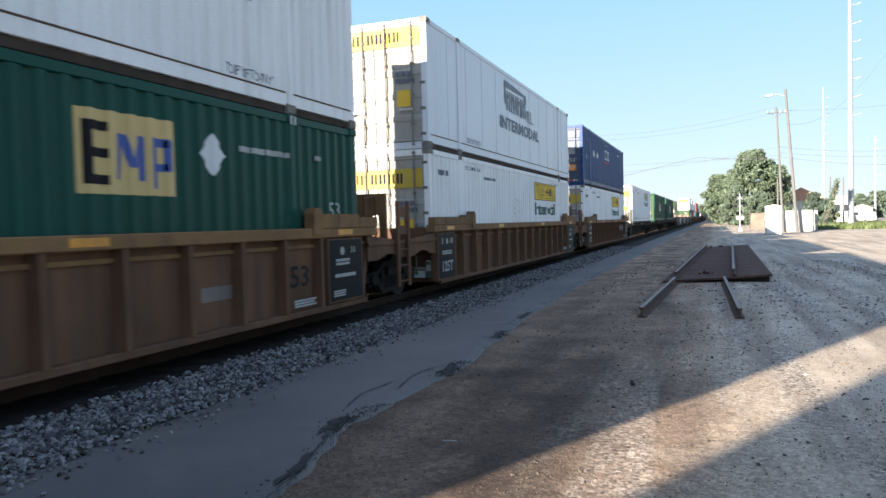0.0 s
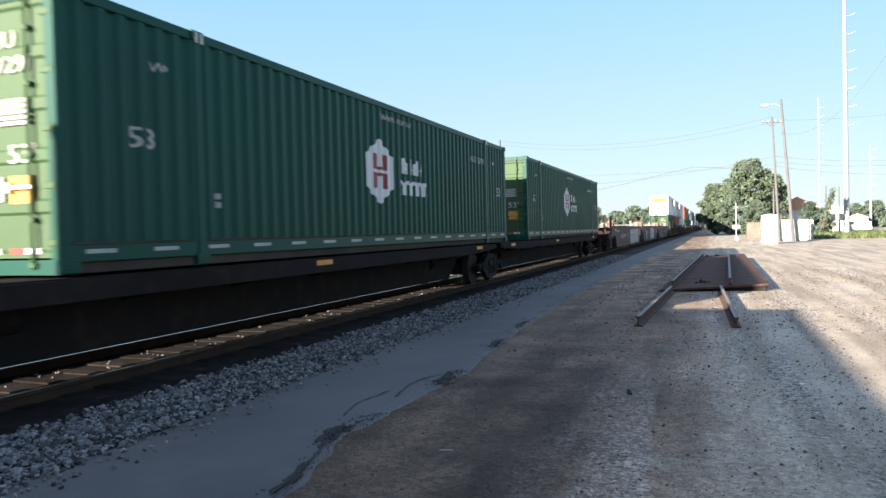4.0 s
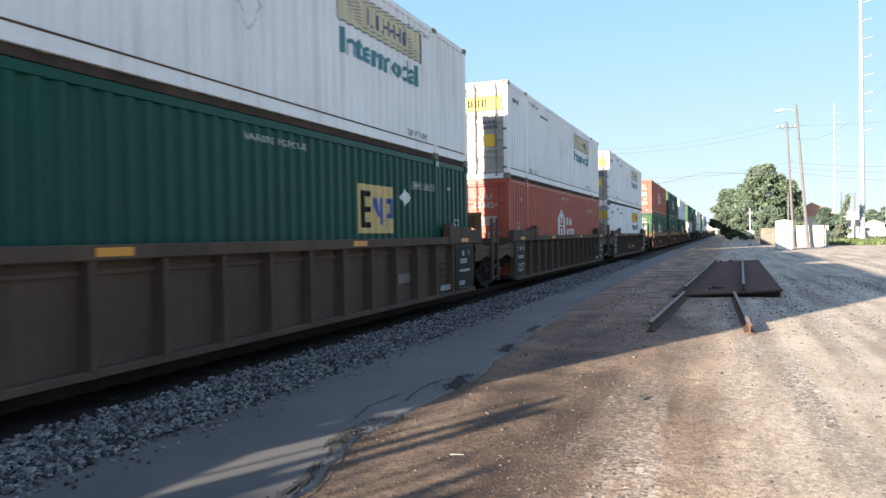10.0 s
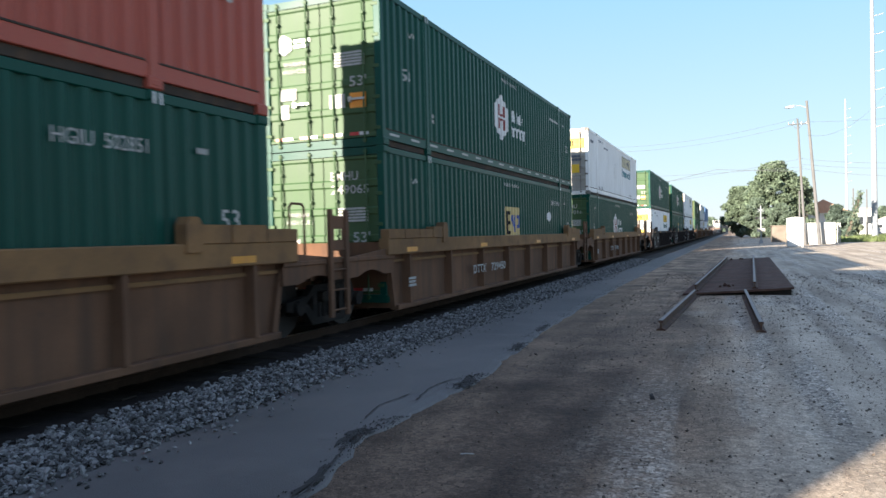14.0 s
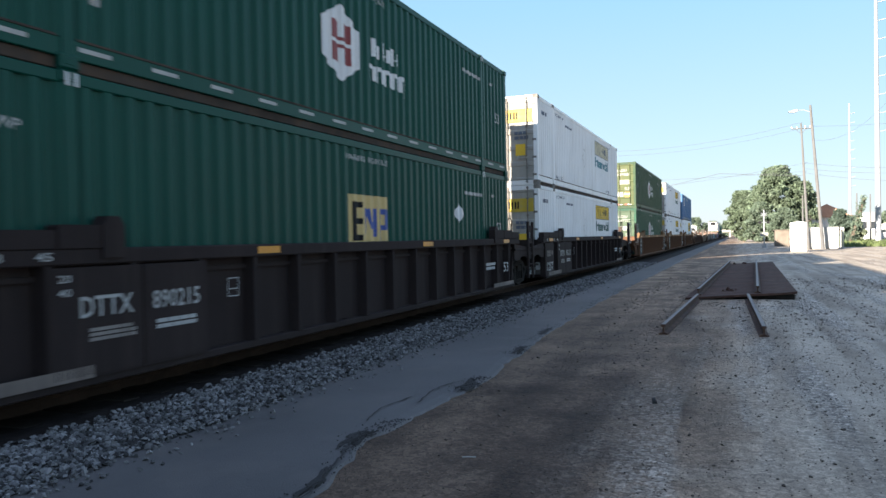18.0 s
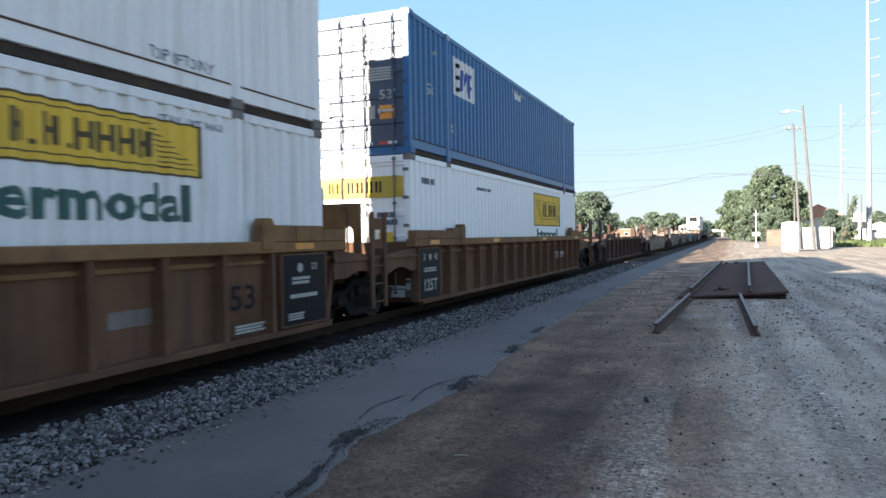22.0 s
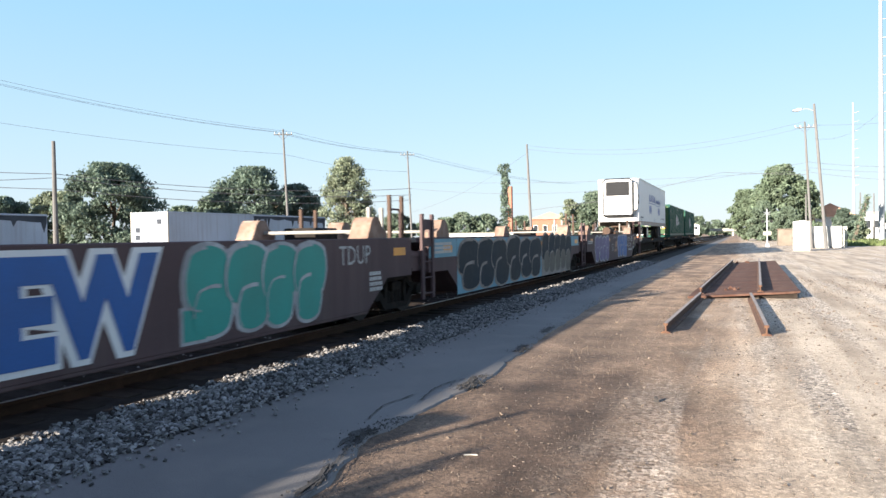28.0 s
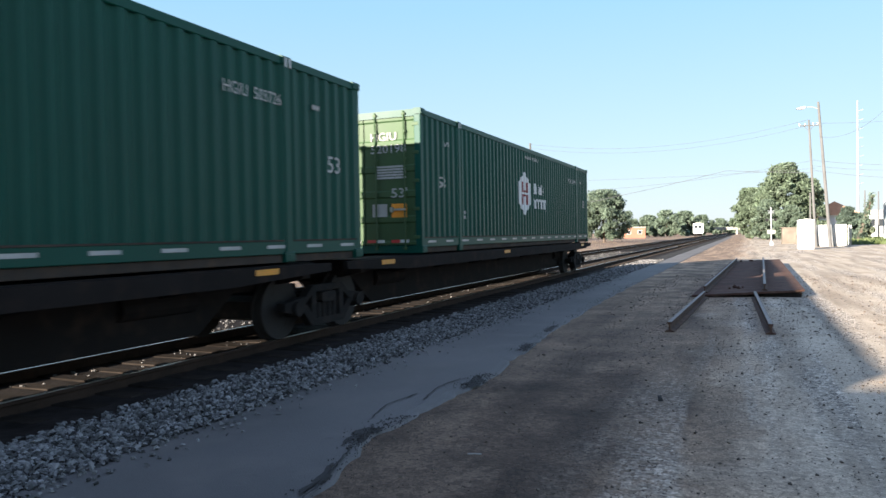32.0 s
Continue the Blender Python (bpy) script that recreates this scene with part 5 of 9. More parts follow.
def bogie(parent, u, y0):
    bm = B()
    box(bm, -1.12, 1.12, -0.20, 0.20, 0.50, 0.66, 0.03)
    box(bm, -0.30, 0.30, -0.28, 0.28, 0.64, 0.76, 0.04)
    if "bolster" not in _mesh:
        _mesh["bolster"] = finish(bm, "bogie", M_BOGIE)
    g = part("bogie", _mesh["bolster"], None, parent, "sooty two-axle bogie")
    g.location = (0, u, 0)
    for sx in (-1, 1):
        part("side_frame", cached(("sf", sx), lambda: frame_side_bm(sx), M_BOGIE, "side_frame"), None, g)
    # solid block in place of brake beams, added to stop light showing through
    def rigging():
        bm = B()
        prism(bm, [(-1.25, 0.34), (-0.9, 0.27), (0.9, 0.27), (1.25, 0.34), (1.2, 0.58), (-1.2, 0.58)], "x", -0.60, 0.60)
        return bm
    part("brake_rigging", cached("rigging", rigging, M_BOGIE, "brake_rigging"), None, g)
    for dy in (-0.89, 0.89):
        w = part("wheelset", wheelset_mesh(), None, g)
        w.location = (0, dy, 0.46)
        SPINNING.append((w, y0 + u + dy, dy))
    return g

HALF = 1.51            # half width of a well car


def car_mark(t, name, key, draw, material, x=HALF, label=""):
    return marking(t, name, ("car",) + (key if isinstance(key, tuple) else (key,)), draw, material, x, False, label)


def side_outline(s0, s1, top, cut, cut_z, low):
    k = cut * 0.58
    return [(s0, top), (s1, top), (s1, cut_z), (s1 - k, cut_z), (s1 - cut, low), (s0 + cut, low), (s0 + k, cut_z), (s0, cut_z)]


def well_side_bm(sx, s0, s1, top, cut, cut_z, low, x_in, x_out):
    bm = B()
    prism(bm, side_outline(s0, s1, top, cut, cut_z, low), "x", *sorted((sx * x_in, sx * x_out)))
    return bm


def ladder_bm(sx, u, z0, z1):
    """Two broad upright posts with rungs and slim grab rails beside them."""
    bm = B()
    x = sx * (HALF + 0.01)
    for dy in (-0.24, 0.24):
        box(bm, x - 0.03, x + 0.03, u + dy - 0.05, u + dy + 0.05, z0, z1, 0.01)
    z = z0 + 0.1
    while z < min(z1, 1.4):
        tube(bm, (x, u - 0.24, z), (x, u + 0.24, z), 0.016, n=6)
        z += 0.31
    # upper plate with an opening
    for a, b, c, d in ((-0.24, 0.24, z1 - 0.30, z1 - 0.10), (-0.24, 0.24, 1.32, 1.48), (-0.24, -0.12, 1.48, z1 - 0.30), (0.12, 0.24, 1.48, z1 - 0.30)):
        box(bm, x - 0.02, x, u + a, u + b, c, d)
    return bm


def grab_bm(u, z1):
    bm = B()
    x = HALF + 0.01
    path_tube(bm, [(x + 0.02, u + 0.05, z1 - 0.06), (x + 0.10, u + 0.10, z1 - 0.05), (x + 0.10, u + 0.10, 1.1), (x + 0.02, u + 0.05, 1.05)], 0.014)
    return bm


def skirt_bm(sx, e, s, d):
    """Side plate that carries on over the bogie, arched above the wheels."""
    bm = B()
    out = [(s + d * 0.3, 1.32), (e + d * 0.1, 1.18), (e + d * 0.1, 0.86), (e + d * 0.35, 0.86)]
    n = 6
    w = abs(s - e)
    for k in range(n + 1):
        f = k / n
        out.append((e + d * (0.45 + (w - 0.55) * f), 0.86 + 0.10 * math.sin(math.pi * f)))
    out.append((s + d * 0.3, 0.86))
    prism(bm, out, "x", *sorted((sx * (HALF - 0.10), sx * (HALF - 0.055))))
    box(bm, *sorted((sx * (HALF - 0.14), sx * (HALF - 0.03))), *sorted((s + d * 0.3, e + d * 0.1)), 1.12, 1.19, 0.01)
    return bm


def rail_post_bm(x, u, z0, z1, w=0.45):
    """A hand rail: two posts joined by a rounded top bar."""
    bm = B()
    path_tube(bm, [(x, u, z0), (x, u, z1 - 0.06), (x, u + 0.06, z1), (x, u + w - 0.06, z1), (x, u + w, z1 - 0.06), (x, u + w, z0)], 0.02)
    return bm


def brake_wheel_bm():
    bm = B()
    n = 16
    pts = [(0, 0.28 * math.cos(2 * math.pi * i / n), 0.28 * math.sin(2 * math.pi * i / n)) for i in range(n + 1)]
    path_tube(bm, pts, 0.016)
    for i in range(0, n, 4):
        tube(bm, (0, 0, 0), pts[i], 0.014, n=5)
    tube(bm, (-0.08, 0, 0), (0.08, 0, 0), 0.05, n=8)
    return bm


def end_deck_bm(u0, u1, z):
    """Narrow deck and centre sill over a bogie, with draft gear."""
    bm = B()
    box(bm, -0.28, 0.28, u0, u1, z - 0.42, z - 0.08, 0.03)
    box(bm, -1.25, 1.25, min(u0, u1) + 0.05, max(u0, u1) - 0.05, z - 0.07, z - 0.02)
    for y in (u0 + 0.12 * (u1 - u0), u0 + 0.55 * (u1 - u0)):
        box(bm, -1.3, 1.3, y - 0.06, y + 0.06, z - 0.3, z - 0.07)
    return bm


def coupler_bm(u, d):
    bm = B()
    box(bm, -0.09, 0.09, *sorted((u, u + d * 0.75)), 0.62, 0.82, 0.03)
    box(bm, -0.18, 0.14, *sorted((u + d * 0.70, u + d * 0.98)), 0.57, 0.90, 0.04)
    return bm


def well_unit(y0, style, paint, s0=-0.3, s1=16.5, bogies=(-1.7,), front_end=False, back_end=False, marks=(), taper=None, top=None, ribs=16, chord_h=0.16):
    """One well of a double-stack car; origin on the rail at the front of its load. front_end / back_end: outer end with coupler and ladder."""
    ribbed = style == "ribbed"
    label = {"ribbed": "weathered well car with ribbed sides and raised end ledges", "smooth": "smooth-sided well car with sloping lower corners"}[style]
    label = {M_TTX.name: "yellow brown ", M_TTXB.name: "dusty brown ", M_RUSTCAR.name: "red brown ", M_DKBROWN.name: "dark brown ", M_MAROON.name: "maroon ", M_GREYCAR.name: "sooty grey "}[paint.name] + label
    t = thing("well_car", label, "freight car", "well cars of the train")
    top = top or (1.48 if ribbed else (1.58 if s1 - s0 > 16 else 1.46))
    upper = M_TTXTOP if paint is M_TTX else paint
    cut, cut_z, low = (0.42, 0.85, 0.2) if ribbed else taper or ((1.5, 1.0, 0.29) if s1 - s0 > 16 else (1.7, 0.80, 0.30))
    key = (style, s0, s1, cut, top, chord_h)
    for sx in (1, -1):
        part("side_wall", cached(("wside", sx) + key, lambda: well_side_bm(sx, s0, s1, top - (0.0 if not ribbed else 0.14), cut, cut_z, low, HALF - 0.205 if ribbed else HALF - 0.14, HALF - 0.17 if ribbed else HALF), paint, "side_wall"), None, t)
        def chord():
            bm = B()
            if ribbed:
                box(bm, *sorted((sx * (HALF - 0.20), sx * HALF)), s0, s1, top - chord_h, top, 0.015)
                box(bm, *sorted((sx * (HALF - 0.185), sx * (HALF - 0.13))), s0 + 0.2, s1 - 0.2, top - chord_h - 0.14, top - chord_h - 0.09)
            else:
                box(bm, *sorted((sx * (HALF - 0.16), sx * (HALF - 0.005))), s0, s1, top - 0.02, top + 0.035, 0.012)
                box(bm, *sorted((sx * (HALF - 0.20), sx * (HALF - 0.005))), s0 + cut, s1 - cut, low - 0.05, low - 0.001, 0.01)
            return bm
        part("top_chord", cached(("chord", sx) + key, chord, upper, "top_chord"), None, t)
        if ribbed:
            def sill():
                bm = B()
                box(bm, *sorted((sx * (HALF - 0.20), sx * (HALF - 0.03))), s0 + cut, s1 - cut, low - 0.04, low + 0.05, 0.01)
                return bm
            part("bottom_sill", cached(("sill", sx) + key, sill, paint, "bottom_sill"), None, t)
            n = ribs
            def rib():
                bm = B()
                prism(bm, [(sx * (HALF - 0.17), -0.055), (sx * (HALF - 0.17), 0.055), (sx * (HALF - 0.012), 0.038), (sx * (HALF - 0.012), -0.038)], "z", low + 0.05, top - 0.16)
                return bm
            for k in range(n):
                u = s0 + 0.95 + k * (s1 - s0 - 1.9) / (n - 1)
                r = part("rib", cached(("rib", sx, top), rib, paint, "rib"), None, t)
                r.location = (0, u, 0)
            for a, b in ((s0, s0 + 2.7), (s1 - 2.15, s1)):
                n_seg = 4 if a == s0 else 3
                for q in range(n_seg):
                    w = (b - a) / n_seg
                    def ledge():
                        bm = B()
                        z1 = top + (0.22 if (q == n_seg - 1) == (a == s0) else 0.17)
                        prism(bm, [(a + q * w + 0.012, top), (a + (q + 1) * w - 0.012, top), (a + (q + 1) * w - 0.012, z1 - 0.02), (a + (q + 1) * w - 0.03, z1), (a + q * w + 0.03, z1), (a + q * w + 0.012, z1 - 0.02)], "x", *sorted((sx * (HALF - 0.16), sx * (HALF + 0.010 + 0.004 * (q % 2)))))
                        return bm
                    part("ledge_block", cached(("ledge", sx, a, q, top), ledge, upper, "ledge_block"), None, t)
                def hook():
                    bm = B()
                    ub = b - 0.05 if a == s0 else a + 0.05
                    prism(bm, [(ub - 0.13, top - 0.1), (ub + 0.13, top - 0.1), (ub + 0.13, top + 0.22), (ub + 0.07, top + 0.31), (ub - 0.07, top + 0.31), (ub - 0.13, top + 0.22)], "x", *sorted((sx * (HALF - 0.14), sx * (HALF + 0.03))))
                    return bm
                part("ledge_hook", cached(("hook", sx, a, b, top), hook, upper, "ledge_hook"), None, t)
        else:
            for a, d in ((s0 + 1.45, -1), (s1 - 1.45, 1)):
                def guide():
                    bm = B()
                    prism(bm, [(a, top + 0.03), (a + d * 0.16, top + 0.33), (a + d * 0.24, top + 0.40), (a + d * 0.42, top + 0.40), (a + d * 0.55, top + 0.22), (a + d * 0.72, top + 0.14), (a + d * 0.72, top + 0.03)], "x", *sorted((sx * (HALF - 0.50), sx * (HALF - 0.13))))
                    return bm
                part("load_guide", cached(("guide", sx, a, top), guide, M_GUIDE, "load_guide"), None, t, "flared rusty guide for the load")
        # amber reflectors along the top chord
        if sx > 0:
            spots = [(s0 + 1.0, 0), (s0 + 5.2, 0), (s0 + (s1 - s0) * 0.62, 0), (s1 - 0.5 if not ribbed else s1 - 1.2, 0)]
            if s1 - s0 > 18:
                spots = [(1.0, 0), (6.4, -0.40), (11.2, -0.40), (15.45, -0.40), (s1 - 1.3, 0)]
            for k, (u, dz) in enumerate(spots):
                zc = top - chord_h + 0.04 if ribbed else top - 0.28 + dz
                car_mark(t, "reflector", ("refl", round(u, 2), ribbed, top, chord_h), lambda bm: flat_rect(bm, u - 0.24, u + 0.24, zc, zc + (0.09 if ribbed else 0.14), side3), M_REFLECT, HALF, "amber reflector strip" if k == 0 else "")
    def floor():
        bm = B()
        k = s0 + cut + 0.2
        while k < s1 - cut:
            box(bm, -HALF + 0.1, HALF - 0.1, k - 0.1, k + 0.1, low - 0.02, low + 0.06)
            k += 1.7
        for x in (-0.7, 0.7):
            box(bm, x - 0.12, x + 0.12, s0 + cut, s1 - cut, low - 0.03, low - 0.021)
        for e, d in ((s0, 1), (s1, -1)):     # sloping bulkheads at both ends of the well
            prism(bm, [(e + d * 0.15, top - 0.06), (e + d * 0.22, top - 0.06), (e + d * (cut + 0.1), low), (e + d * (cut - 0.02), low)], "x", -HALF + 0.1, HALF - 0.1)
        return bm
    part("well_floor", cached(("wfloor",) + key, floor, paint, "well_floor"), None, t)
    gap = 1.5 if ribbed else (0.6 if s1 - s0 > 16 else 0.75)
    fe = s0 - (2.3 if front_end and ribbed else 1.9 if front_end else gap)
    be = s1 + (2.3 if back_end and ribbed else 1.9 if back_end else gap)
    part("end_deck", cached(("deck", s0, fe), lambda: end_deck_bm(s0 + 0.3, fe, 1.18), paint, "end_deck"), None, t)
    part("end_deck", cached(("deck", s1, be), lambda: end_deck_bm(s1 - 0.3, be, 1.18), paint, "end_deck"), None, t)
    for u in bogies:
        bogie(t, u, y0)
    for sx in (1, -1):
        part("end_skirt", cached(("skirt", sx, fe, s0), lambda: skirt_bm(sx, fe, s0, 1), paint, "end_skirt"), None, t)
        part("end_skirt", cached(("skirt", sx, be, s1), lambda: skirt_bm(sx, be, s1, -1), paint, "end_skirt"), None, t)
    for is_end, e, s, d in ((front_end, fe, s0, 1), (back_end, be, s1, -1)):
        if is_end:
            part("coupler", cached(("coup", e, d), lambda: coupler_bm(e + d * 0.1, -d), M_BOGIE, "coupler"), None, t, "sooty knuckle coupler")
            part("hand_rail", cached(("hr", e), lambda: rail_post_bm(1.15, min(e, e + d * 0.5), 1.1, 2.25, 0.4), paint, "hand_rail"), None, t)
            part("hand_rail", cached(("hr2", e), lambda: rail_post_bm(-1.15, min(e, e + d * 0.5), 1.1, 2.25, 0.4), paint, "hand_rail"), None, t)
            lad = part("ladder", cached(("lad", e), lambda: ladder_bm(1, e + d * 0.45, 0.28, 2.2), paint, "ladder"), None, t)
            for dy in (-0.24, 0.24):
                part("grab_rail", cached(("grab", e, dy), lambda: grab_bm(e + d * 0.45 + dy, 2.2), M_GALV, "grab_rail"), None, lad)
            def stand0():
                bm = B()
                box(bm, 0.45, 0.75, e + d * 0.15 - 0.08, e + d * 0.15 + 0.08, 1.12, 2.0, 0.03)
                return bm
            part("brake_stand", cached(("stand0", e, d), stand0, M_TANK, "brake_stand"), None, t)
            def stand():
                bm = B()
                box(bm, -0.95, -0.45, min(e, e + d * 0.5) + 0.05, max(e, e + d * 0.5), 1.15, 1.62, 0.03)
                return bm
            part("valve_box", cached(("stand", e, d), stand, M_TANK, "valve_box"), None, t)
            if d < 0 or not ribbed:
                w = part("brake_wheel", cached("bwheel", brake_wheel_bm, M_GRATE, "brake_wheel"), None, t, "spoked hand brake wheel")
                w.location = (0.86, e + d * 0.15, 1.85)
    if not back_end:      # steps and rails on the platform between two wells
        ub = (s1 + be) / 2
        part("ladder", cached(("lad", ub), lambda: ladder_bm(1, ub + 0.35, 0.3, 1.95), paint, "ladder"), None, t)
        part("hand_rail", cached(("hrb", ub), lambda: rail_post_bm(1.0, ub - 0.2, 1.1, 2.05, 0.4), paint, "hand_rail"), None, t)
        if ribbed:
            def cab():
                bm = B()
                box(bm, -0.9, -0.3, ub - 0.3, ub + 0.2, 1.15, 1.7, 0.03)
                return bm
            part("equipment_box", cached(("cab", ub), cab, M_TANK, "equipment_box"), None, t)
            if not 230 < y0 < 350:
                def shield(x0, x1, w):      # upright plate with a rounded opening at its foot
                    bm = B()
                    c, r = (x0 + x1) / 2, w / 2
                    arch = [(c + r * math.cos(a * math.pi / 8), 1.62 + r * math.sin(a * math.pi / 8)) for a in range(9)]
                    prism(bm, [(x0, 1.15), (x0, 2.13), (c, 2.13)] + arch[4:] + [(c - r, 1.15)], "y", ub + 0.42, ub + 0.50)
                    prism(bm, [(x1, 1.15), (c + r, 1.15)] + arch[:5] + [(c, 2.13), (x1, 2.13)], "y", ub + 0.42, ub + 0.50)
                    return bm
                part("shield_plate", cached(("shield0", ub), lambda: shield(0.0, 0.62, 0.16), M_TTXTOP, "shield_plate"), None, t, "tan plate with a rounded opening")
                part("shield_plate", cached(("shield1", ub), lambda: shield(0.64, 1.12, 0.2), M_TTXTOP, "shield_plate"), None, t, "tan plate with a rounded opening")
                part("hand_rail", cached(("hrc", ub), lambda: rail_post_bm(0.3, ub + 0.3, 1.15, 2.45, 0.25), M_GALV, "hand_rail"), None, t)
    if not ribbed:
        def tank():
            bm = B()
            tube(bm, (0.15, s1 - 2.0, top + 0.22), (0.15, s1 - 0.72, top + 0.22), 0.22, n=16)
            for yy in (s1 - 1.75, s1 - 0.95):
                box(bm, -0.12, 0.42, yy - 0.05, yy + 0.05, top - 0.3, top + 0.06)
            return bm
        def valves():
            bm = B()
            box(bm, -0.9, -0.2, s1 - 0.6, s1 + 0.2, 1.15, top + 0.25, 0.03)
            return bm
        def tie_bar():
            bm = B()
            box(bm, -1.25, 1.25, -0.05, 0.05, top - 0.03, top + 0.03, 0.015)
            return bm
        part("valve_box", cached(("valves", s1, top), valves, M_BOGIE, "valve_box"), None, t, "sooty brake valve box")
        for u in (s0 + 1.05, s1 - 1.05):
            b = part("tie_bar", cached(("tieb", top), tie_bar, M_GRATE, "tie_bar"), None, t, "pale cross bar between the guides")
            b.location = (0, u, 0.16)
        for e, d in ((s0, -1), (s1, 1)):
            def walkway():
                bm = B()
                for q in range(5):
                    yy = e + d * (-0.15 + q * 0.14)
                    box(bm, -1.15, 1.15, yy - 0.04, yy + 0.04, top - 0.02, top + 0.02)
                for x in (-1.1, 0.0, 1.1):
                    box(bm, x - 0.03, x + 0.03, *sorted((e - d * 0.25, e + d * 0.5)), top - 0.06, top - 0.021)
                return bm
            part("walkway", cached(("walkway", e, d, top), walkway, M_GRATE, "walkway"), None, t, "pale grating across the car's end")
            for x in (0.55, 1.0, -1.0):
                def post():
                    bm = B()
                    box(bm, x - 0.035, x + 0.035, *sorted((e + d * 0.10, e + d * 0.17)), 1.12, 2.32 if x > 0.8 else 2.1, 0.008)
                    return bm
                part("rail_post", cached(("post", e, d, x), post, M_TANK if x != 0.55 else M_GRATE, "rail_post"), None, t)
        if back_end:
            part("air_tank", cached(("tank", s0, s1, top), tank, M_TANK, "air_tank"), None, t, "rusty air tank and pipes")
    t["paint"] = paint.name
    for mk in marks:
        mk(t, s0, s1)
    MOVING.append((t, y0, CX, RAIL_Z))
    return t


def m_text(s, u, v, size, material=M_STENCIL, wide=None, bold=0.015):
    def go(t, s0, s1):
        car_mark(t, "lettering", ("txt", s, u, v, size, wide), lambda bm: flat_text(bm, s, u, v, size, side3, bold, wide), material, HALF + 0.004)
    return go


def m_bars(u0, u1, v0, v1, rows, seed=1, material=M_STENCIL):
    def go(t, s0, s1):
        car_mark(t, "lettering_block", ("bars", u0, u1, v0, v1, rows, seed), lambda bm: bars(bm, u0, u1, v0, v1, rows, side3, seed), material, HALF + 0.004)
    return go


def m_ring(u, v, r, material=M_STENCIL):
    def go(t, s0, s1):
        car_mark(t, "stencil_disc", ("ring", u, v, r), lambda bm: flat_poly(bm, [(u + r * math.cos(a * 0.524), v + r * math.sin(a * 0.524)) for a in range(12)], side3), material, HALF + 0.004)
    return go


def m_frame(u0, u1, v0, v1, w=0.025, material=M_STENCIL):
    """A stencilled rectangle, outlined, with a bar across."""
    def go(t, s0, s1):
        def draw(bm):
            for a, b, c, d in ((u0, u1, v0, v0 + w), (u0, u1, v1 - w, v1), (u0, u0 + w, v0 + w, v1 - w), (u1 - w, u1, v0 + w, v1 - w), (u0 + w, u1 - w, v0 + 0.09, v0 + 0.10)):
                flat_rect(bm, a, b, c, d, side3)
        car_mark(t, "stencil_frame", ("frm", u0, u1, v0, v1), draw, material, HALF + 0.004)
    return go


def m_patch(pts, material, label="sprayed patch", name="graffiti_patch"):
    def go(t, s0, s1):
        car_mark(t, name, ("patch", pts[0], pts[1]), lambda bm: flat_poly(bm, pts, side3), material, HALF + (-0.168 if name == "faded_patch" else 0.0015), label)
    return go


# strokes of sprayed wild lettering in a unit square
WILD = [
    [[(0.95, 0.86), (0.5, 1.0), (0.15, 0.72), (0.12, 0.3), (0.45, 0.0), (0.98, 0.14)]],
    [[(0.2, 1.02), (0.24, 0.5), (0.08, 0.0)], [(0.9, 1.0), (0.78, 0.5), (0.86, 0.0)], [(0.12, 0.44), (0.5, 0.62), (0.9, 0.5)]],
    [[(0.98, 0.9), (0.5, 1.0), (0.15, 0.78), (0.5, 0.5), (0.86, 0.24), (0.5, 0.0), (0.0, 0.12)]],
    [[(0.0, 0.94), (0.5, 1.02), (1.05, 0.9)], [(0.6, 0.96), (0.52, 0.5), (0.36, 0.0)]],
    [[(0.98, 1.0), (0.25, 0.93), (0.12, 0.5), (0.2, 0.05), (0.98, 0.06)], [(0.15, 0.5), (0.45, 0.58), (0.8, 0.5)]],
    [[(0.12, 0.0), (0.22, 0.6), (0.2, 1.0), (0.7, 0.98), (0.86, 0.72), (0.35, 0.5), (0.65, 0.25), (1.05, 0.0)]],
    [[(0.5, 1.0), (0.12, 0.7), (0.14, 0.25), (0.5, 0.0), (0.88, 0.3), (0.86, 0.75), (0.45, 1.0)]],
    [[(0.08, 0.0), (0.2, 0.6), (0.15, 1.0)], [(0.12, 0.98), (0.5, 0.45), (0.88, 0.0)], [(0.88, 0.02), (0.82, 0.5), (0.95, 1.02)]],
]


def stroke(bm, pts, w, rnd):
    """A swelling brush stroke through the points."""
    fine = []
    for i in range(len(pts) - 1):
        p0, p1, p2, p3 = (Vector(pts[max(0, i - 1)]), Vector(pts[i]), Vector(pts[i + 1]), Vector(pts[min(len(pts) - 1, i + 2)]))
        for k in range(5):
            f = k / 5
            fine.append(0.5 * (2 * p1 + (p2 - p0) * f + (2 * p0 - 5 * p1 + 4 * p2 - p3) * f * f + (3 * p1 - p0 - 3 * p2 + p3) * f ** 3))
    fine.append(Vector(pts[-1]))
    last, m = None, len(fine)
    sw = rnd.uniform(0, 3)
    for i, p in enumerate(fine):
        d = (fine[min(m - 1, i + 1)] - fine[max(0, i - 1)]).normalized()
        q = Vector((-d.y, d.x)) * w * (0.75 + 0.4 * math.sin(sw + 3.5 * i / m) + (0.35 if i in (0, m - 1) else 0))
        row = (bm.verts.new(side3(*(p - q))), bm.verts.new(side3(*(p + q))))
        if last:
            bm.faces.new((last[0], last[1], row[1], row[0]))
        last = row


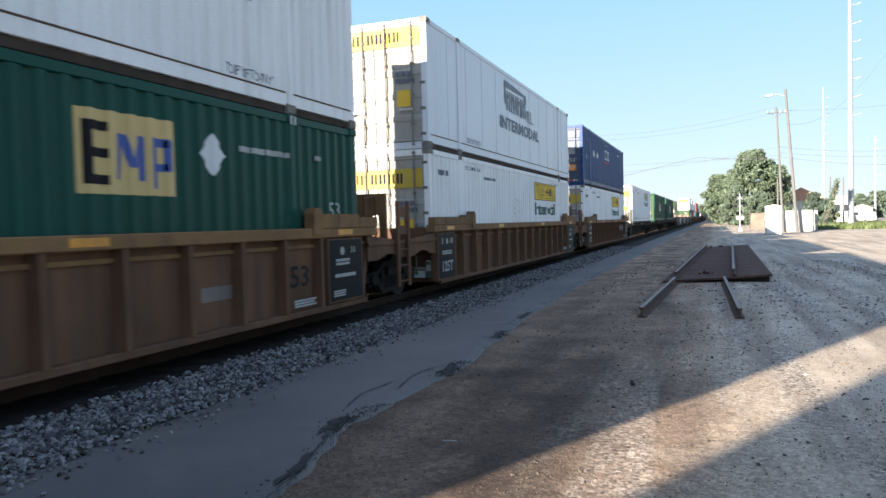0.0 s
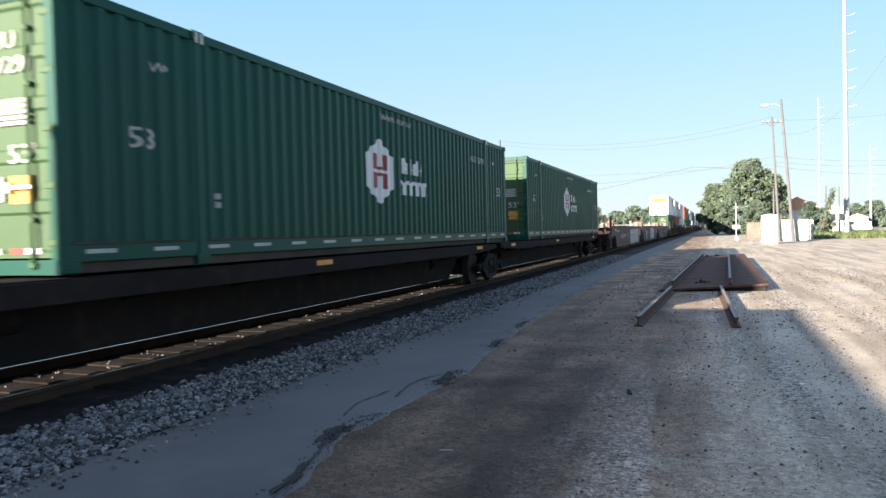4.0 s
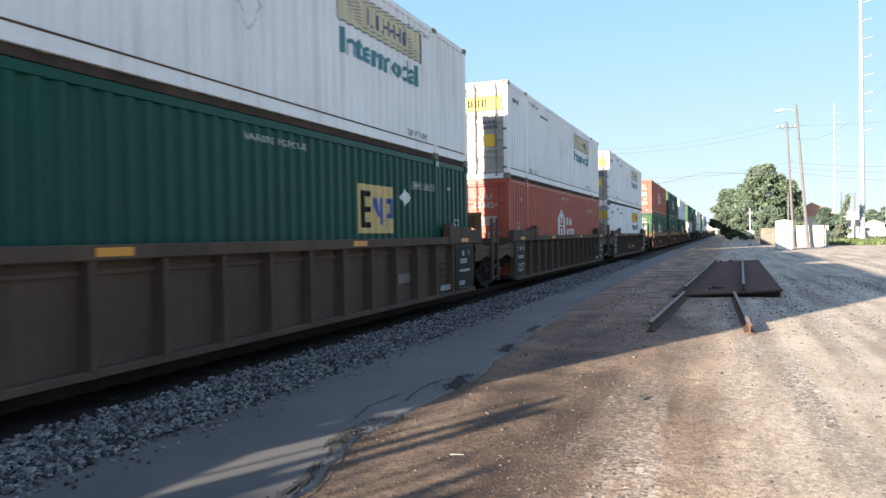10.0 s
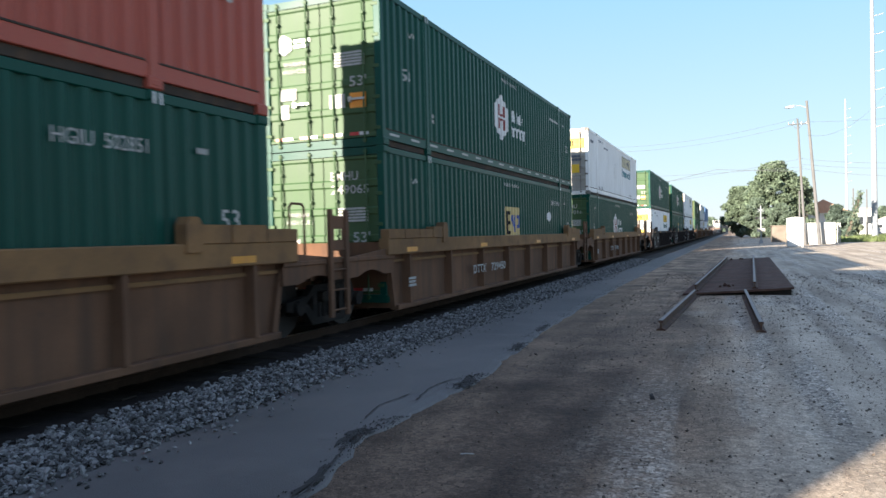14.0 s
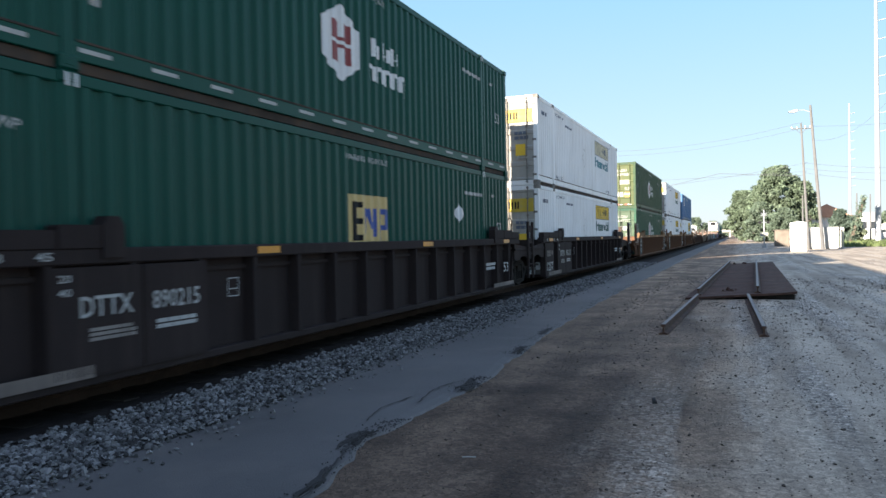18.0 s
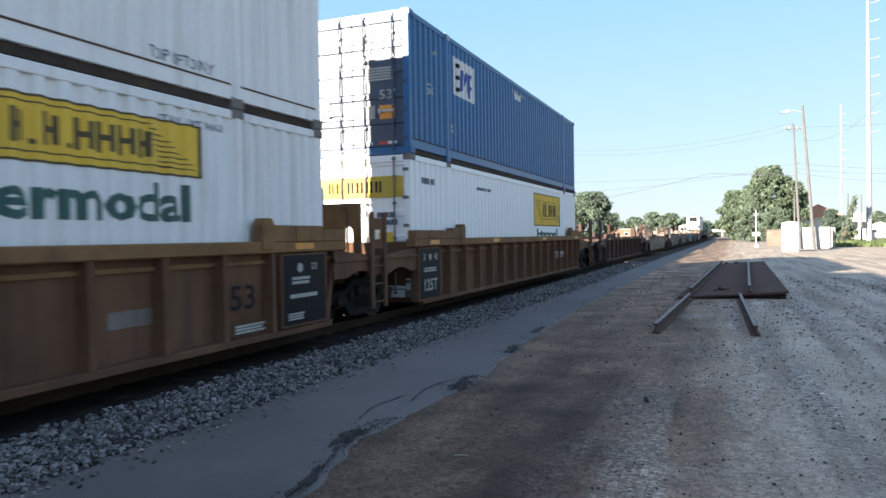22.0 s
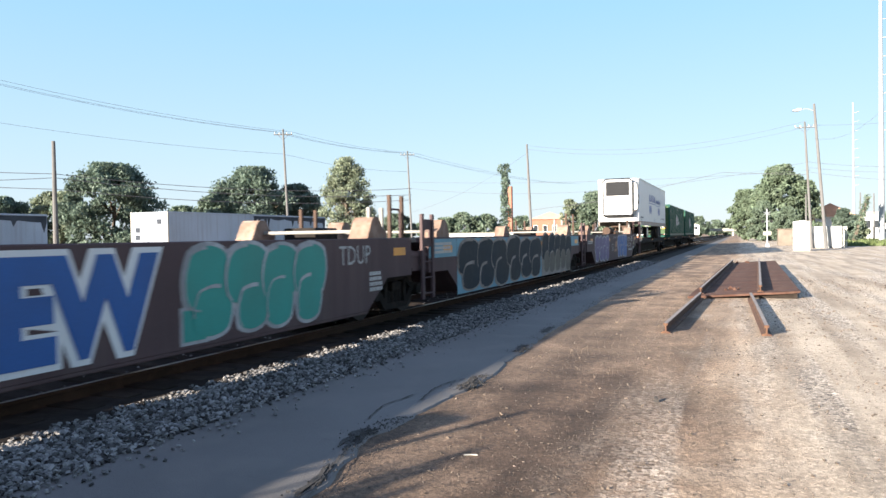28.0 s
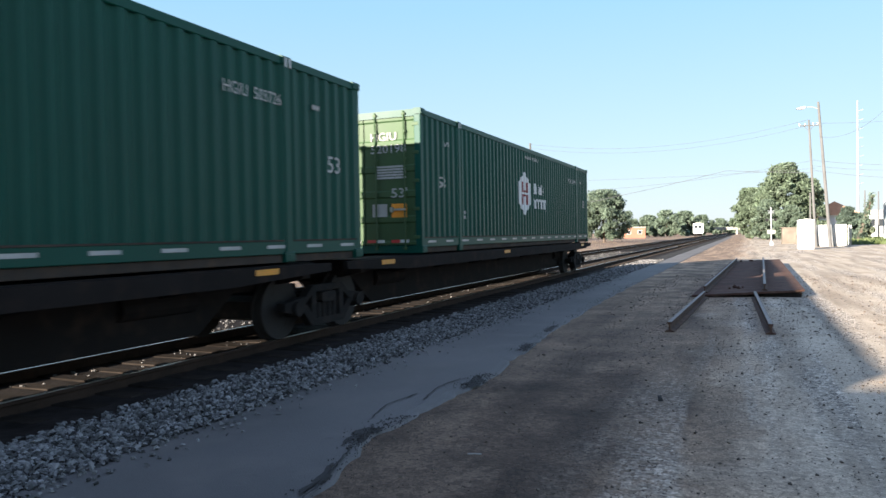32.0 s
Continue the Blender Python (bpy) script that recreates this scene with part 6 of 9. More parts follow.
def m_wild(u0, u1, v0, v1, order, fill, outline, seed, w=0.12):
    """Interlocking sprayed letters of swelling strokes; no real words."""
    def go(t, s0, s1):
        rnd = random.Random(seed)
        step = (u1 - u0) / len(order)
        for k, c in enumerate(order):
            cu = u0 + k * step + rnd.uniform(-0.05, 0.05)
            hh = (v1 - v0) * rnd.uniform(0.88, 1.0)
            lean = rnd.uniform(-0.05, 0.22)
            sets = [[(cu + (a * 0.98 + lean * b) * step, v0 + b * hh) for a, b in st] for st in WILD[c]]
            wide = w * rnd.uniform(0.9, 1.25)
            def draw(bm, grow):
                r2 = random.Random(seed + k)
                for st in sets:
                    stroke(bm, st, wide + grow, r2)
            car_mark(t, "graffiti_outline", ("wlo", u0, seed, k), lambda bm: draw(bm, 0.035), outline, HALF + 0.003 + 0.0005 * k)
            car_mark(t, "graffiti_letter", ("wlf", u0, seed, k), lambda bm: draw(bm, 0.0), fill[k % len(fill)], HALF + 0.0035 + 0.0005 * k)
    return go


def m_panel(u0, u1, v0, v1, material=M_BLACK, label="black stencil panel"):
    def go(t, s0, s1):
        car_mark(t, "stencil_panel", ("pan", u0, u1, v0, v1), lambda bm: flat_rect(bm, u0, u1, v0, v1, side3), material, HALF - 0.002, label)
        if material in (M_BLACK, M_DKBROWN):
            def plate():
                bm = B()
                box(bm, HALF - 0.18, HALF - 0.004, u0 - 0.04, u1 + 0.04, v0 - 0.03, v1 + 0.02)
                return bm
            pm = bpy.data.materials[t["paint"]]
            part("cover_plate", cached(("cover", u0, u1, v0, v1), plate, pm, "cover_plate"), None, t)
    return go


def m_graffiti(u0, u1, v0, v1, fills, seed, outline=M_WPAINT, n=0):
    """Sprayed bubble lettering: bulging blobs with an outline; no real words."""
    def go(t, s0, s1):
        rnd = random.Random(seed)
        k_all = n or max(2, round((u1 - u0) / ((v1 - v0) * 0.62)))
        w = (u1 - u0) / k_all
        shapes = []
        for k in range(k_all):
            cu = u0 + (k + 0.5) * w
            hh = (v1 - v0) * rnd.uniform(0.86, 1.0)
            pts = []
            m = 22
            ph = rnd.uniform(0, 6)
            for i in range(m):
                a = 2 * math.pi * i / m
                sq = 1 / max(abs(math.cos(a)), abs(math.sin(a))) ** 0.72
                r = sq * (1 + 0.09 * math.sin(3 * a + ph) + 0.06 * math.sin(5 * a + 2 * ph))
                pts.append((cu + w * 0.54 * r * math.cos(a) * 0.86 + 0.12 * (math.sin(a)) * w, (v0 + v1) / 2 + hh * 0.46 * r * math.sin(a) * 0.92))
            shapes.append((cu, pts))
        cv = (v0 + v1) / 2
        for k, (cu, pts) in enumerate(shapes):
            grow = [(cu + (p - cu) * 1.13, cv + (q - cv) * 1.08) for p, q in pts]
            o = car_mark(t, "graffiti_outline", ("go", u0, u1, seed, k), lambda bm: flat_poly(bm, grow, side3), outline, HALF + 0.001 + 0.0004 * k)
            f = car_mark(t, "graffiti_letter", ("gf", u0, u1, seed, k), lambda bm: flat_poly(bm, pts, side3), fills[k % len(fills)], HALF + 0.008 + 0.0004 * k)
            a = rnd.uniform(-0.1, 0.1)
            b_ = rnd.uniform(-0.3, 0.3) * w
            def inner(bm):
                flat_poly(bm, [(cu - w * 0.10 + b_ * 0.3, cv + a), (cu + w * 0.02, cv + a - 0.03), (cu + w * 0.10, cv + a + 0.05), (cu + w * 0.07, cv + a + (v1 - v0) * 0.22), (cu - w * 0.04, cv + a + (v1 - v0) * 0.26), (cu - w * 0.09, cv + a + (v1 - v0) * 0.15)], side3)
                flat_poly(bm, [(cu - w * 0.10 + b_, v0 + 0.02), (cu + w * 0.03 + b_, v0 + 0.02), (cu + w * 0.02 + b_ * 0.5, v0 + (v1 - v0) * 0.33)], side3)
                flat_poly(bm, [(cu + w * 0.30, cv + 0.1), (cu + w * 0.34, cv + 0.32), (cu + w * 0.22, cv + 0.40), (cu + w * 0.28, cv + 0.3)], side3)
            car_mark(t, "graffiti_gap", ("gi", u0, u1, seed, k), inner, outline, HALF + 0.016)
    return go


def m_throwup(u0, u1, v0, v1, n, fills, outline, seed, grow=0.05, line=0.022, lean=0.10):
    """Swollen sprayed letters that run into one another: an upper and a lower row of bulges, an outline round them and thin inner lines; no real words."""
    def go(t, s0, s1):
        rnd = random.Random(seed)
        w, hh = (u1 - u0) / n, v1 - v0
        blobs = []
        for k in range(n):
            cu = u0 + (k + 0.5) * w
            blobs.append((cu + rnd.uniform(-0.06, 0.06) * w, v0 + hh * rnd.uniform(0.62, 0.67), w * rnd.uniform(0.52, 0.62), hh * rnd.uniform(0.30, 0.34), fills[0]))
            blobs.append((cu + rnd.uniform(-0.02, 0.22) * w * (k < n - 1), v0 + hh * rnd.uniform(0.26, 0.32), w * rnd.uniform(0.42, 0.52), hh * rnd.uniform(0.24, 0.29), fills[-1]))
        def ring(b, g, a0=0.0, a1=2 * math.pi, m=26):
            cu, cv, ru, rv, _ = b
            out = []
            for i in range(m):
                a = a0 + (a1 - a0) * i / (m if a1 - a0 > 6.2 else m - 1)
                q = 1 / max(abs(math.cos(a)), abs(math.sin(a))) ** 0.35
                out.append((cu + (ru + g) * q * math.cos(a) + lean * (rv + g) * math.sin(a), cv + (rv + g) * q * math.sin(a)))
            return out
        for k, b in enumerate(blobs):
            key = ("thr", u0, u1, seed, k)
            car_mark(t, "graffiti_outline", key + ("o",), lambda bm: flat_poly(bm, ring(b, grow), side3), outline, HALF + 0.001 + 0.0003 * k)
            car_mark(t, "graffiti_letter", key + ("f",), lambda bm: flat_poly(bm, ring(b, 0.0), side3), b[4], HALF + 0.007 + 0.0003 * k)
            a0 = rnd.uniform(1.2, 1.9)
            car_mark(t, "graffiti_line", key + ("l",), lambda bm: stroke(bm, ring(b, -0.01, a0, a0 + rnd.uniform(1.8, 2.8), 9), line, random.Random(seed + k)), outline, HALF + 0.014 + 0.0003 * k)
    return go


def m_block_word(word, u0, u1, v0, v1, fill, outline):
    def go(t, s0, s1):
        car_mark(t, "graffiti_outline", ("wo", word, u0), lambda bm: flat_text(bm, word, u0 - 0.07, v0 - 0.06, v1 - v0 + 0.12, side3, 0.13, u1 - u0 + 0.14), outline, HALF + 0.003, "sprayed pale outline of graffiti")
        car_mark(t, "graffiti_fill", ("wf", word, u0), lambda bm: flat_text(bm, word, u0, v0, v1 - v0, side3, 0.06, u1 - u0), fill, HALF + 0.010, "sprayed block lettering")
    return go


def m_scrawl(u0, u1, v0, v1, seed, material=M_STENCIL, n=5, width=0.02):
    """A thin sprayed tag of looping strokes."""
    def go(t, s0, s1):
        rnd = random.Random(seed)
        def draw(bm):
            for k in range(n):
                cu = u0 + (k + 0.5) * (u1 - u0) / n
                hw, hv = (u1 - u0) / n * 0.5, (v1 - v0) / 2
                p = [(cu + hw * rnd.uniform(-1, 1), (v0 + v1) / 2 + hv * rnd.uniform(-1, 1)) for _ in range(4)]
                p = [(cu - hw * 0.7, v0)] + p + [(cu + hw * 0.7, v0 + hv * rnd.uniform(0, 1))]
                for a, b in zip(p, p[1:]):
                    d = Vector((b[0] - a[0], b[1] - a[1]))
                    if d.length < 0.02:
                        continue
                    q = Vector((-d.y, d.x)).normalized() * width
                    flat_poly(bm, [(a[0] - q.x, a[1] - q.y), (b[0] - q.x, b[1] - q.y), (b[0] + q.x, b[1] + q.y), (a[0] + q.x, a[1] + q.y)], side3)
        car_mark(t, "graffiti_tag", ("scr", u0, u1, seed), draw, material, HALF + 0.006, "thin sprayed tag")
    return go


def load(y0, kind, level, code=""):
    """A container on the train: level 0 in a well, 1 stacked on it, 2 on a spine car."""
    z = (0.45, 3.35, 1.32)[level]
    key = (kind, level == 0)
    if key not in PROTO:
        PROTO[key] = t = container_53(kind, level == 0)
        t.location = (CX, y0, z)
    else:
        t = copy_thing(PROTO[key], pose(CX, y0, z))
        for c in list(t.children):
            if "own" in c:
                bpy.data.objects.remove(c)
    before = set(t.children)
    if kind in ("green", "green_old", "olive", "orange", "logo_green", "logo_mid", "logo_far"):
        if code:
            mark_text(t, code.replace("HGIU", "HGIU "), 12.78, 2.18, 0.16, M_STENCIL, False, 1.20, 0.004)
        else:
            mark_bars(t, 12.85, 14.05, 2.22, 2.33, 1, M_STENCIL, True, 12)
        mark_text(t, "53", 15.15, 1.34, 0.26, M_STENCIL, False, 0.36, 0.006)
        mark_bars(t, 14.75, 14.98, 2.24, 2.34, 1, M_STENCIL, False, 4)
    if code:
        owner, number = code.split()
        bm = B()
        flat_text(bm, owner, 0.17, 2.28, 0.17, end3, 0.01, 0.58)
        flat_text(bm, number, 0.17, 2.03, 0.17, end3, 0.01, 0.80)
        for f in bm.faces:
            f.normal_update()
            if f.normal.y > 0:
                f.normal_flip()
        part("door_code", bm, M_STENCIL, t)
    for c in t.children:
        if c not in before:
            c["own"] = 1
    MOVING.append((t, y0, CX, z))
    return t


PROTO = {}


def spine_unit(y0, s0, s1, bogies, front_end=False, back_end=False):
    """One platform of an articulated spine car: a deep centre beam with outriggers and edge rails; origin over its front bogie."""
    t = thing("spine_car", "dark rusty spine car platform with a deep centre beam", "freight car", "spine cars of the train")
    bm = B()
    prism(bm, [(s0 + 0.9, 1.10), (s1 - 0.9, 1.10), (s1 - 0.9, 0.75), (s1 - 1.6, 0.75), (s1 - 2.3, 0.26), (s0 + 2.3, 0.26), (s0 + 1.6, 0.75), (s0 + 0.9, 0.75)], "x", -0.62, 0.62)
    box(bm, -0.28, 0.28, s0, s1, 0.80, 1.08, 0.02)
    part("centre_beam", bm, M_SPINE, t)
    for sx in (-1, 1):
        bm = B()
        prism(bm, [(s0 + 0.2, 1.12), (s1 - 0.2, 1.12), (s1 - 0.2, 1.00), (s1 - 2.5, 0.90), (s0 + 2.5, 0.90), (s0 + 0.2, 1.00)], "x", *sorted((sx * 1.27, sx * 1.36)))
        part("edge_rail", bm, M_SPINE, t)
    for k in range(9):
        u = s0 + 0.8 + k * (s1 - s0 - 1.6) / 8
        def arm():
            bm = B()
            prism(bm, [(0.3, 0.72), (1.3, 0.92), (1.3, 1.10), (0.3, 1.10)], "y", -0.09, 0.09)
            return bm
        for turn in (0, math.pi):
            a = part("outrigger", cached("outr", arm, M_SPINE, "outrigger"), None, t)
            a.location, a.rotation_euler = (0, u, 0), (0, 0, turn)
    for sx in (-1, 1):
        bm = B()
        box(bm, *sorted((sx * 0.45, sx * 1.26)), s0 + 0.5, s1 - 0.5, 1.105, 1.135)
        part("deck_plate", bm, M_SPINE, t)
    for k, u in enumerate((s0 + 1.6, s0 + 8.5, s1 - 1.8)):
        car_mark(t, "reflector", ("srefl", round(u, 2)), lambda bm: flat_rect(bm, u - 0.25, u + 0.25, 1.02, 1.10, side3), M_REFLECT, 1.36, "amber reflector strip")
    for u in (s0 + 3.0, s1 - 3.0):
        bm = B()
        tube(bm, (0.55, u - 0.6, 0.72), (0.55, u + 0.6, 0.72), 0.17, n=12)
        part("air_tank", bm, M_SPINE, t)
    for u in bogies:
        bogie(t, u, y0)
    for is_end, e, d in ((front_end, s0, 1), (back_end, s1, -1)):
        if is_end:
            part("coupler", coupler_bm(e + d * 0.1, -d), M_BOGIE, t)
            part("hand_rail", rail_post_bm(1.2, e + (0.1 if d > 0 else -0.5), 1.0, 2.0, 0.4), M_SPINE, t)
            w = part("brake_wheel", cached("bwheel", brake_wheel_bm, M_SPINE, "brake_wheel"), None, t, "spoked hand brake wheel")
            w.location = (1.0, e + d * 0.4, 1.6)
            bm = B()
            box(bm, 0.75, 0.95, e + d * 0.4 - 0.06, e + d * 0.4 + 0.06, 1.1, 1.75, 0.02)
            part("brake_stand", bm, M_SPINE, t)
    MOVING.append((t, y0, CX, RAIL_Z))
    return t


M_TRAILER = mat("dusty white trailer skin", (0.56, 0.575, 0.585), 0.45, vary=0.08, scale=1.2, bump=0.03, dirt=(0.40, 0.37, 0.34), dirt_amount=0.2, streak=True)
M_TRAILRAIL = mat("scuffed brown grey side rail", (0.30, 0.265, 0.235), 0.7, vary=0.25, scale=4, bump=0.1, dirt=(0.16, 0.12, 0.09), dirt_amount=0.4)
M_CREAM = mat("cream plastic cowl", (0.50, 0.48, 0.42), 0.5, vary=0.1, scale=3, bump=0.02)


def trailer_unit(y0):
    """White refrigerated road trailer riding on the spine car; origin on the rail under its nose."""
    t = thing("semi_trailer", "white refrigerated semi-trailer riding on a spine car", "trailer")
    z0, z1, h = 2.03, 4.98, 1.30
    bm = B()
    nose = [(-h + 0.28 - 0.28 * math.cos(a * math.pi / 10), 0.30 - 0.28 * math.sin(a * math.pi / 10)) for a in range(6)]
    prism(bm, nose + [(-x_, y_) for x_, y_ in nose[::-1]] + [(h, 16.2), (-h, 16.2)], "z", z0 + 0.26, z1)
    part("box_body", bm, M_TRAILER, t)
    for sx in (-1, 1):
        bm = B()
        box(bm, *sorted((sx * (h - 0.06), sx * (h + 0.012))), 0.28, 16.22, z0, z0 + 0.28, 0.012)
        part("side_rail", bm, M_TRAILRAIL, t, "scuffed lower side rail")
        bm = B()
        box(bm, *sorted((sx * (h - 0.05), sx * (h + 0.010))), 0.30, 16.22, z1 - 0.10, z1 + 0.02, 0.012)
        part("top_rail", bm, M_GALV, t)
        for k in range(24):
            bm = B()
            u = 0.5 + k * 15.4 / 23
            box(bm, *sorted((sx * h, sx * (h + 0.005))), u - 0.012, u + 0.012, z0 + 0.29, z1 - 0.11)
            part("panel_seam", bm, M_TRAILER, t)
    # refrigeration unit on the nose
    bm = B()
    prism(bm, [(-0.84, 2.72), (0.86, 2.72), (0.92, 2.82), (0.92, 4.72), (0.80, 4.90), (-0.74, 4.90), (-0.86, 4.72)], "y", -0.38, 0.02)
    unit = part("cooling_unit", bm, M_WPAINT, t, "white cooling unit with dark grille")
    bm = B()
    box(bm, -0.70, 0.74, -0.395, -0.38, 3.9, 4.78)
    part("grille_back", bm, M_BLACK, unit)
    for k in range(9):
        bm = B()
        z = 3.94 + k * 0.092
        prism(bm, [(-0.42, z), (-0.40, z), (-0.397, z + 0.035), (-0.417, z + 0.035)], "x", -0.68, 0.72)
        part("grille_slat", bm, M_GRILLE, unit)
    bm = B()
    box(bm, -0.88, 0.94, -0.42, 0.0, 2.62, 2.72, 0.02)
    part("unit_base", bm, M_BLACK, unit)
    bm = B()
    prism(bm, [(0.95, 2.9), (1.20, 3.05), (1.24, 3.9), (1.20, 4.55), (1.05, 4.72), (0.95, 4.72)], "y", -0.26, -0.0)
    part("air_duct", bm, M_CREAM, unit, "cream moulded air duct")
    for a, b, c, d in ((-0.92, -0.84, 2.72, 4.86), (0.90, 0.955, 2.72, 4.86)):
        bm = B()
        box(bm, a, b, -0.42, -0.36, c, d, 0.015)
        part("unit_trim", bm, M_GRILLE, unit, "dark edge trim of the cooling unit")
    bm = B()
    path_tube(bm, [(-0.90, -0.40, 4.80), (-0.70, -0.41, 4.95), (0.75, -0.41, 4.95), (0.93, -0.40, 4.80)], 0.045, 8)
    part("unit_trim", bm, M_GRILLE, unit)
    for z in (3.35, 3.75):
        bm = B()
        box(bm, 1.05, 1.27, -0.10, -0.02, z, z + 0.22)
        part("control_panel", bm, M_BLACK, unit)
    # undercarriage
    bm = B()
    box(bm, -0.55, -0.40, 10.6, 15.0, z0 - 0.32, z0)
    box(bm, 0.40, 0.55, 10.6, 15.0, z0 - 0.32, z0)
    for y in (6.5 + 5.3, 13.0):
        box(bm, -1.1, 1.1, y - 0.08, y + 0.08, 1.50, 1.66, 0.02)
    part("axle_frame", bm, M_BOGIE, t)
    for y in (6.5 + 5.3, 13.0):
        for sx in (-1, 1):
            for xo in (0.78, 1.10):
                bm = B()
                tube(bm, (sx * (xo - 0.13), y, 1.58), (sx * (xo + 0.10), y, 1.58), 0.50, 0.49, 22)
                w = part("wheel", bm, M_RUBBER, t, "black road tyre with pale rim")
                bm = B()
                tube(bm, (sx * (xo + 0.101), y, 1.58), (sx * (xo + 0.11), y, 1.58), 0.24, 0.10, 16)
                part("rim", bm, M_BOGIE, w)
    for sx in (-1, 1):
        bm = B()
        box(bm, sx * 0.75 - 0.07, sx * 0.75 + 0.07, 3.2, 3.35, 1.45, z0, 0.01)
        path_tube(bm, [(sx * 0.75, 3.3, 1.6), (sx * 0.3, 3.9, z0)], 0.03)
        part("landing_leg", bm, M_BOGIE, t)
    bm = B()
    tube(bm, (1.0, 4.5, 1.58), (1.22, 4.5, 1.58), 0.36, n=20)
    box(bm, 0.2, 1.0, 3.5, 5.2, 1.45, 1.98, 0.05)
    part("fuel_tank", bm, M_BOGIE, t, "fuel tank slung under the floor")
    bm = B()
    tube(bm, (1.221, 4.5, 1.58), (1.24, 4.5, 1.58), 0.33, n=20)
    part("tank_cap", bm, M_GALV, t)
    bm = B()
    box(bm, -1.15, 1.15, 16.05, 16.15, 1.35, 1.45, 0.015)
    for x in (-0.6, 0.6):
        box(bm, x - 0.04, x + 0.04, 16.06, 16.14, 1.45, z0)
    part("bumper", bm, M_GALV, t)
    # hitch stand that holds the nose
    bm = B()
    for sx in (-1, 1):
        for pts, r in (([(sx * 0.55, 1.3, 0.98), (sx * 0.25, 1.0, z0 - 0.06)], 0.06), ([(sx * 0.55, 0.3, 0.98), (sx * 0.25, 0.9, z0 - 0.06)], 0.05), ([(sx * 0.5, 2.9, 1.0), (sx * 0.2, 1.2, z0 - 0.1)], 0.06)):
            leg = B()
            path_tube(leg, pts, r)
            part("hitch_strut", leg, M_TANK, t)
    box(bm, -0.55, 0.55, 0.5, 1.4, z0 - 0.1, z0 - 0.005, 0.02)
    part("hitch_stand", bm, M_TANK, t, "rusty folding hitch stand")
    # markings
    def big(bm):
        u = 4.96
        for k in range(8):
            w = 0.46
            flat_poly(bm, [(u, 3.72), (u + 0.17, 3.72), (u + 0.38, 4.22), (u + 0.20, 4.22)], side3)
            if k % 3 != 1:
                flat_poly(bm, [(u + 0.26, 3.72), (u + 0.42, 3.72), (u + 0.46, 4.12), (u + 0.33, 4.12)], side3)
            else:
                flat_poly(bm, [(u + 0.18, 3.72), (u + 0.44, 3.72), (u + 0.47, 3.82), (u + 0.22, 3.82)], side3)
            u += w + 0.04
        flat_rect(bm, 4.96, 9.0, 3.58, 3.63, side3)
        u = 9.15
        for k in range(11):
            flat_rect(bm, u, u + 0.08, 3.68, 3.98, side3)
            flat_rect(bm, u + 0.13, u + 0.20, 3.68, 3.92, side3)
            u += 0.28
        flat_rect(bm, 9.1, 12.2, 3.53, 3.57, side3)
        for cu in (5.45, 6.15, 10.8, 11.5):
            r = 0.31
            flat_poly(bm, [(cu + r * math.cos(a * 0.393), 3.15 + r * math.sin(a * 0.393)) for a in range(16)], side3)
        flat_text(bm, "53'", 8.1, 2.38, 0.22, side3, 0.01, 0.45)
    marking(t, "name_block", "alli", big, M_INKBLUE, h + 0.003, False, "blue name drawn as blocks with round dots")
    def small(bm):
        for k in range(14):
            flat_rect(bm, 12.6 + k * 0.17, 12.71 + k * 0.17, 2.56, 2.66 + 0.05 * (k % 3 == 1), side3)
        bars(bm, 0.5, 1.95, 2.48, 2.62, 1, side3, 6)
        bars(bm, 0.55, 1.3, 2.36, 2.42, 1, side3, 7)
    marking(t, "lettering_block", "allismall", small, M_INKGREY, h + 0.003, False, "small grey writing as bars")
    def tape(bm):
        for k in range(9):
            flat_rect(bm, 0.4 + k * 1.8, 0.9 + k * 1.8, z0 + 0.18, z0 + 0.24, side3)
    marking(t, "red_tape", "trtape", tape, M_INKRED, h + 0.014, False, "red reflective tape")
    MOVING.append((t, y0, CX, RAIL_Z))
    return t


M_G_TEAL = mat("sprayed teal paint", (0.02, 0.24, 0.20), 0.6, vary=0.15, scale=4, bump=0)
M_G_BLUE = mat("sprayed blue paint", (0.014, 0.085, 0.28), 0.6, vary=0.15, scale=4, bump=0)
M_G_PURPLE = mat("sprayed dusty purple paint", (0.15, 0.12, 0.22), 0.7, vary=0.2, scale=4, bump=0, dirt=(0.10, 0.08, 0.11), dirt_amount=0.3)
M_G_SKY = mat("sprayed sky blue paint", (0.10, 0.25, 0.32), 0.6, vary=0.2, scale=4, bump=0)
M_G_PALE = mat("sprayed grey white paint", (0.36, 0.37, 0.38), 0.7, vary=0.3, scale=5, bump=0, dirt=(0.15, 0.13, 0.12), dirt_amount=0.35)
M_GRILLE = mat("dark grey grille plastic", (0.016, 0.019, 0.024), 0.6, vary=0.2, scale=5, bump=0, spec=0.2)
M_G_STREAK = mat("streaky sprayed silver paint", (0.34, 0.36, 0.40), 0.6, vary=0.3, scale=6, bump=0, dirt=(0.12, 0.12, 0.13), dirt_amount=0.35)
M_G_WARM = mat("sprayed warm grey paint", (0.19, 0.155, 0.135), 0.7, vary=0.35, scale=5, bump=0, dirt=(0.08, 0.06, 0.05), dirt_amount=0.4, streak=True)
M_G_WARM2 = mat("sprayed pale grey paint", (0.25, 0.225, 0.205), 0.7, vary=0.35, scale=5, bump=0, dirt=(0.10, 0.08, 0.07), dirt_amount=0.4, streak=True)
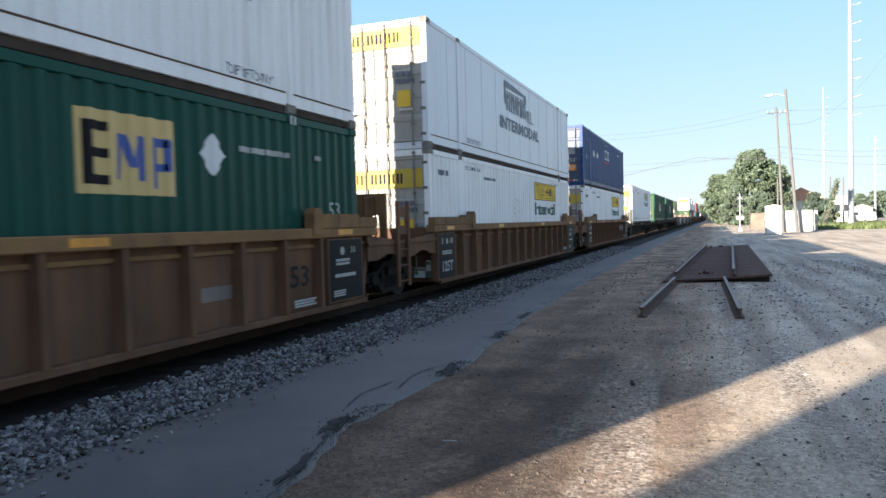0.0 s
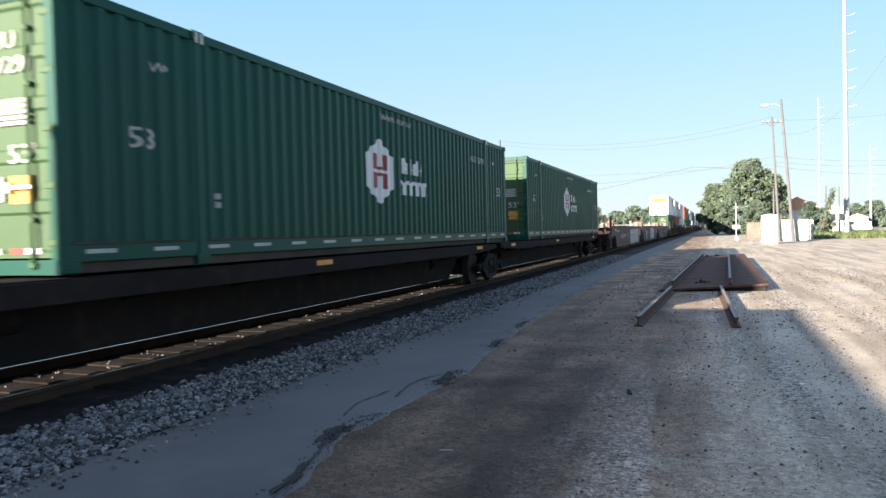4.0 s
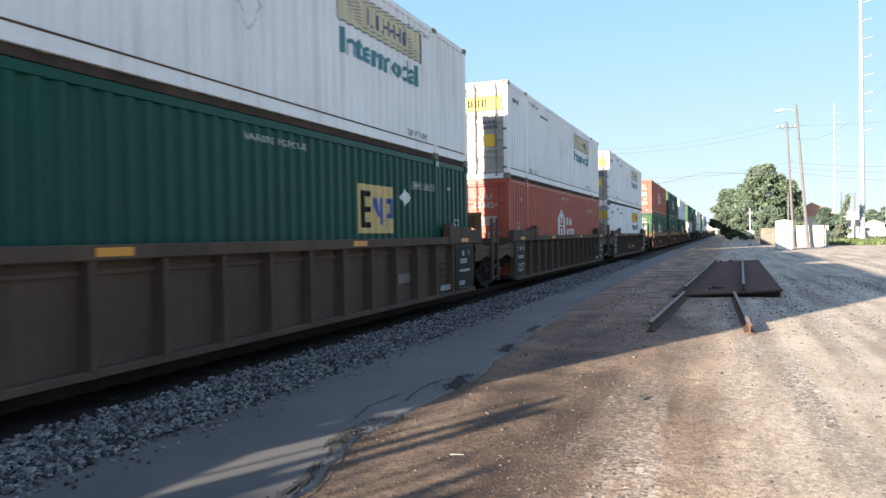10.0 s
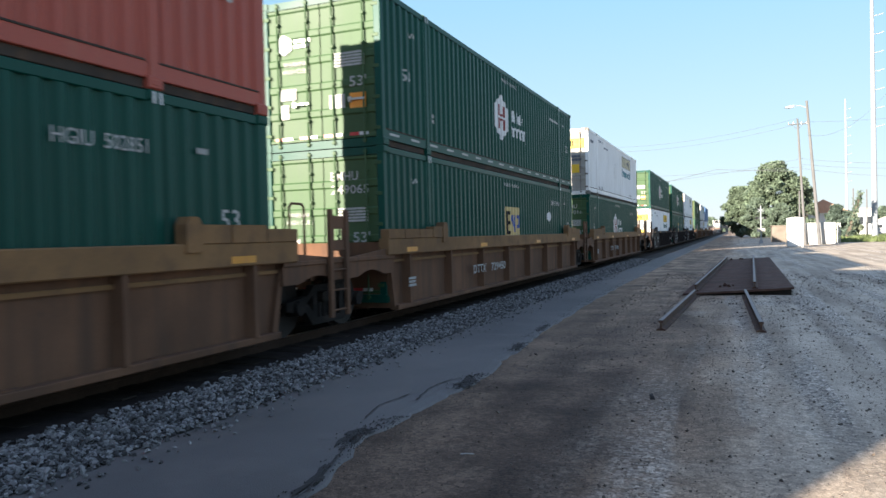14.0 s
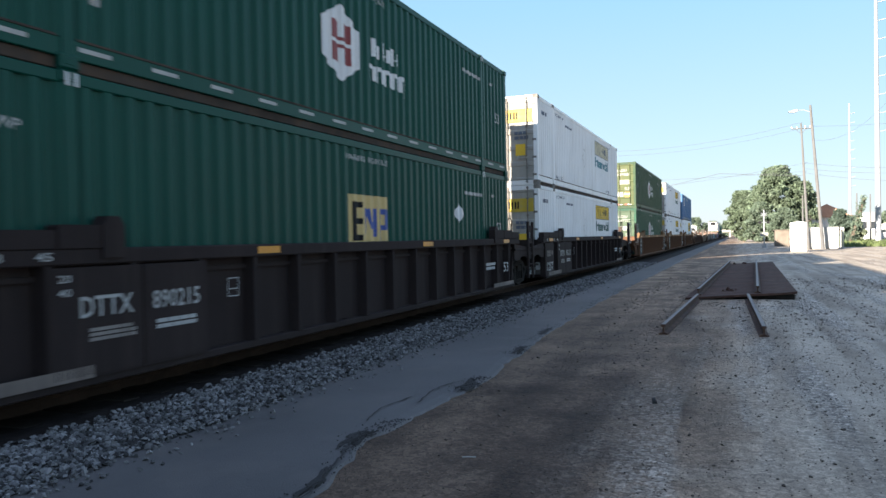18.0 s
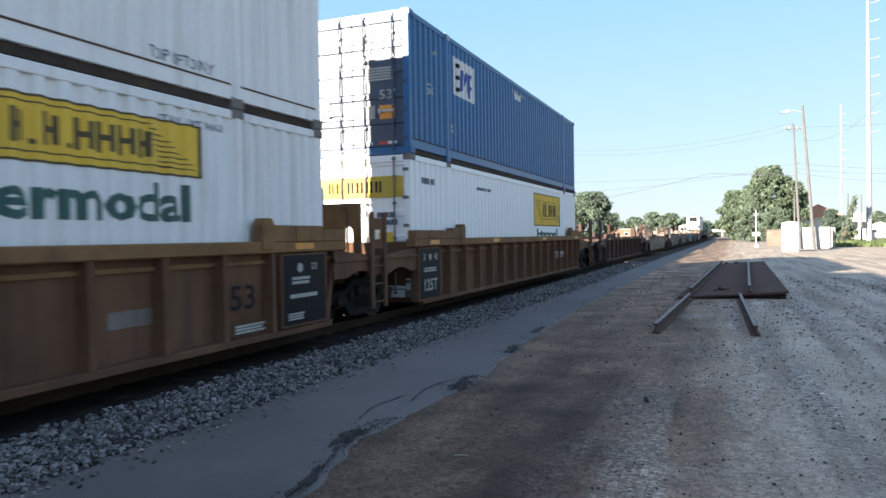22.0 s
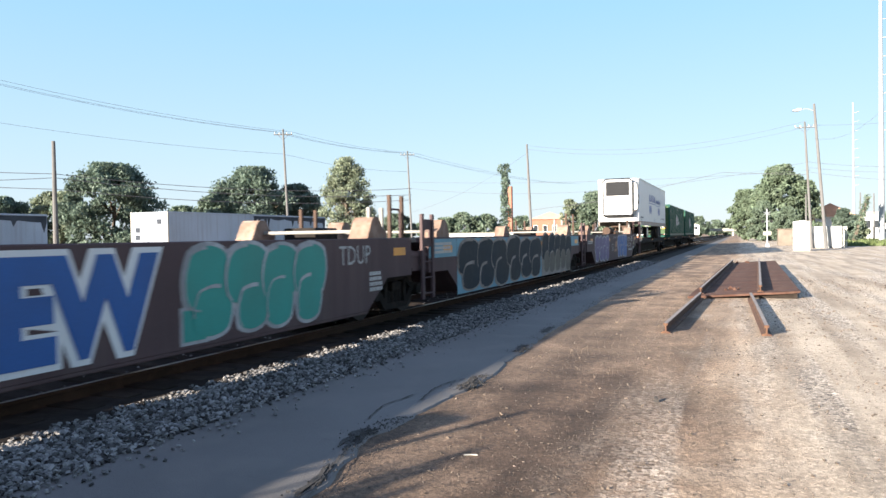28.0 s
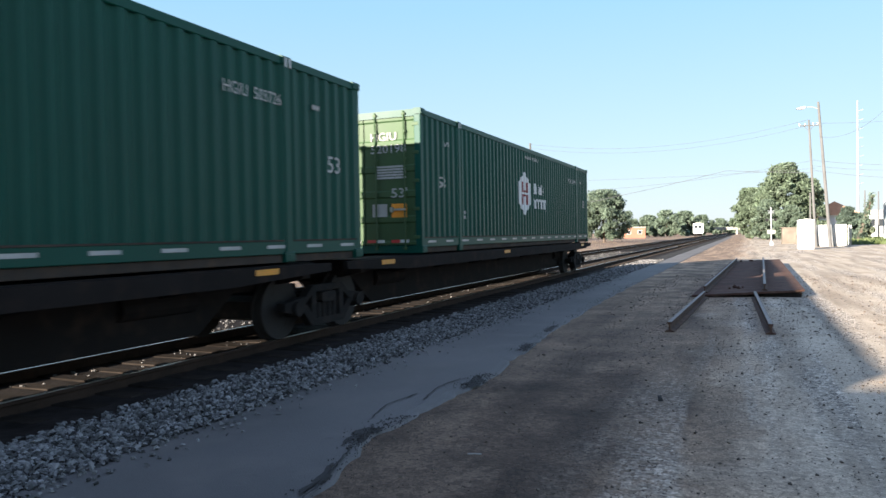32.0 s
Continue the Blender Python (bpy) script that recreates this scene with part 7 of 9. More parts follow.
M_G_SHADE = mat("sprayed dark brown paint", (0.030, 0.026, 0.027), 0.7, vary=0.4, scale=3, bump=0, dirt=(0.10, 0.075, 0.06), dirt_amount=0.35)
M_G_TAN = mat("sprayed tan paint", (0.26, 0.15, 0.10), 0.7, vary=0.2, scale=5, bump=0)
M_G_LIME = mat("pale green sticker", (0.30, 0.33, 0.14), 0.5, vary=0.1, scale=5, bump=0)
M_G_NAVY = mat("sprayed navy paint", (0.012, 0.020, 0.028), 0.7, vary=0.3, scale=3, bump=0, dirt=(0.035, 0.042, 0.050), dirt_amount=0.3, spec=0.25)
M_G_OLIVE = mat("sprayed muddy olive paint", (0.110, 0.100, 0.078), 0.7, vary=0.35, scale=4, bump=0, dirt=(0.05, 0.045, 0.04), dirt_amount=0.4)
M_G_MUD = mat("sprayed muddy tan paint", (0.15, 0.105, 0.075), 0.7, vary=0.4, scale=4, bump=0, dirt=(0.07, 0.055, 0.045), dirt_amount=0.45, streak=True)
M_G_DARK = mat("sprayed black blue paint", (0.02, 0.025, 0.04), 0.6, vary=0.2, scale=4, bump=0)


def build_train():
    panel = [m_panel(-0.1, 0.95, 0.27, 1.28), m_text("125T", 0.12, 0.42, 0.24, M_STENCIL, 0.66), m_text("3", 0.08, 1.04, 0.14, M_STENCIL, 0.09), m_ring(0.42, 1.10, 0.07), m_text("48", 0.62, 1.04, 0.14, M_STENCIL, 0.18), m_bars(0.1, 0.72, 0.80, 0.90, 2, 4),
             m_panel(14.75, 15.85, 0.3, 1.28), m_bars(14.95, 15.40, 0.86, 0.98, 2, 5), m_bars(14.9, 15.6, 0.66, 0.74, 1, 6), m_bars(14.85, 15.25, 0.36, 0.47, 3, 7), m_text("53", 15.45, 1.06, 0.10, M_STENCIL, 0.15), m_ring(15.16, 1.10, 0.07),
             m_text("53", 13.6, 0.62, 0.32, M_BLACK, 0.5), m_bars(13.7, 14.3, 0.32, 0.44, 3, 9), m_patch([(11.9, 0.60), (12.5, 0.60), (12.5, 0.78), (11.9, 0.78)], M_G_WARM, "faded painted-over patch", "faded_patch")]
    # the well that has just gone by: only its shadow falls on the lot
    well_unit(-28.15, "ribbed", M_TTX, bogies=(-1.7, 17.9), back_end=True)
    load(-28.15, "white", 0), load(-28.15, "white", 1)
    # first three-well car
    well_unit(-4.8, "ribbed", M_TTX, marks=panel, bogies=(-1.7,))
    well_unit(14.83, "ribbed", M_TTX, marks=panel)
    well_unit(34.75, "ribbed", M_TTX, bogies=(-1.7, 17.9), back_end=True, marks=panel + [m_panel(11.7, 13.5, 0.74, 1.10), m_text("DTTX", 11.76, 0.84, 0.19, M_STENCIL, 0.56), m_text("785620", 12.66, 0.84, 0.19, M_STENCIL, 0.72)])
    load(-4.8, "logo_far", 0), load(-4.8, "white", 1)
    load(14.83, "white", 0), load(14.83, "white_flat", 1)
    load(34.75, "white", 0), load(34.75, "blue", 1)
    # first spine car
    spine_unit(56.0, -1.6, 17.9, (0.2,), front_end=True)
    spine_unit(73.9, 0.05, 18.6, (0.0,))
    spine_unit(92.6, 0.0, 19.6, (0.0, 18.4), back_end=True)
    load(56.2, "white_worn", 2), load(77.5, "green", 2, "HGIU 509291"), load(96.4, "green", 2, "")
    # three smooth maroon wells, empty
    well_unit(117.6, "smooth", M_MAROON, 0.0, 18.4, (0.3,), front_end=True, marks=[m_text("AOK", 3.85, 0.80, 0.32, M_STENCIL, 0.80), m_text("55118", 4.91, 0.80, 0.32, M_STENCIL, 0.92), m_bars(7.95, 8.3, 0.7, 1.15, 2, 4), m_throwup(9.5, 15.5, 0.30, 1.50, 5, (M_G_STREAK,), M_G_DARK, 4, 0.06, 0.03), m_bars(16.4, 17.3, 0.85, 1.35, 5, 17), m_bars(1.5, 3.0, 1.25, 1.35, 1, 8)])
    well_unit(137.3, "smooth", M_MAROON, 0.0, 18.4, (-0.65,), marks=[m_text("53", 0.95, 0.58, 0.40, M_STENCIL, 0.72), m_text("125T", 0.05, 1.32, 0.16, M_STENCIL, 0.5), m_bars(2.3, 3.1, 1.15, 1.4, 3, 2), m_graffiti(3.75, 4.6, 0.35, 1.3, (M_G_PALE,), 5, M_G_PALE), m_text("C", 6.3, 0.75, 0.22), m_throwup(8.35, 12.6, 0.30, 1.50, 4, (M_G_STREAK,), M_G_DARK, 8, 0.06, 0.03), m_scrawl(12.65, 13.35, 0.75, 1.35, 2, M_G_PALE, 5, 0.018), m_ring(14.6, 0.92, 0.05), m_bars(14.95, 15.3, 1.12, 1.38, 6, 21), m_bars(16.4, 16.9, 0.9, 1.15, 5, 22), m_bars(15.7, 16.6, 1.3, 1.36, 1, 23)])
    well_unit(157.0, "smooth", M_MAROON, 0.0, 18.4, (-0.65, 18.1), back_end=True, marks=[m_text("53", 0.6, 0.55, 0.36, M_STENCIL, 0.70), m_bars(1.9, 2.6, 1.15, 1.4, 3, 2), m_throwup(4.5, 9.0, 0.30, 1.52, 6, (M_MAROON,), M_G_PALE, 16, 0.05, 0.03, 0.25), m_scrawl(3.9, 4.5, 0.40, 1.4, 7, M_G_PALE, 3, 0.03), m_text("B", 10.50, 0.80, 0.30, M_STENCIL, 0.17), m_text("AOK", 12.1, 0.80, 0.26, M_STENCIL, 0.65), m_text("55118", 13.0, 0.80, 0.26, M_STENCIL, 0.92), m_bars(15.0, 15.8, 1.1, 1.4, 3, 11), m_bars(16.9, 17.4, 0.7, 1.2, 3, 12)])
    # brown three-well car
    for y, a, b, ca, cb in ((181.3, "logo_mid", "white_worn", "EMHU 686295", ""), (201.1, "orange", "white_worn", "HGIU 633824", ""), (220.96, "white", "white_worn", "", "")):
        last = y > 220
        well_unit(y, "ribbed", M_TTXB, front_end=y < 190, back_end=last, bogies=(-1.7, 17.9) if last else (-1.7,), marks=panel + ([m_scrawl(5.8, 9.1, 0.5, 0.95, 9, M_G_WARM2, 5, 0.02)] if last else []))
        load(y, a, 0, ca), load(y, b, 1, cb)
    # yellow brown three-well car
    for y, a, b, ca, cb in ((245.05, "green", "orange", "HGIU 502851", "HGIU 637085"), (264.7, "logo_green", "green", "EMHU 249065", ""), (284.5, "green", "white_worn", "HGIU 651016", "")):
        last = y > 280
        well_unit(y, "ribbed", M_TTX, front_end=y < 250, back_end=last, bogies=(-1.7, 17.9) if last else (-1.7,), ribs=8, chord_h=0.30, marks=[m_text("DTTX", 4.1, 0.6, 0.2, M_STENCIL, 0.9), m_text("729450", 5.4, 0.6, 0.2, M_STENCIL, 1.2), m_bars(0.5, 0.85, 0.55, 0.75, 3, 3)])
        load(y, a, 0, ca), load(y, b, 1, cb)
    # dark brown three-well car
    for y, a, b, ca, cb in ((308.8, "white", "green", "", ""), (328.2, "logo_green", "green", "", ""), (347.7, "white", "white_worn", "", "")):
        last = y > 340
        well_unit(y, "ribbed", M_DKBROWN, front_end=y < 310, back_end=last, bogies=(-1.7, 17.9) if last else (-1.7,), marks=[
            m_panel(-0.05, 1.0, 0.27, 1.28, M_DKBROWN, "dark brown lettering plate"), m_panel(1.66, 2.68, 0.27, 1.28, M_DKBROWN, "dark brown lettering plate"), m_panel(2.78, 3.66, 0.27, 1.28, M_DKBROWN, "dark brown lettering plate"),
            m_text("53", 0.10, 1.365, 0.08, M_STENCIL, 0.17), m_text("48", 1.02, 1.365, 0.08, M_STENCIL, 0.17), m_text("45", 1.50, 1.365, 0.08, M_STENCIL, 0.17), m_text("20", 1.72, 1.16, 0.075, M_STENCIL, 0.14), m_text("40", 1.72, 1.03, 0.075, M_STENCIL, 0.14), m_bars(2.05, 2.62, 0.58, 0.72, 3, 8, M_G_WARM2), m_ring(0.78, 0.98, 0.085, M_G_WARM),
            m_text("125T", 0.1, 0.40, 0.28, M_STENCIL, 0.8), m_bars(0.1, 0.6, 0.86, 1.06, 4, 3, M_G_WARM), m_text("DTTX", 1.95, 0.82, 0.20, M_STENCIL, 0.64), m_text("890215", 2.85, 0.82, 0.20, M_STENCIL, 0.71), m_bars(2.9, 3.5, 0.60, 0.72, 2, 6), m_frame(4.05, 4.25, 0.85, 1.08, 0.012), m_panel(0.3, 2.1, 0.24, 0.36, M_G_WARM, "chalky white stencil strip"), m_text("53", 15.0, 0.6, 0.26, M_STENCIL, 0.4), m_bars(13.6, 14.3, 0.7, 0.9, 2, 5), m_panel(14.2, 15.9, 0.24, 0.34, M_G_WARM, "chalky white stencil strip")])
        load(y, a, 0, ca), load(y, b, 1, cb)
    # ochre three-well car
    for y, a, b, ca, cb in ((371.2, "green_old", "olive", "HGIU 647713", "HGIU 639983"), (391.1, "white", "white", "", ""), (410.6, "white_clean", "blue_logo", "", "EMHU 203934")):
        last = y > 400
        well_unit(y, "ribbed", M_TTX, front_end=y < 380, back_end=last, bogies=(-1.7, 17.9) if last else (-1.7,), marks=(panel[:6] if last else panel) + ([m_text("DTTX", 11.55, 0.70, 0.24, M_STENCIL, 0.55), m_text("790790", 12.3, 0.70, 0.24, M_STENCIL, 0.62)] if last else []))
        load(y, a, 0, ca), load(y, b, 1, cb)
    # empty cars
    well_unit(433.3, "ribbed", M_RUSTCAR, 0.0, 15.4, (-1.4, 16.8), front_end=True, back_end=True, top=1.36, ribs=10)
    well_unit(453.1, "smooth", M_RUSTCAR, 0.0, 15.6, (-0.9, 16.5), front_end=True, back_end=True, taper=(2.7, 0.74, 0.27), top=1.25, marks=[
        m_patch([(1.2, 0.24), (13.0, 0.24), (12.5, 0.8), (11.8, 1.10), (6.0, 1.16), (4.7, 1.10), (2.1, 1.12), (0.6, 1.1), (0.2, 0.8)], M_G_SHADE, "sprayed dark ground of graffiti"),
        m_patch([(0.25, 0.84), (0.5, 0.95), (0.95, 0.8), (0.6, 0.74)], M_G_TEAL), m_patch([(11.5, 0.95), (11.9, 1.1), (12.5, 0.6), (12.6, 0.36), (12.0, 0.5)], M_G_TEAL), m_patch([(9.1, 0.4), (9.5, 0.55), (9.6, 0.9), (9.2, 0.8)], M_G_TEAL, "sprayed teal patch"),
        m_wild(0.75, 4.7, 0.34, 0.90, (6, 7, 1, 3, 6), (M_G_MUD, M_G_WARM), M_G_SHADE, 21, 0.13), m_wild(4.5, 11.9, 0.32, 1.08, (0, 1, 5, 2, 3, 4, 5), (M_G_WARM, M_G_MUD, M_G_OLIVE), M_G_SHADE, 24, 0.18),
        m_text("DTTX", 2.25, 0.92, 0.15, M_STENCIL, 0.68), m_text("57638", 3.76, 0.90, 0.16, M_STENCIL, 0.76), m_bars(12.5, 12.9, 0.9, 1.1, 3, 5), m_patch([(12.95, 0.66), (13.42, 0.72), (13.42, 0.92), (12.95, 0.86)], M_BLACK, "black stencil plate", "stencil_plate"), m_bars(13.0, 13.4, 0.74, 0.86, 2, 6)])
    well_unit(472.9, "smooth", M_GREYCAR, 0.0, 13.9, (0.4,), front_end=True, marks=[m_bars(2, 3, 0.6, 0.9, 2, 4), m_text("D", 6.9, 0.6, 0.24)])
    well_unit(488.3, "smooth", M_GREYCAR, 0.0, 13.9, (-0.75,), marks=[m_graffiti(3.0, 11.0, 0.35, 1.25, (M_GREYCAR, M_G_DARK), 31, M_G_PALE)])
    well_unit(503.7, "smooth", M_MAROON, 0.0, 14.4, (-0.75,), marks=[m_scrawl(0.05, 0.9, 1.15, 1.42, 14, M_STENCIL, 5, 0.012), m_bars(1.5, 2.55, 1.05, 1.18, 2, 5), m_bars(1.0, 1.75, 0.7, 0.95, 4, 6), m_text("WOOLY", 1.85, 0.62, 0.38, M_STENCIL, 0.68, 0.0), m_block_word("NV", 2.75, 4.5, 0.42, 1.34, M_G_TEAL, M_WPAINT), m_block_word("CREW", 4.75, 8.1, 0.40, 1.40, M_G_BLUE, M_WPAINT), m_throwup(8.5, 11.3, 0.34, 1.48, 4, (M_G_TEAL,), M_G_PALE, 41), m_panel(8.40, 8.86, 0.33, 0.76, M_G_PALE, "sprayed pale box of graffiti"), m_patch([(8.45, 0.37), (8.81, 0.37), (8.81, 0.72), (8.45, 0.72)], M_G_TEAL, "sprayed teal patch"), m_text("TDUP", 11.8, 1.08, 0.30, M_STENCIL, 1.0, 0.0), m_bars(12.75, 13.2, 0.6, 0.95, 4, 16)])
    well_unit(518.9, "smooth", M_MAROON, 0.0, 14.1, (-0.65,), marks=[m_panel(0.02, 1.50, 1.08, 1.46, M_G_SKY, "sprayed sky blue ground of graffiti"), m_panel(1.52, 8.6, 0.24, 1.46, M_G_SKY, "sprayed sky blue ground of graffiti"), m_panel(12.6, 14.0, 1.1, 1.45, M_G_SKY, "sprayed sky blue ground of graffiti"), m_throwup(1.6, 8.5, 0.26, 1.50, 6, (M_G_NAVY,), M_G_WARM2, 52, 0.045, 0.035, 0.2), m_panel(8.62, 12.55, 0.24, 1.46, M_G_WARM2, "sprayed pale ground of graffiti"), m_throwup(8.7, 12.6, 0.28, 1.58, 5, (M_G_NAVY, M_G_OLIVE), M_G_WARM2, 55, 0.02, 0.025, 0.15), m_bars(0.3, 1.2, 1.15, 1.4, 3, 5)])
    well_unit(534.5, "smooth", M_MAROON, 0.0, 14.3, (-0.75, 14.0), back_end=True, marks=[m_bars(0.2, 1.2, 1.1, 1.25, 2, 5), m_throwup(1.75, 5.1, 0.3, 1.46, 4, (M_G_PURPLE,), M_G_PALE, 61), m_bars(1.7, 2.5, 0.80, 0.98, 1, 15), m_text("239596", 2.85, 0.82, 0.20, M_STENCIL, 1.15), m_throwup(7.65, 10.6, 0.32, 1.48, 4, (M_G_BLUE,), M_G_PALE, 63), m_frame(5.9, 6.38, 0.72, 1.02), m_text("WELL LD LMT 124 500", 6.3, 1.28, 0.09, M_STENCIL, 1.28, 0.0), m_patch([(6.78, 0.86), (7.02, 1.17), (7.42, 1.16), (7.52, 1.05), (7.40, 1.0), (7.46, 0.90), (7.30, 0.85)], M_G_TAN), m_patch([(6.58, 0.64), (6.74, 0.78), (7.5, 0.80), (7.3, 0.66)], M_G_TAN), m_text("NVCREW", 10.67, 1.10, 0.24, M_STENCIL, 1.14, 0.0), m_text("WOOLY TDUP!", 10.64, 0.80, 0.22, M_STENCIL, 1.5, 0.0), m_bars(12.16, 12.67, 1.08, 1.38, 6, 8), m_bars(11.15, 12.5, 0.60, 0.72, 2, 18), m_frame(13.01, 13.46, 1.12, 1.42), m_patch([(13.16, 0.92), (13.30, 0.92), (13.30, 1.05), (13.16, 1.05)], M_G_LIME, "small pale green sticker", "sticker"), m_bars(12.85, 13.3, 0.7, 0.8, 2, 19)])
    # last spine car with the trailer
    spine_unit(551.2, -1.4, 17.8, (0.2,), front_end=True)
    spine_unit(569.0, 0.0, 18.9, (0.0,))
    spine_unit(588.0, 0.0, 19.8, (0.0, 18.3), back_end=True)
    trailer_unit(552.1)
    load(572.6, "green", 2, "HGIU 503726"), load(591.2, "green", 2, "HGIU 520198")

# ---- surroundings ----
def at(az, d):
    """A place on the ground d metres from the origin, az degrees to the left of the track's axis."""
    return (-d * math.sin(radians(az)), d * math.cos(radians(az)))


def height(el, d):
    return EYE + d * math.tan(radians(el))


def tree(az, d, top_el, width_deg, label, leaf=None, seed=1, density=1.0, trunk=0.3, low=0.12, narrow=1.0, leafsize=0.30):
    x, y = at(az, d)
    h = height(top_el, d)
    w = d * radians(width_deg) / 2 * 1.12
    rnd = random.Random(seed)
    t = thing("tree", label, "tree", m=pose(x, y, 0))
    bm = B()
    r0 = 0.022 * h + 0.05
    tube(bm, (0, 0, -0.1), (rnd.uniform(-0.3, 0.3), 0, h * trunk), r0, r0 * 0.7, 9)
    tube(bm, (0, 0, h * trunk * 0.95), (rnd.uniform(-0.5, 0.5), rnd.uniform(-0.5, 0.5), h * 0.85), r0 * 0.7, r0 * 0.15, 8)
    clumps = []
    near = d < 150
    n = int((135 if near else 95) * density)
    leafsize *= 0.72 if near else 1.0
    for k in range(n):
        f = rnd.random() ** 0.8
        z = h * (low + (0.97 - low) * f)
        env = math.sin(math.pi * min(0.97, 0.22 + 0.75 * f)) ** 0.7 * narrow + (1 - narrow) * (1 - f)
        a = rnd.uniform(0, 6.283)
        rr = w * env * math.sqrt(rnd.uniform(0.03, 0.95))
        c = Vector((rr * math.cos(a), rr * math.sin(a), z))
        c.x += 0.22 * w * noise.noise((z * 0.35, a, seed * 1.7))
        clumps.append((c, rnd.uniform(0.22, 0.85) * min(w, h * 0.5) * (0.31 if near else 0.36)))
        if k % 5 == 0:
            tube(bm, (0, 0, max(h * trunk * 0.6, z - rr * 0.8)), tuple(c), r0 * 0.28, r0 * 0.07, 5)
    clumps.append((Vector((rnd.uniform(-0.1, 0.1) * w, 0, h * 0.93)), min(w, h * 0.5) * 0.3))
    part("trunk", bm, M_BARK, t)
    vs, fs = [], []
    for c, r in clumps:
        for _ in range(int((1.6 if near else 1.0) * (40 + 70 * r / (0.2 * min(w, h * 0.5) + 0.01)))):
            v = Vector((rnd.gauss(0, 1), rnd.gauss(0, 1), rnd.gauss(0, 1)))
            v = v.normalized() * r * (0.25 + 0.75 * rnd.random() + 0.5 * rnd.random() ** 4)
            v.z *= 0.75
            p = c + v
            if p.z > h:
                p.z = h - rnd.uniform(0, 0.4)
            if p.z < 0.3:
                continue
            s = leafsize * rnd.uniform(0.6, 1.4)
            q = Euler((rnd.uniform(-1.2, 1.2), rnd.uniform(-1.2, 1.2), rnd.uniform(0, 6.28))).to_matrix()
            k = len(vs)
            for e in ((-s, 0, 0), (0, -s * 0.5, s * 0.15), (s, 0, 0), (0, s * 0.5, s * 0.15)):
                vs.append(tuple(p + q @ Vector(e)))
            fs.append((k, k + 1, k + 2, k + 3))
    me = bpy.data.meshes.new("crown")
    me.from_pydata(vs, [], fs)
    me.materials.append(leaf or M_LEAF)
    part("crown", me, None, t)
    return t


def wood_pole(az, d, top_el, lean_az=0.0, arm=True, label="weathered wooden utility pole with a crossarm", arm_yaw=0.0, r=0.13, material=None):
    x, y = at(az, d)
    h = height(top_el, d)
    t = thing("utility_pole", label, "utility pole", m=pose(x, y, 0))
    dx = d * (math.sin(radians(az)) - math.sin(radians(az + lean_az)))
    bm = B()
    tube(bm, (0, 0, -0.2), (dx, 0, h), r, r * 0.62, 10)
    part("shaft", bm, material or M_WOODPOLE, t)
    if arm:
        bm = B()
        c, s = math.cos(radians(arm_yaw)), math.sin(radians(arm_yaw))
        z = h - 0.5
        path_tube(bm, [(dx - 0.85 * c, -0.85 * s, z), (dx + 0.85 * c, 0.85 * s, z)], 0.05)
        path_tube(bm, [(dx - 0.5 * c, -0.5 * s, z), (dx, 0, z - 0.5)], 0.02)
        path_tube(bm, [(dx + 0.5 * c, 0.5 * s, z), (dx, 0, z - 0.5)], 0.02)
        part("crossarm", bm, M_WOODPOLE, t)
        for k in (-0.78, -0.35, 0.35, 0.78):
            bm = B()
            tube(bm, (dx + k * c, k * s, z + 0.04), (dx + k * c, k * s, z + 0.22), 0.05, 0.035, 8)
            part("insulator", bm, M_GALV, t)
    return t, Vector((x + dx, y, h))


def wire(p, q, sag, label="thin dark overhead cable between poles", r=0.011):
    bm = B()
    p, q = Vector(p), Vector(q)
    n = 18
    pts = []
    for i in range(n + 1):
        f = i / n
        v = p.lerp(q, f)
        v.z -= sag * 4 * f * (1 - f)
        pts.append(v)
    path_tube(bm, pts, r, 4)
    ob = new("overhead_cable", finish(bm, "overhead_cable", M_WIRE))
    tagged(ob, label, "cable", "overhead cables")


def P3(az, el, d):
    x, y = at(az, d)
    return (x, y, height(el, d))


def street_lamp():
    x, y = at(-5.46, 75)
    h = height(8.9, 75)
    t = thing("street_lamp", "leaning pale wooden pole with a cobra-head street lamp", "street lamp", m=pose(x, y, 0))
    dx = -0.93
    bm = B()
    tube(bm, (0, 0, -0.2), (dx, 0, h), 0.16, 0.10, 12)
    part("pole", bm, M_WOODPOLE, t)
    bm = B()
    path_tube(bm, [(dx, 0, h - 0.65), (dx - 0.5, 0, h - 0.42), (dx - 1.1, 0, h - 0.40)], 0.035, 8)
    part("arm", bm, M_STEELPOLE, t)
    bm = B()
    prism(bm, [(dx - 1.05, h - 0.34), (dx - 1.05, h - 0.50), (dx - 1.35, h - 0.60), (dx - 1.75, h - 0.56), (dx - 1.85, h - 0.48), (dx - 1.5, h - 0.38)], "y", -0.2, 0.2)
    part("lamp_head", bm, M_STEELPOLE, t)
    return Vector((x + dx, y, h))


def monopole(az, d, h, side=1, n=9, label="tall pale steel transmission pole with insulator arms", r=0.42, step=2.3, z0=14.0):
    x, y = at(az, d)
    t = thing("transmission_pole", label, "transmission pole", "transmission poles", m=pose(x, y, 0))
    bm = B()
    tube(bm, (0, 0, -0.3), (0, 0, h), r, r * 0.45, 12)
    part("shaft", bm, M_STEELPOLE, t)
    bm = B()
    tube(bm, (0, 0, 0), (0, 0, 0.35), r * 1.7, r * 1.6, 12)
    part("base_plate", bm, M_CONC, t)
    for k in range(n):
        z = z0 + k * step
        if z > h - 0.3:
            break
        bm = B()
        path_tube(bm, [(0, 0, z), (side * 0.7, 0, z + 0.05), (side * 1.25, 0, z + 0.22)], 0.05, 6)
        part("insulator_arm", bm, M_GALV, t)


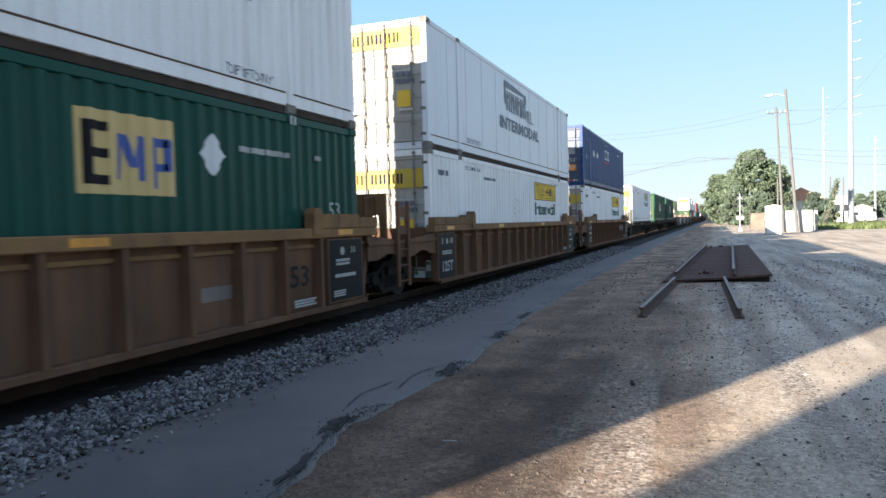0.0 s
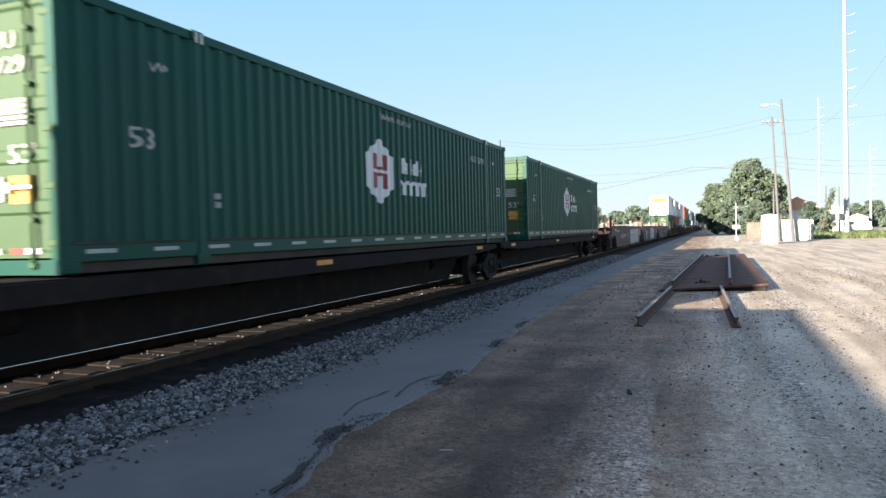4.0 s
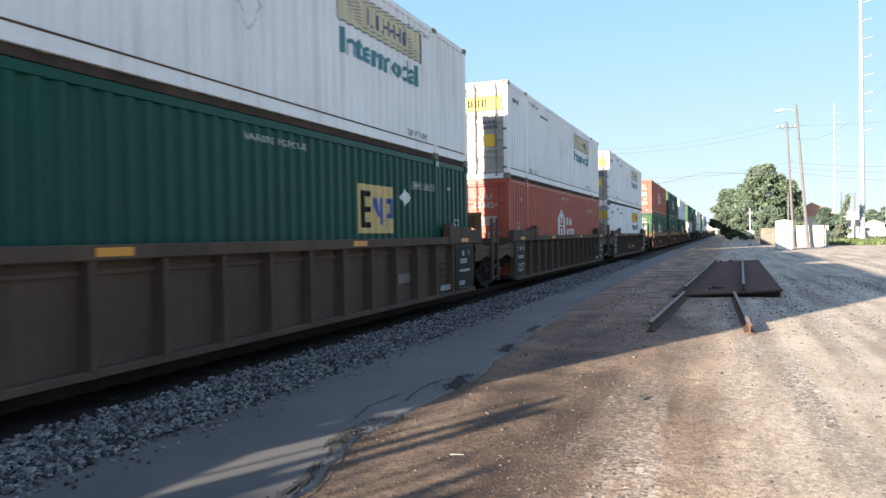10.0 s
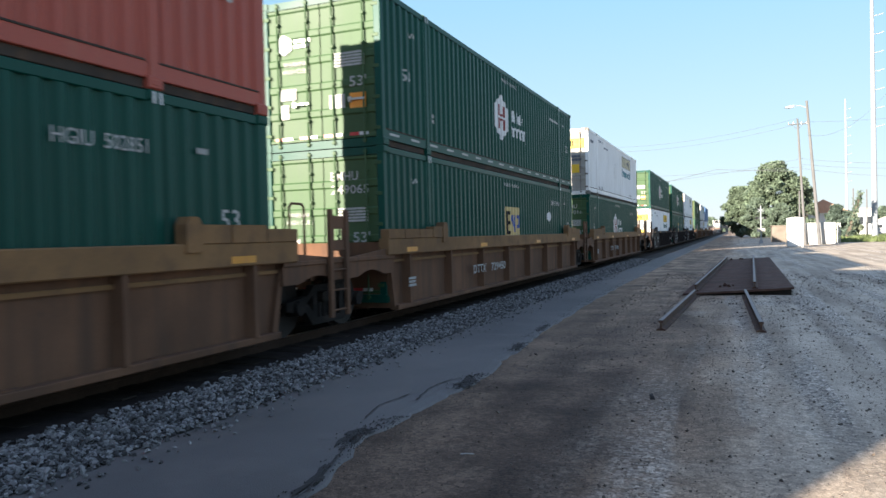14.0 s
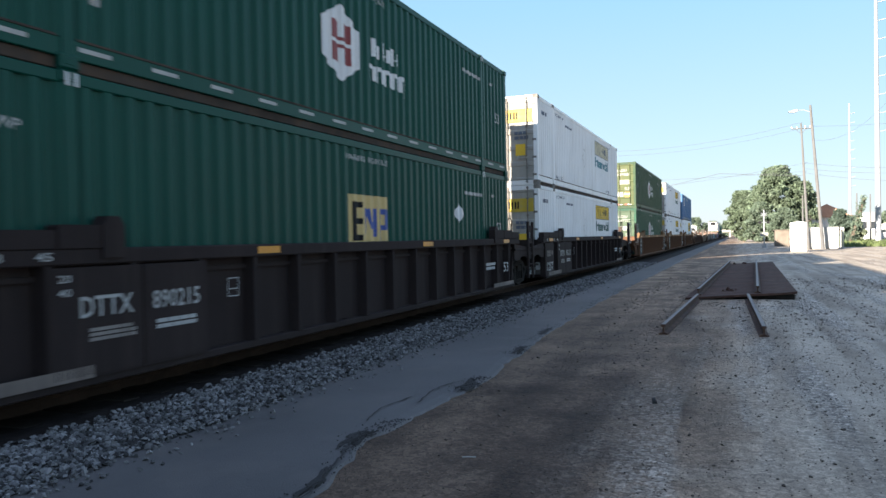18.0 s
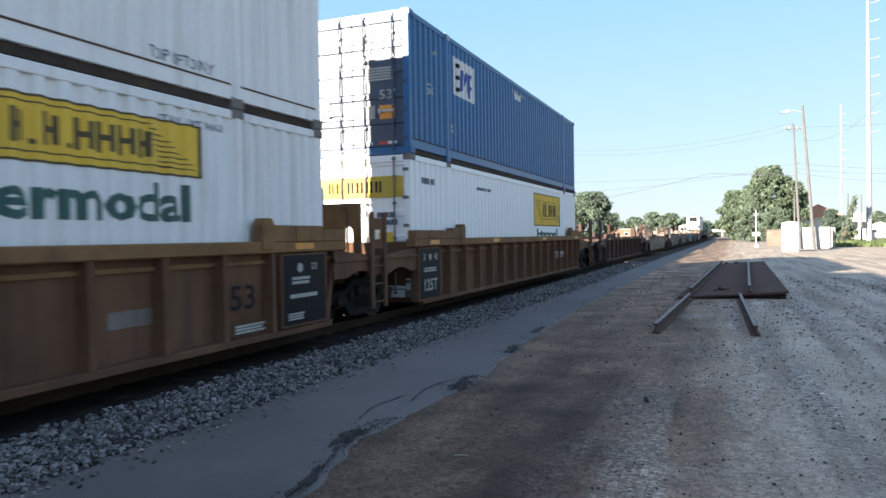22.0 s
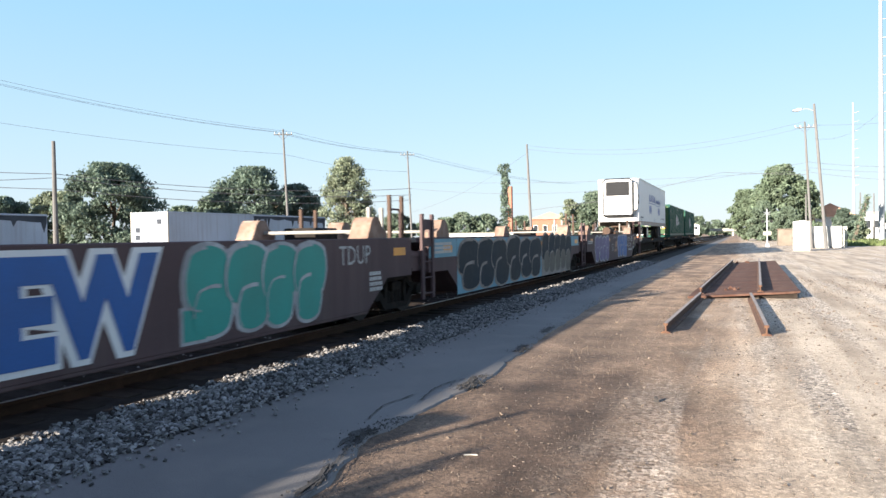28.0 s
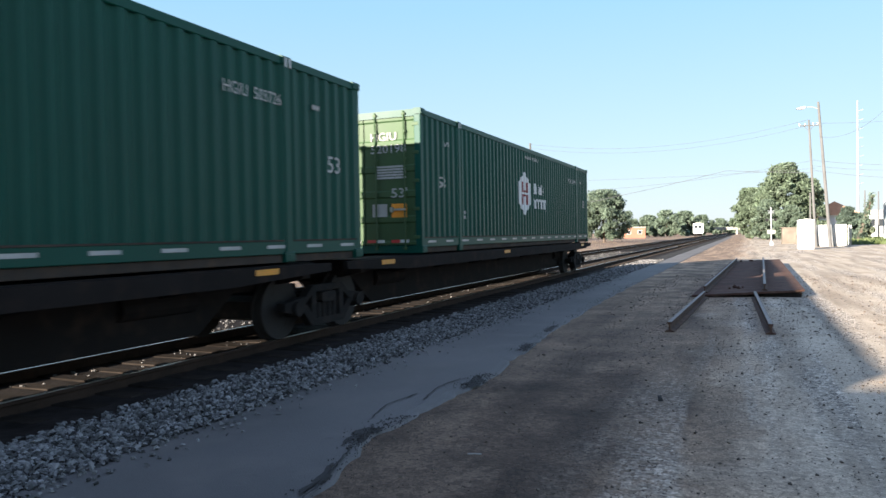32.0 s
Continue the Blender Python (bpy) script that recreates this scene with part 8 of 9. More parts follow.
def cabinet_box():
    x, y = at(-3.88, 66.5)
    t = thing("equipment_cabinet", "tall plain white cabinet standing on the gravel", "cabinet", m=pose(x, y, 0))
    bm = B()
    box(bm, -0.60, 0.60, -0.6, 0.6, 0.08, 2.36, 0.03)
    part("body", bm, M_WPAINT, t)
    bm = B()
    box(bm, -0.6, 0.6, -0.55, 0.55, 0.0, 0.08)
    part("plinth", bm, M_CONC, t)
    bm = B()
    prism(bm, [(-0.63, 2.36), (0.63, 2.36), (0.60, 2.42), (0, 2.52), (-0.60, 2.42)], "y", -0.64, 0.64)
    part("roof", bm, M_WPAINT, t)
    bm = B()
    box(bm, -0.55, 0.55, -0.615, -0.602, 0.2, 2.2)
    d = part("door", bm, M_WPAINT, t)
    bm = B()
    box(bm, 0.42, 0.47, -0.66, -0.615, 1.05, 1.25)
    part("handle", bm, M_GALV, d)


def storage_unit():
    x, y = at(-5.55, 76)
    t = thing("storage_container", "low chalky white storage container with ribbed doors", "storage container", m=pose(x, y, 0))
    bm = B()
    box(bm, -1.25, 1.2, 0, 6.0, 0.1, 2.05, 0.03)
    part("body", bm, M_CHALK, t)
    for x0 in (-1.2, -0.60, 0.02, 0.62):
        bm = B()
        box(bm, x0, x0 + 0.54, -0.05, -0.002, 0.2, 1.95, 0.01)
        part("door", bm, M_CHALK, t)
    for x0 in (-0.15, 0.15):
        bm = B()
        tube(bm, (x0, -0.05, 0.2), (x0, -0.05, 1.95), 0.025, n=6)
        part("locking_rod", bm, M_GALV, t)
    bm = B()
    box(bm, -1.2, 1.15, 0.05, 5.9, 0.0, 0.1)
    part("skid", bm, M_CONC, t)
    # brown board shed to its left and a wire fence panel to its right
    x, y = at(-2.98, 92)
    t = thing("shed", "low weathered brown board shed by the trees", "shed", m=pose(x, y, 0))
    bm = B()
    box(bm, -0.95, 0.95, 0, 3, 0, 1.85, 0.02)
    part("wall", bm, M_SHEDWOOD, t)
    for k in range(8):
        bm = B()
        box(bm, -0.94 + k * 0.235, -0.725 + k * 0.235, -0.025, -0.003, 0.02, 1.84)
        part("board", bm, M_SHEDWOOD, t)
    bm = B()
    box(bm, -1.1, 1.1, -0.15, 3.15, 1.85, 1.93)
    part("roof", bm, M_SHEDWOOD, t)
    x, y = at(-6.62, 76)
    t = thing("wire_fence", "short galvanised wire fence panel beside the container", "fence", m=pose(x, y, 0))
    for k in range(4):
        bm = B()
        tube(bm, (-0.1 + k * 0.22, k * 1.2, 0), (-0.1 + k * 0.22, k * 1.2, 2.0), 0.03, n=6)
        part("post", bm, M_GALV, t)
    bm = B()
    for k in range(9):
        tube(bm, (-0.1, 0, 0.2 + k * 0.21), (0.56, 3.6, 0.2 + k * 0.21), 0.008, n=4)
    part("wire", bm, M_GALV, t)


def house(az, d, w, eave, ridge, wall, roof, label, deep=8.0, windows=2):
    x, y = at(az, d)
    t = thing("house", label, "house", m=pose(x, y, 0, 0, 0, az))
    bm = B()
    box(bm, -w / 2, w / 2, 0, deep, 0, eave)
    part("wall", bm, wall, t)
    bm = B()
    if ridge > eave:
        prism(bm, [(-w / 2 - 0.4, eave), (w / 2 + 0.4, eave), (0, ridge)], "y", -0.4, deep + 0.4)
    else:
        box(bm, -w / 2 - 0.1, w / 2 + 0.1, -0.1, deep + 0.1, eave, eave + 0.25)
    part("roof", bm, roof, t)
    for k in range(windows):
        u = -w / 2 + (k + 0.5) * w / windows
        bm = B()
        box(bm, u - 0.55, u + 0.55, -0.05, -0.004, eave * 0.4, eave * 0.75)
        wdw = part("window", bm, M_WPAINT, t)
        bm = B()
        box(bm, u - 0.45, u + 0.45, -0.06, -0.052, eave * 0.43, eave * 0.72)
        part("pane", bm, M_GLASS, wdw)


M_YARDBOX = mat("chalky white trailer paint", (0.37, 0.41, 0.47), 0.6, vary=0.18, scale=0.8, bump=0.03, dirt=(0.25, 0.24, 0.24), dirt_amount=0.3, streak=True, spec=0.3)
M_MILDEW = mat("black mildew", (0.06, 0.065, 0.075), 0.9, vary=0.3, scale=3, bump=0.05, spec=0.1)


def parked_trailer(x, y, yaw, L, label, body):
    """A box trailer parked in the yard; its nose faces the camera."""
    t = thing("parked_trailer", label, "trailer", "parked trailers in the yard", m=pose(x, y, 0, 0, 0, yaw))
    z0, z1 = 0.75, 3.27
    bm = B()
    box(bm, -1.28, 1.28, 0.02, L, z0, z1 - 0.02, 0.03)
    part("box_body", bm, body, t)
    for sx in (-1, 1):
        bm = B()
        box(bm, *sorted((sx * 1.22, sx * 1.30)), 0, L, z0 - 0.05, z0 + 0.16, 0.01)
        part("side_rail", bm, M_CONC, t)
        bm = B()
        box(bm, *sorted((sx * 1.22, sx * 1.30)), 0, L, z1 - 0.10, z1, 0.01)
        part("top_rail", bm, body, t)
        bm = B()
        box(bm, *sorted((sx * 1.20, sx * 1.295)), -0.01, 0.10, z0, z1 - 0.005, 0.015)
        part("corner_post", bm, M_CONC, t)
        bm = B()
        box(bm, sx * 0.8 - 0.08, sx * 0.8 + 0.08, 2.4, 2.56, 0.0, z0 - 0.002)
        part("landing_leg", bm, M_BOGIE, t)
        for wy in (L - 3.4, L - 2.2):
            bm = B()
            tube(bm, (sx * 0.75, wy, 0.45), (sx * 1.25, wy, 0.45), 0.45, n=16)
            part("wheel", bm, M_RUBBER, t)
        # mildew running down from the roof edge at the rear
        rnd = random.Random(4)
        bm = B()
        u = 7.5
        pts = [(7.5, z1 - 0.10)]
        while u < L - 0.1:
            u += rnd.uniform(0.05, 0.22)
            drop = 0.06 + 0.26 * abs(noise.noise((u * 0.55, 3, 1))) + (rnd.random() < 0.14) * rnd.uniform(0.25, 0.7) + 0.03 * (u - 7.5)
            pts.append((min(u, L - 0.02), z1 - 0.10 - drop))
        pts.append((L - 0.02, z1 - 0.10))
        top = [bm.verts.new((sx * 1.284, p[0], z1 - 0.10)) for p in pts]
        low = [bm.verts.new((sx * 1.284, p[0], p[1] - 0.001)) for p in pts]
        for i in range(len(pts) - 1):
            bm.faces.new((top[i], low[i], low[i + 1], top[i + 1]))
        part("mildew_stain", bm, M_MILDEW, t, "black mildew running from the roof edge")
    for k in range(9):
        bm = B()
        u = -1.1 + k * 2.2 / 8
        box(bm, u - 0.025, u + 0.025, -0.005, 0.018, z0 + 0.05, z0 + 0.72)
        part("nose_rib", bm, M_CONC, t)
    bm = B()
    box(bm, -1.15, 1.15, -0.012, 0.017, z0 + 0.76, z0 + 0.82)
    part("nose_rail", bm, M_CONC, t)
    for x0, zz in ((-0.95, 1.75), (-0.95, 2.15), (0.55, 2.6)):
        bm = B()
        box(bm, x0, x0 + 0.28, -0.01, 0.018, zz, zz + 0.26)
        part("nose_fitting", bm, M_DARKEND, t)


def crossing_signal():
    x, y = at(-1.66, 85)
    t = thing("crossing_signal", "white grade crossing signal mast with crossbuck", "crossing signal", m=pose(x, y, 0))
    bm = B()
    tube(bm, (0, 0, 0.3), (0, 0, 4.1), 0.07, n=8)
    part("mast", bm, M_STEELPOLE, t)
    bm = B()
    prism(bm, [(-0.22, 0), (0.22, 0), (0.14, 0.4), (-0.14, 0.4)], "y", -0.2, 0.2)
    part("base", bm, M_STEELPOLE, t)
    bm = B()
    box(bm, -0.4, 0.4, -0.15, 0.15, 1.25, 1.65, 0.02)
    part("relay_box", bm, M_CONC, t)
    for s in (-1, 1):
        bm = B()
        tube(bm, (s * 0.42, -0.2, 2.75), (s * 0.42, 0.0, 2.75), 0.16, n=12)
        part("lamp_hood", bm, M_BLACK, t)
        bm = B()
        path_tube(bm, [(-0.3 * s, -0.05, 3.45), (0.3 * s, -0.05, 3.75)], 0.045, 4)
        part("crossbuck_board", bm, M_STEELPOLE, t)
    bm = B()
    path_tube(bm, [(-0.5, -0.02, 2.75), (0.5, -0.02, 2.75)], 0.03, 6)
    part("crossbar", bm, M_STEELPOLE, t)


def parked_car():
    """A white estate car standing beyond the grass, seen from behind."""
    x, y = at(-9.97, 150)
    t = thing("car", "white estate car parked beyond the grass", "car", m=pose(x, y, 0, 0, 0, -10))
    bm = B()
    prism(bm, [(0.0, 0.35), (4.5, 0.35), (4.55, 0.75), (4.3, 0.98), (3.4, 1.05), (0.15, 1.08), (-0.05, 0.9)], "x", -0.92, 0.92)
    part("body", bm, M_WPAINT, t)
    bm = B()
    prism(bm, [(0.15, 1.07), (3.35, 1.04), (2.6, 1.66), (0.55, 1.72)], "x", -0.80, 0.80)
    part("cabin", bm, M_WPAINT, t)
    bm = B()
    prism(bm, [(0.20, 1.13), (0.22, 1.13), (0.54, 1.62), (0.52, 1.62)], "x", -0.68, 0.68)
    part("rear_window", bm, M_GLASS, t)
    for sx in (-1, 1):
        bm = B()
        box(bm, *sorted((sx * 0.62, sx * 0.90)), -0.06, -0.01, 0.80, 1.02, 0.01)
        part("tail_lamp", bm, M_REDTAPE, t)
        bm = B()
        prism(bm, [(0.55, 1.12), (2.9, 1.10), (2.45, 1.58), (0.75, 1.62)], "x", *sorted((sx * 0.801, sx * 0.81)))
        part("side_window", bm, M_GLASS, t)
        for yy in (0.85, 3.6):
            bm = B()
            tube(bm, (sx * 0.72, yy, 0.33), (sx * 0.93, yy, 0.33), 0.33, n=14)
            part("wheel", bm, M_RUBBER, t)


def far_railcar():
    x, y = at(3.35, 235)
    t = thing("rail_car", "pale grey railway work car with cab windows on the far track", "rail car", m=pose(x, y, 0.1, 0, 0, 3.0))
    bm = B()
    box(bm, -1.5, 1.5, 0, 16, 0.9, 4.0, 0.15)
    part("body", bm, M_WPAINT, t)
    bm = B()
    box(bm, -1.52, 1.52, 3, 15.9, 1.0, 3.4)
    part("side_cladding", bm, M_BLUE2, t)
    for u in (-0.75, 0.35):
        bm = B()
        box(bm, u - 0.3, u + 0.6, -0.04, -0.002, 2.5, 3.4)
        part("window", bm, M_GLASS, t)
    bm = B()
    box(bm, -0.8, 0.8, 1.0, 2.2, 4.0, 4.3, 0.05)
    part("roof_unit", bm, M_CONC, t)
    for v in (2.5, 13):
        bm = B()
        box(bm, -1.2, 1.2, v - 1.2, v + 1.2, 0.05, 0.9)
        part("bogie", bm, M_BOGIE, t)


def overpass():
    y = 330
    t = thing("overpass", "low grey concrete road bridge over the line in the haze", "bridge")
    bm = B()
    box(bm, -14, 3.2, y, y + 9, 2.1, 2.75, 0.05)
    part("deck", bm, M_CONC, t)
    bm = B()
    box(bm, -14, 3.2, y - 0.15, y, 2.75, 3.25)
    part("parapet", bm, M_CONC, t)
    for x in (-13.4, -4.2, 1.8):
        bm = B()
        box(bm, x, x + 0.8, y + 1, y + 8, 0, 2.1, 0.05)
        part("pier", bm, M_CONC, t)


def vine_pole():
    x, y = at(17.7, 100)
    t = thing("vine_covered_pole", "old pole overgrown with leafy climbing vine", "pole", m=pose(x, y, 0))
    bm = B()
    tube(bm, (0, 0, -0.1), (0.15, 0, 11.3), 0.16, 0.1, 9)
    part("shaft", bm, M_WOODPOLE, t)
    rnd = random.Random(8)
    vs, fs = [], []
    for _ in range(1500):
        z = 11.6 * rnd.random() ** 0.8
        w = 1.15 - 0.06 * z + 0.45 * noise.noise((z * 0.7, 2, 1)) + (0.55 if z > 10.4 else 0)
        a = rnd.uniform(0, 6.28)
        r = max(0.1, w) * math.sqrt(rnd.random()) * 0.85
        p = Vector((r * math.cos(a) + 0.35 * noise.noise((z * 0.5, 5, 5)), r * math.sin(a), z))
        s = rnd.uniform(0.14, 0.30)
        q = Euler((rnd.uniform(-1.2, 1.2), rnd.uniform(-1.2, 1.2), rnd.uniform(0, 6.28))).to_matrix()
        k = len(vs)
        for e in ((-s, 0, 0), (0, -s * 0.5, 0.03), (s, 0, 0), (0, s * 0.5, 0.03)):
            vs.append(tuple(p + q @ Vector(e)))
        fs.append((k, k + 1, k + 2, k + 3))
    me = bpy.data.meshes.new("vine")
    me.from_pydata(vs, [], fs)
    me.materials.append(M_LEAF)
    part("vine", me, None, t)


def grass_patch():
    rnd = random.Random(4)
    vs, fs = [], []
    for _ in range(9000):
        az = rnd.uniform(-13.5, -6.3)
        d = rnd.uniform(84, 125)
        x, y = at(az, d)
        h = rnd.uniform(0.15, 0.55)
        a = rnd.uniform(0, 6.28)
        k = len(vs)
        vs += [(x - 0.12 * math.cos(a), y - 0.12 * math.sin(a), 0), (x + 0.12 * math.cos(a), y + 0.12 * math.sin(a), 0), (x + rnd.uniform(-0.15, 0.15), y + rnd.uniform(-0.15, 0.15), h)]
        fs.append((k, k + 1, k + 2))
    me = bpy.data.meshes.new("rough_grass")
    me.from_pydata(vs, [], fs)
    me.materials.append(M_GRASS)
    tagged(new("rough_grass", me), "patch of rough green grass beyond the lot", "grass", kind="stuff")


def build_surroundings():
    dense = "broad leafy summer tree behind the yard"
    tree(47.4, 92, 5.7, 7.0, dense, M_LEAF, 1, 1.5, low=0.08)
    tree(50.8, 97, 3.6, 5.0, dense, M_LEAF2, 2, 1.0, low=0.05)
    tree(54.5, 95, 3.2, 5.0, dense, M_LEAF, 3, 1.0, low=0.05)
    tree(42.6, 105, 2.6, 4.0, dense, M_LEAF3, 31, 1.0, low=0.05)
    tree(37.6, 98, 5.6, 6.0, dense, M_LEAF, 4, 1.5, low=0.1)
    tree(34.2, 103, 4.3, 4.2, dense, M_LEAF, 5, 1.0, low=0.08)
    tree(40.6, 104, 3.4, 3.4, dense, M_LEAF3, 6, 0.9, low=0.08)
    tree(30.3, 86, 6.4, 4.4, "tall airy pale-leaved tree behind the yard", M_LEAF2, 7, 1.1, low=0.16, narrow=0.5, leafsize=0.22)
    tree(26.4, 130, 1.9, 3.0, dense, M_LEAF3, 8, 0.9, low=0.05)
    far = "low hazy tree of the distant wood"
    for k, (az, el, w) in enumerate(((22.6, 1.5, 2.4), (20.9, 1.9, 2.6), (19.2, 1.7, 2.2), (16.4, 1.5, 2.4), (24.3, 1.2, 2.2), (14.0, 1.3, 2.4))):
        tree(az, 210, el, w, far, M_LEAF3, 40 + k, 0.8, low=0.05, leafsize=0.5)
    tree(12.6, 128, 2.8, 1.6, "thin airy tree beside the brick building", M_LEAF2, 9, 0.6, low=0.2, leafsize=0.25)
    tree(10.3, 130, 3.35, 3.9, "spreading layered dark tree beside the line", M_LEAF3, 10, 1.4, low=0.1, leafsize=0.34)
    for k, (az, el, w, d) in enumerate(((6.9, 1.25, 1.7, 270), (5.6, 1.6, 2.0, 260), (4.3, 1.5, 1.8, 280), (3.0, 1.2, 1.6, 320), (1.9, 0.9, 1.4, 420), (0.9, 0.7, 1.4, 460), (8.2, 1.0, 1.5, 250))):
        tree(az, d, el, w, far, M_LEAF3, 60 + k, 0.9, low=0.04, leafsize=0.6)
    big = "large full-crowned tree beyond the crossing"
    tree(-2.5, 140, 4.8, 3.5, big, M_LEAFR, 11, 1.7, low=0.06, leafsize=0.4)
    tree(-0.3, 146, 3.1, 2.2, big, M_LEAFR, 12, 1.2, low=0.04, leafsize=0.4)
    tree(-4.2, 142, 3.6, 2.2, big, M_LEAFR, 13, 1.2, low=0.05, leafsize=0.4)
    tree(-1.4, 136, 2.2, 1.8, "dense bush under the large tree", M_LEAF3, 14, 1.0, low=0.02, leafsize=0.35)
    tree(-3.0, 125, 1.7, 1.7, "dense bush under the large tree", M_LEAF3, 15, 1.0, low=0.02, leafsize=0.35)
    tree(-6.5, 110, 1.5, 1.5, "round bush in front of the house", M_LEAF, 16, 1.0, low=0.02, leafsize=0.3)
    tree(-7.3, 112, 1.0, 1.4, "round bush in front of the house", M_LEAF2, 17, 0.8, low=0.02, leafsize=0.3)
    # leaning vine-grown stump by the grass
    x, y = at(-7.1, 100)
    t = thing("leaning_vine_trunk", "leaning dead trunk wrapped in green vine", "trunk", m=pose(x, y, 0))
    bm = B()
    tube(bm, (0, 0, 0), (1.6, 0, 5.6), 0.25, 0.14, 8)
    part("trunk", bm, M_BARK, t)
    rnd = random.Random(19)
    vs, fs = [], []
    for _ in range(800):
        f = rnd.random()
        p = Vector((1.6 * f + rnd.gauss(0, 0.28 - 0.1 * f), rnd.gauss(0, 0.25), 5.7 * f + rnd.gauss(0, 0.15)))
        s = rnd.uniform(0.1, 0.24)
        q = Euler((rnd.uniform(-1.2, 1.2), rnd.uniform(-1.2, 1.2), rnd.uniform(0, 6.28))).to_matrix()
        k = len(vs)
        for e in ((-s, 0, 0), (0, -s * 0.5, 0.03), (s, 0, 0), (0, s * 0.5, 0.03)):
            vs.append(tuple(p + q @ Vector(e)))
        fs.append((k, k + 1, k + 2, k + 3))
    me = bpy.data.meshes.new("vine")
    me.from_pydata(vs, [], fs)
    me.materials.append(M_LEAF3)
    part("vine", me, None, t)
    # poles and wires
    _, a = wood_pole(51.1, 74, 7.14, 0.0, False, "plain grey wooden pole behind the train", r=0.25)
    _, b = wood_pole(34.8, 68, 8.57, 0.5, True, arm_yaw=25)
    _, c = wood_pole(25.15, 86, 6.9, 0.35, True, arm_yaw=25)
    _, e = wood_pole(15.6, 82, 7.2, 0.35, False, "leaning wooden pole with a lamp arm", r=0.17)
    street_top = street_lamp()
    _, g = wood_pole(-4.55, 75.5, 7.7, 0.4, True, "wooden pole with crossarms and insulators", arm_yaw=10, r=0.13)
    wood_pole(-1.37, 150, 3.15, 0.25, False, "thin leaning wooden pole by the trees", r=0.2)
    wood_pole(-4.2, 110, 2.6, 0.0, False, "thin wooden pole behind the container", r=0.14)
    for az, el, d in ((-7.55, 2.6, 120), (-8.35, 2.5, 120), (-8.7, 1.9, 118)):
        wood_pole(az, d, el, 0.0, False, "thin wooden pole by the white building", r=0.13)
    monopole(-8.80, 105, 34, 1, 10, r=0.37)
    monopole(-7.15, 210, 34, 1, 9, r=0.36, step=2.3, z0=13)
    for k in (-0.78, -0.35, 0.78):
        off = Vector((k * 0.9, k * 0.42, -0.25))
        wire(b + off, c + off, 0.35)
        wire(b + off, Vector(P3(66, 13.2, 62)) + off, 0.9)
        wire(c + off, Vector(P3(12.0, 4.1, 190)) + off, 1.0)
    wire(b - Vector((0, 0, 2.3)), P3(66, 9.6, 66), 0.7)
    wire(b - Vector((0, 0, 2.3)), c - Vector((0, 0, 2.5)), 0.4)
    for el1, el2, el3 in ((4.87, 5.6, 3.9), (3.8, 4.9, 3.0), (4.6, 3.9, 3.4)):
        wire(P3(51.1, el1, 74), P3(70, el2, 80), 0.4, r=0.028)
        wire(P3(51.1, el1, 74), P3(25.15, el3, 86), 0.8, r=0.028)
    for el1, el2 in ((7.1, 7.75), (6.8, 7.35)):
        wire(P3(15.9, el1, 82), P3(-4.2, el2, 76), 1.4)
    wire(P3(25.2, 4.4, 86), P3(-4.5, 4.3, 76), 0.5)
    wire(P3(25.2, 3.9, 86), P3(-4.5, 4.9, 76), 1.6)
    wire(P3(25.2, 2.0, 86), P3(15.8, 6.6, 82), 0.8)
    bm = B()
    path_tube(bm, [P3(15.73, 2.0, 82), P3(11, 2.5, 80), P3(6, 3.45, 78), P3(1.3, 4.45, 76), P3(-1.5, 4.2, 76), P3(-4.32, 4.0, 75.5)], 0.018, 4)
    tagged(new("overhead_cable", finish(bm, "overhead_cable", M_WIRE)), "thin dark overhead cable between poles", "cable", "overhead cables")
    for el1, el2 in ((4.9, 4.3), (4.2, 3.2), (4.5, 4.0)):
        zz = height(el1, 75.5)
        px, py = at(-4.55, 75.5)
        wire((px + (g.x - px) * zz / g.z, py, zz), P3(-16, el2, 80), 0.6)
    wire(street_top - Vector((-0.05, 0, 3.2)), P3(-13.5, 15.0, 60), 3.0)
    wire(g - Vector((0, 0, 0.3)), P3(-16, 7.4, 80), 0.4)
    cabinet_box()
    storage_unit()
    house(-5.7, 150, 8.5, 4.2, 6.7, M_WPAINT, M_ROOFRED, "pale house with a terracotta gable roof", windows=2)
    house(-8.25, 150, 2.9, 4.6, 4.6, M_CHALK, M_CONC, "flat chalky white building beyond the grass", windows=2)
    house(-9.45, 185, 4.2, 2.6, 3.6, M_CHALK, M_CONC, "low pale house with a grey gable roof far off", windows=2)
    parked_car()
    tree(-9.3, 230, 1.25, 1.4, far, M_LEAF3, 81, 0.8, low=0.04, leafsize=0.5)
    tree(-10.4, 240, 1.4, 1.6, far, M_LEAF3, 82, 0.8, low=0.04, leafsize=0.5)
    monopole(-10.25, 190, 19, 1, 6, "slim pale steel pole with short arms far off", r=0.28, step=2.0, z0=8.0)
    house(14.2, 175, 9, 5.5, 7.2, M_BRICK, M_ROOFRED, "red brick works building in the distance", windows=4)
    house(8.0, 210, 6, 3.0, 3.0, M_BRICK, M_CONC, "low red brick building beside the line", windows=2)
    house(20.0, 160, 22, 2.2, 2.2, M_WPAINT, M_CONC, "long low white warehouse behind the tracks", windows=6)
    x, y = at(17.3, 185)
    t = thing("chimney_stack", "square red brick chimney stack far off", "chimney", m=pose(x, y, 0))
    bm = B()
    box(bm, -0.55, 0.55, -0.55, 0.55, 0, 14.3, 0.05)
    part("shaft", bm, M_BRICK, t)
    vine_pole()
    parked_trailer(-29.6, 29.6, 1.2, 16.2, "stained white box trailer parked in the yard", M_YARDBOX)
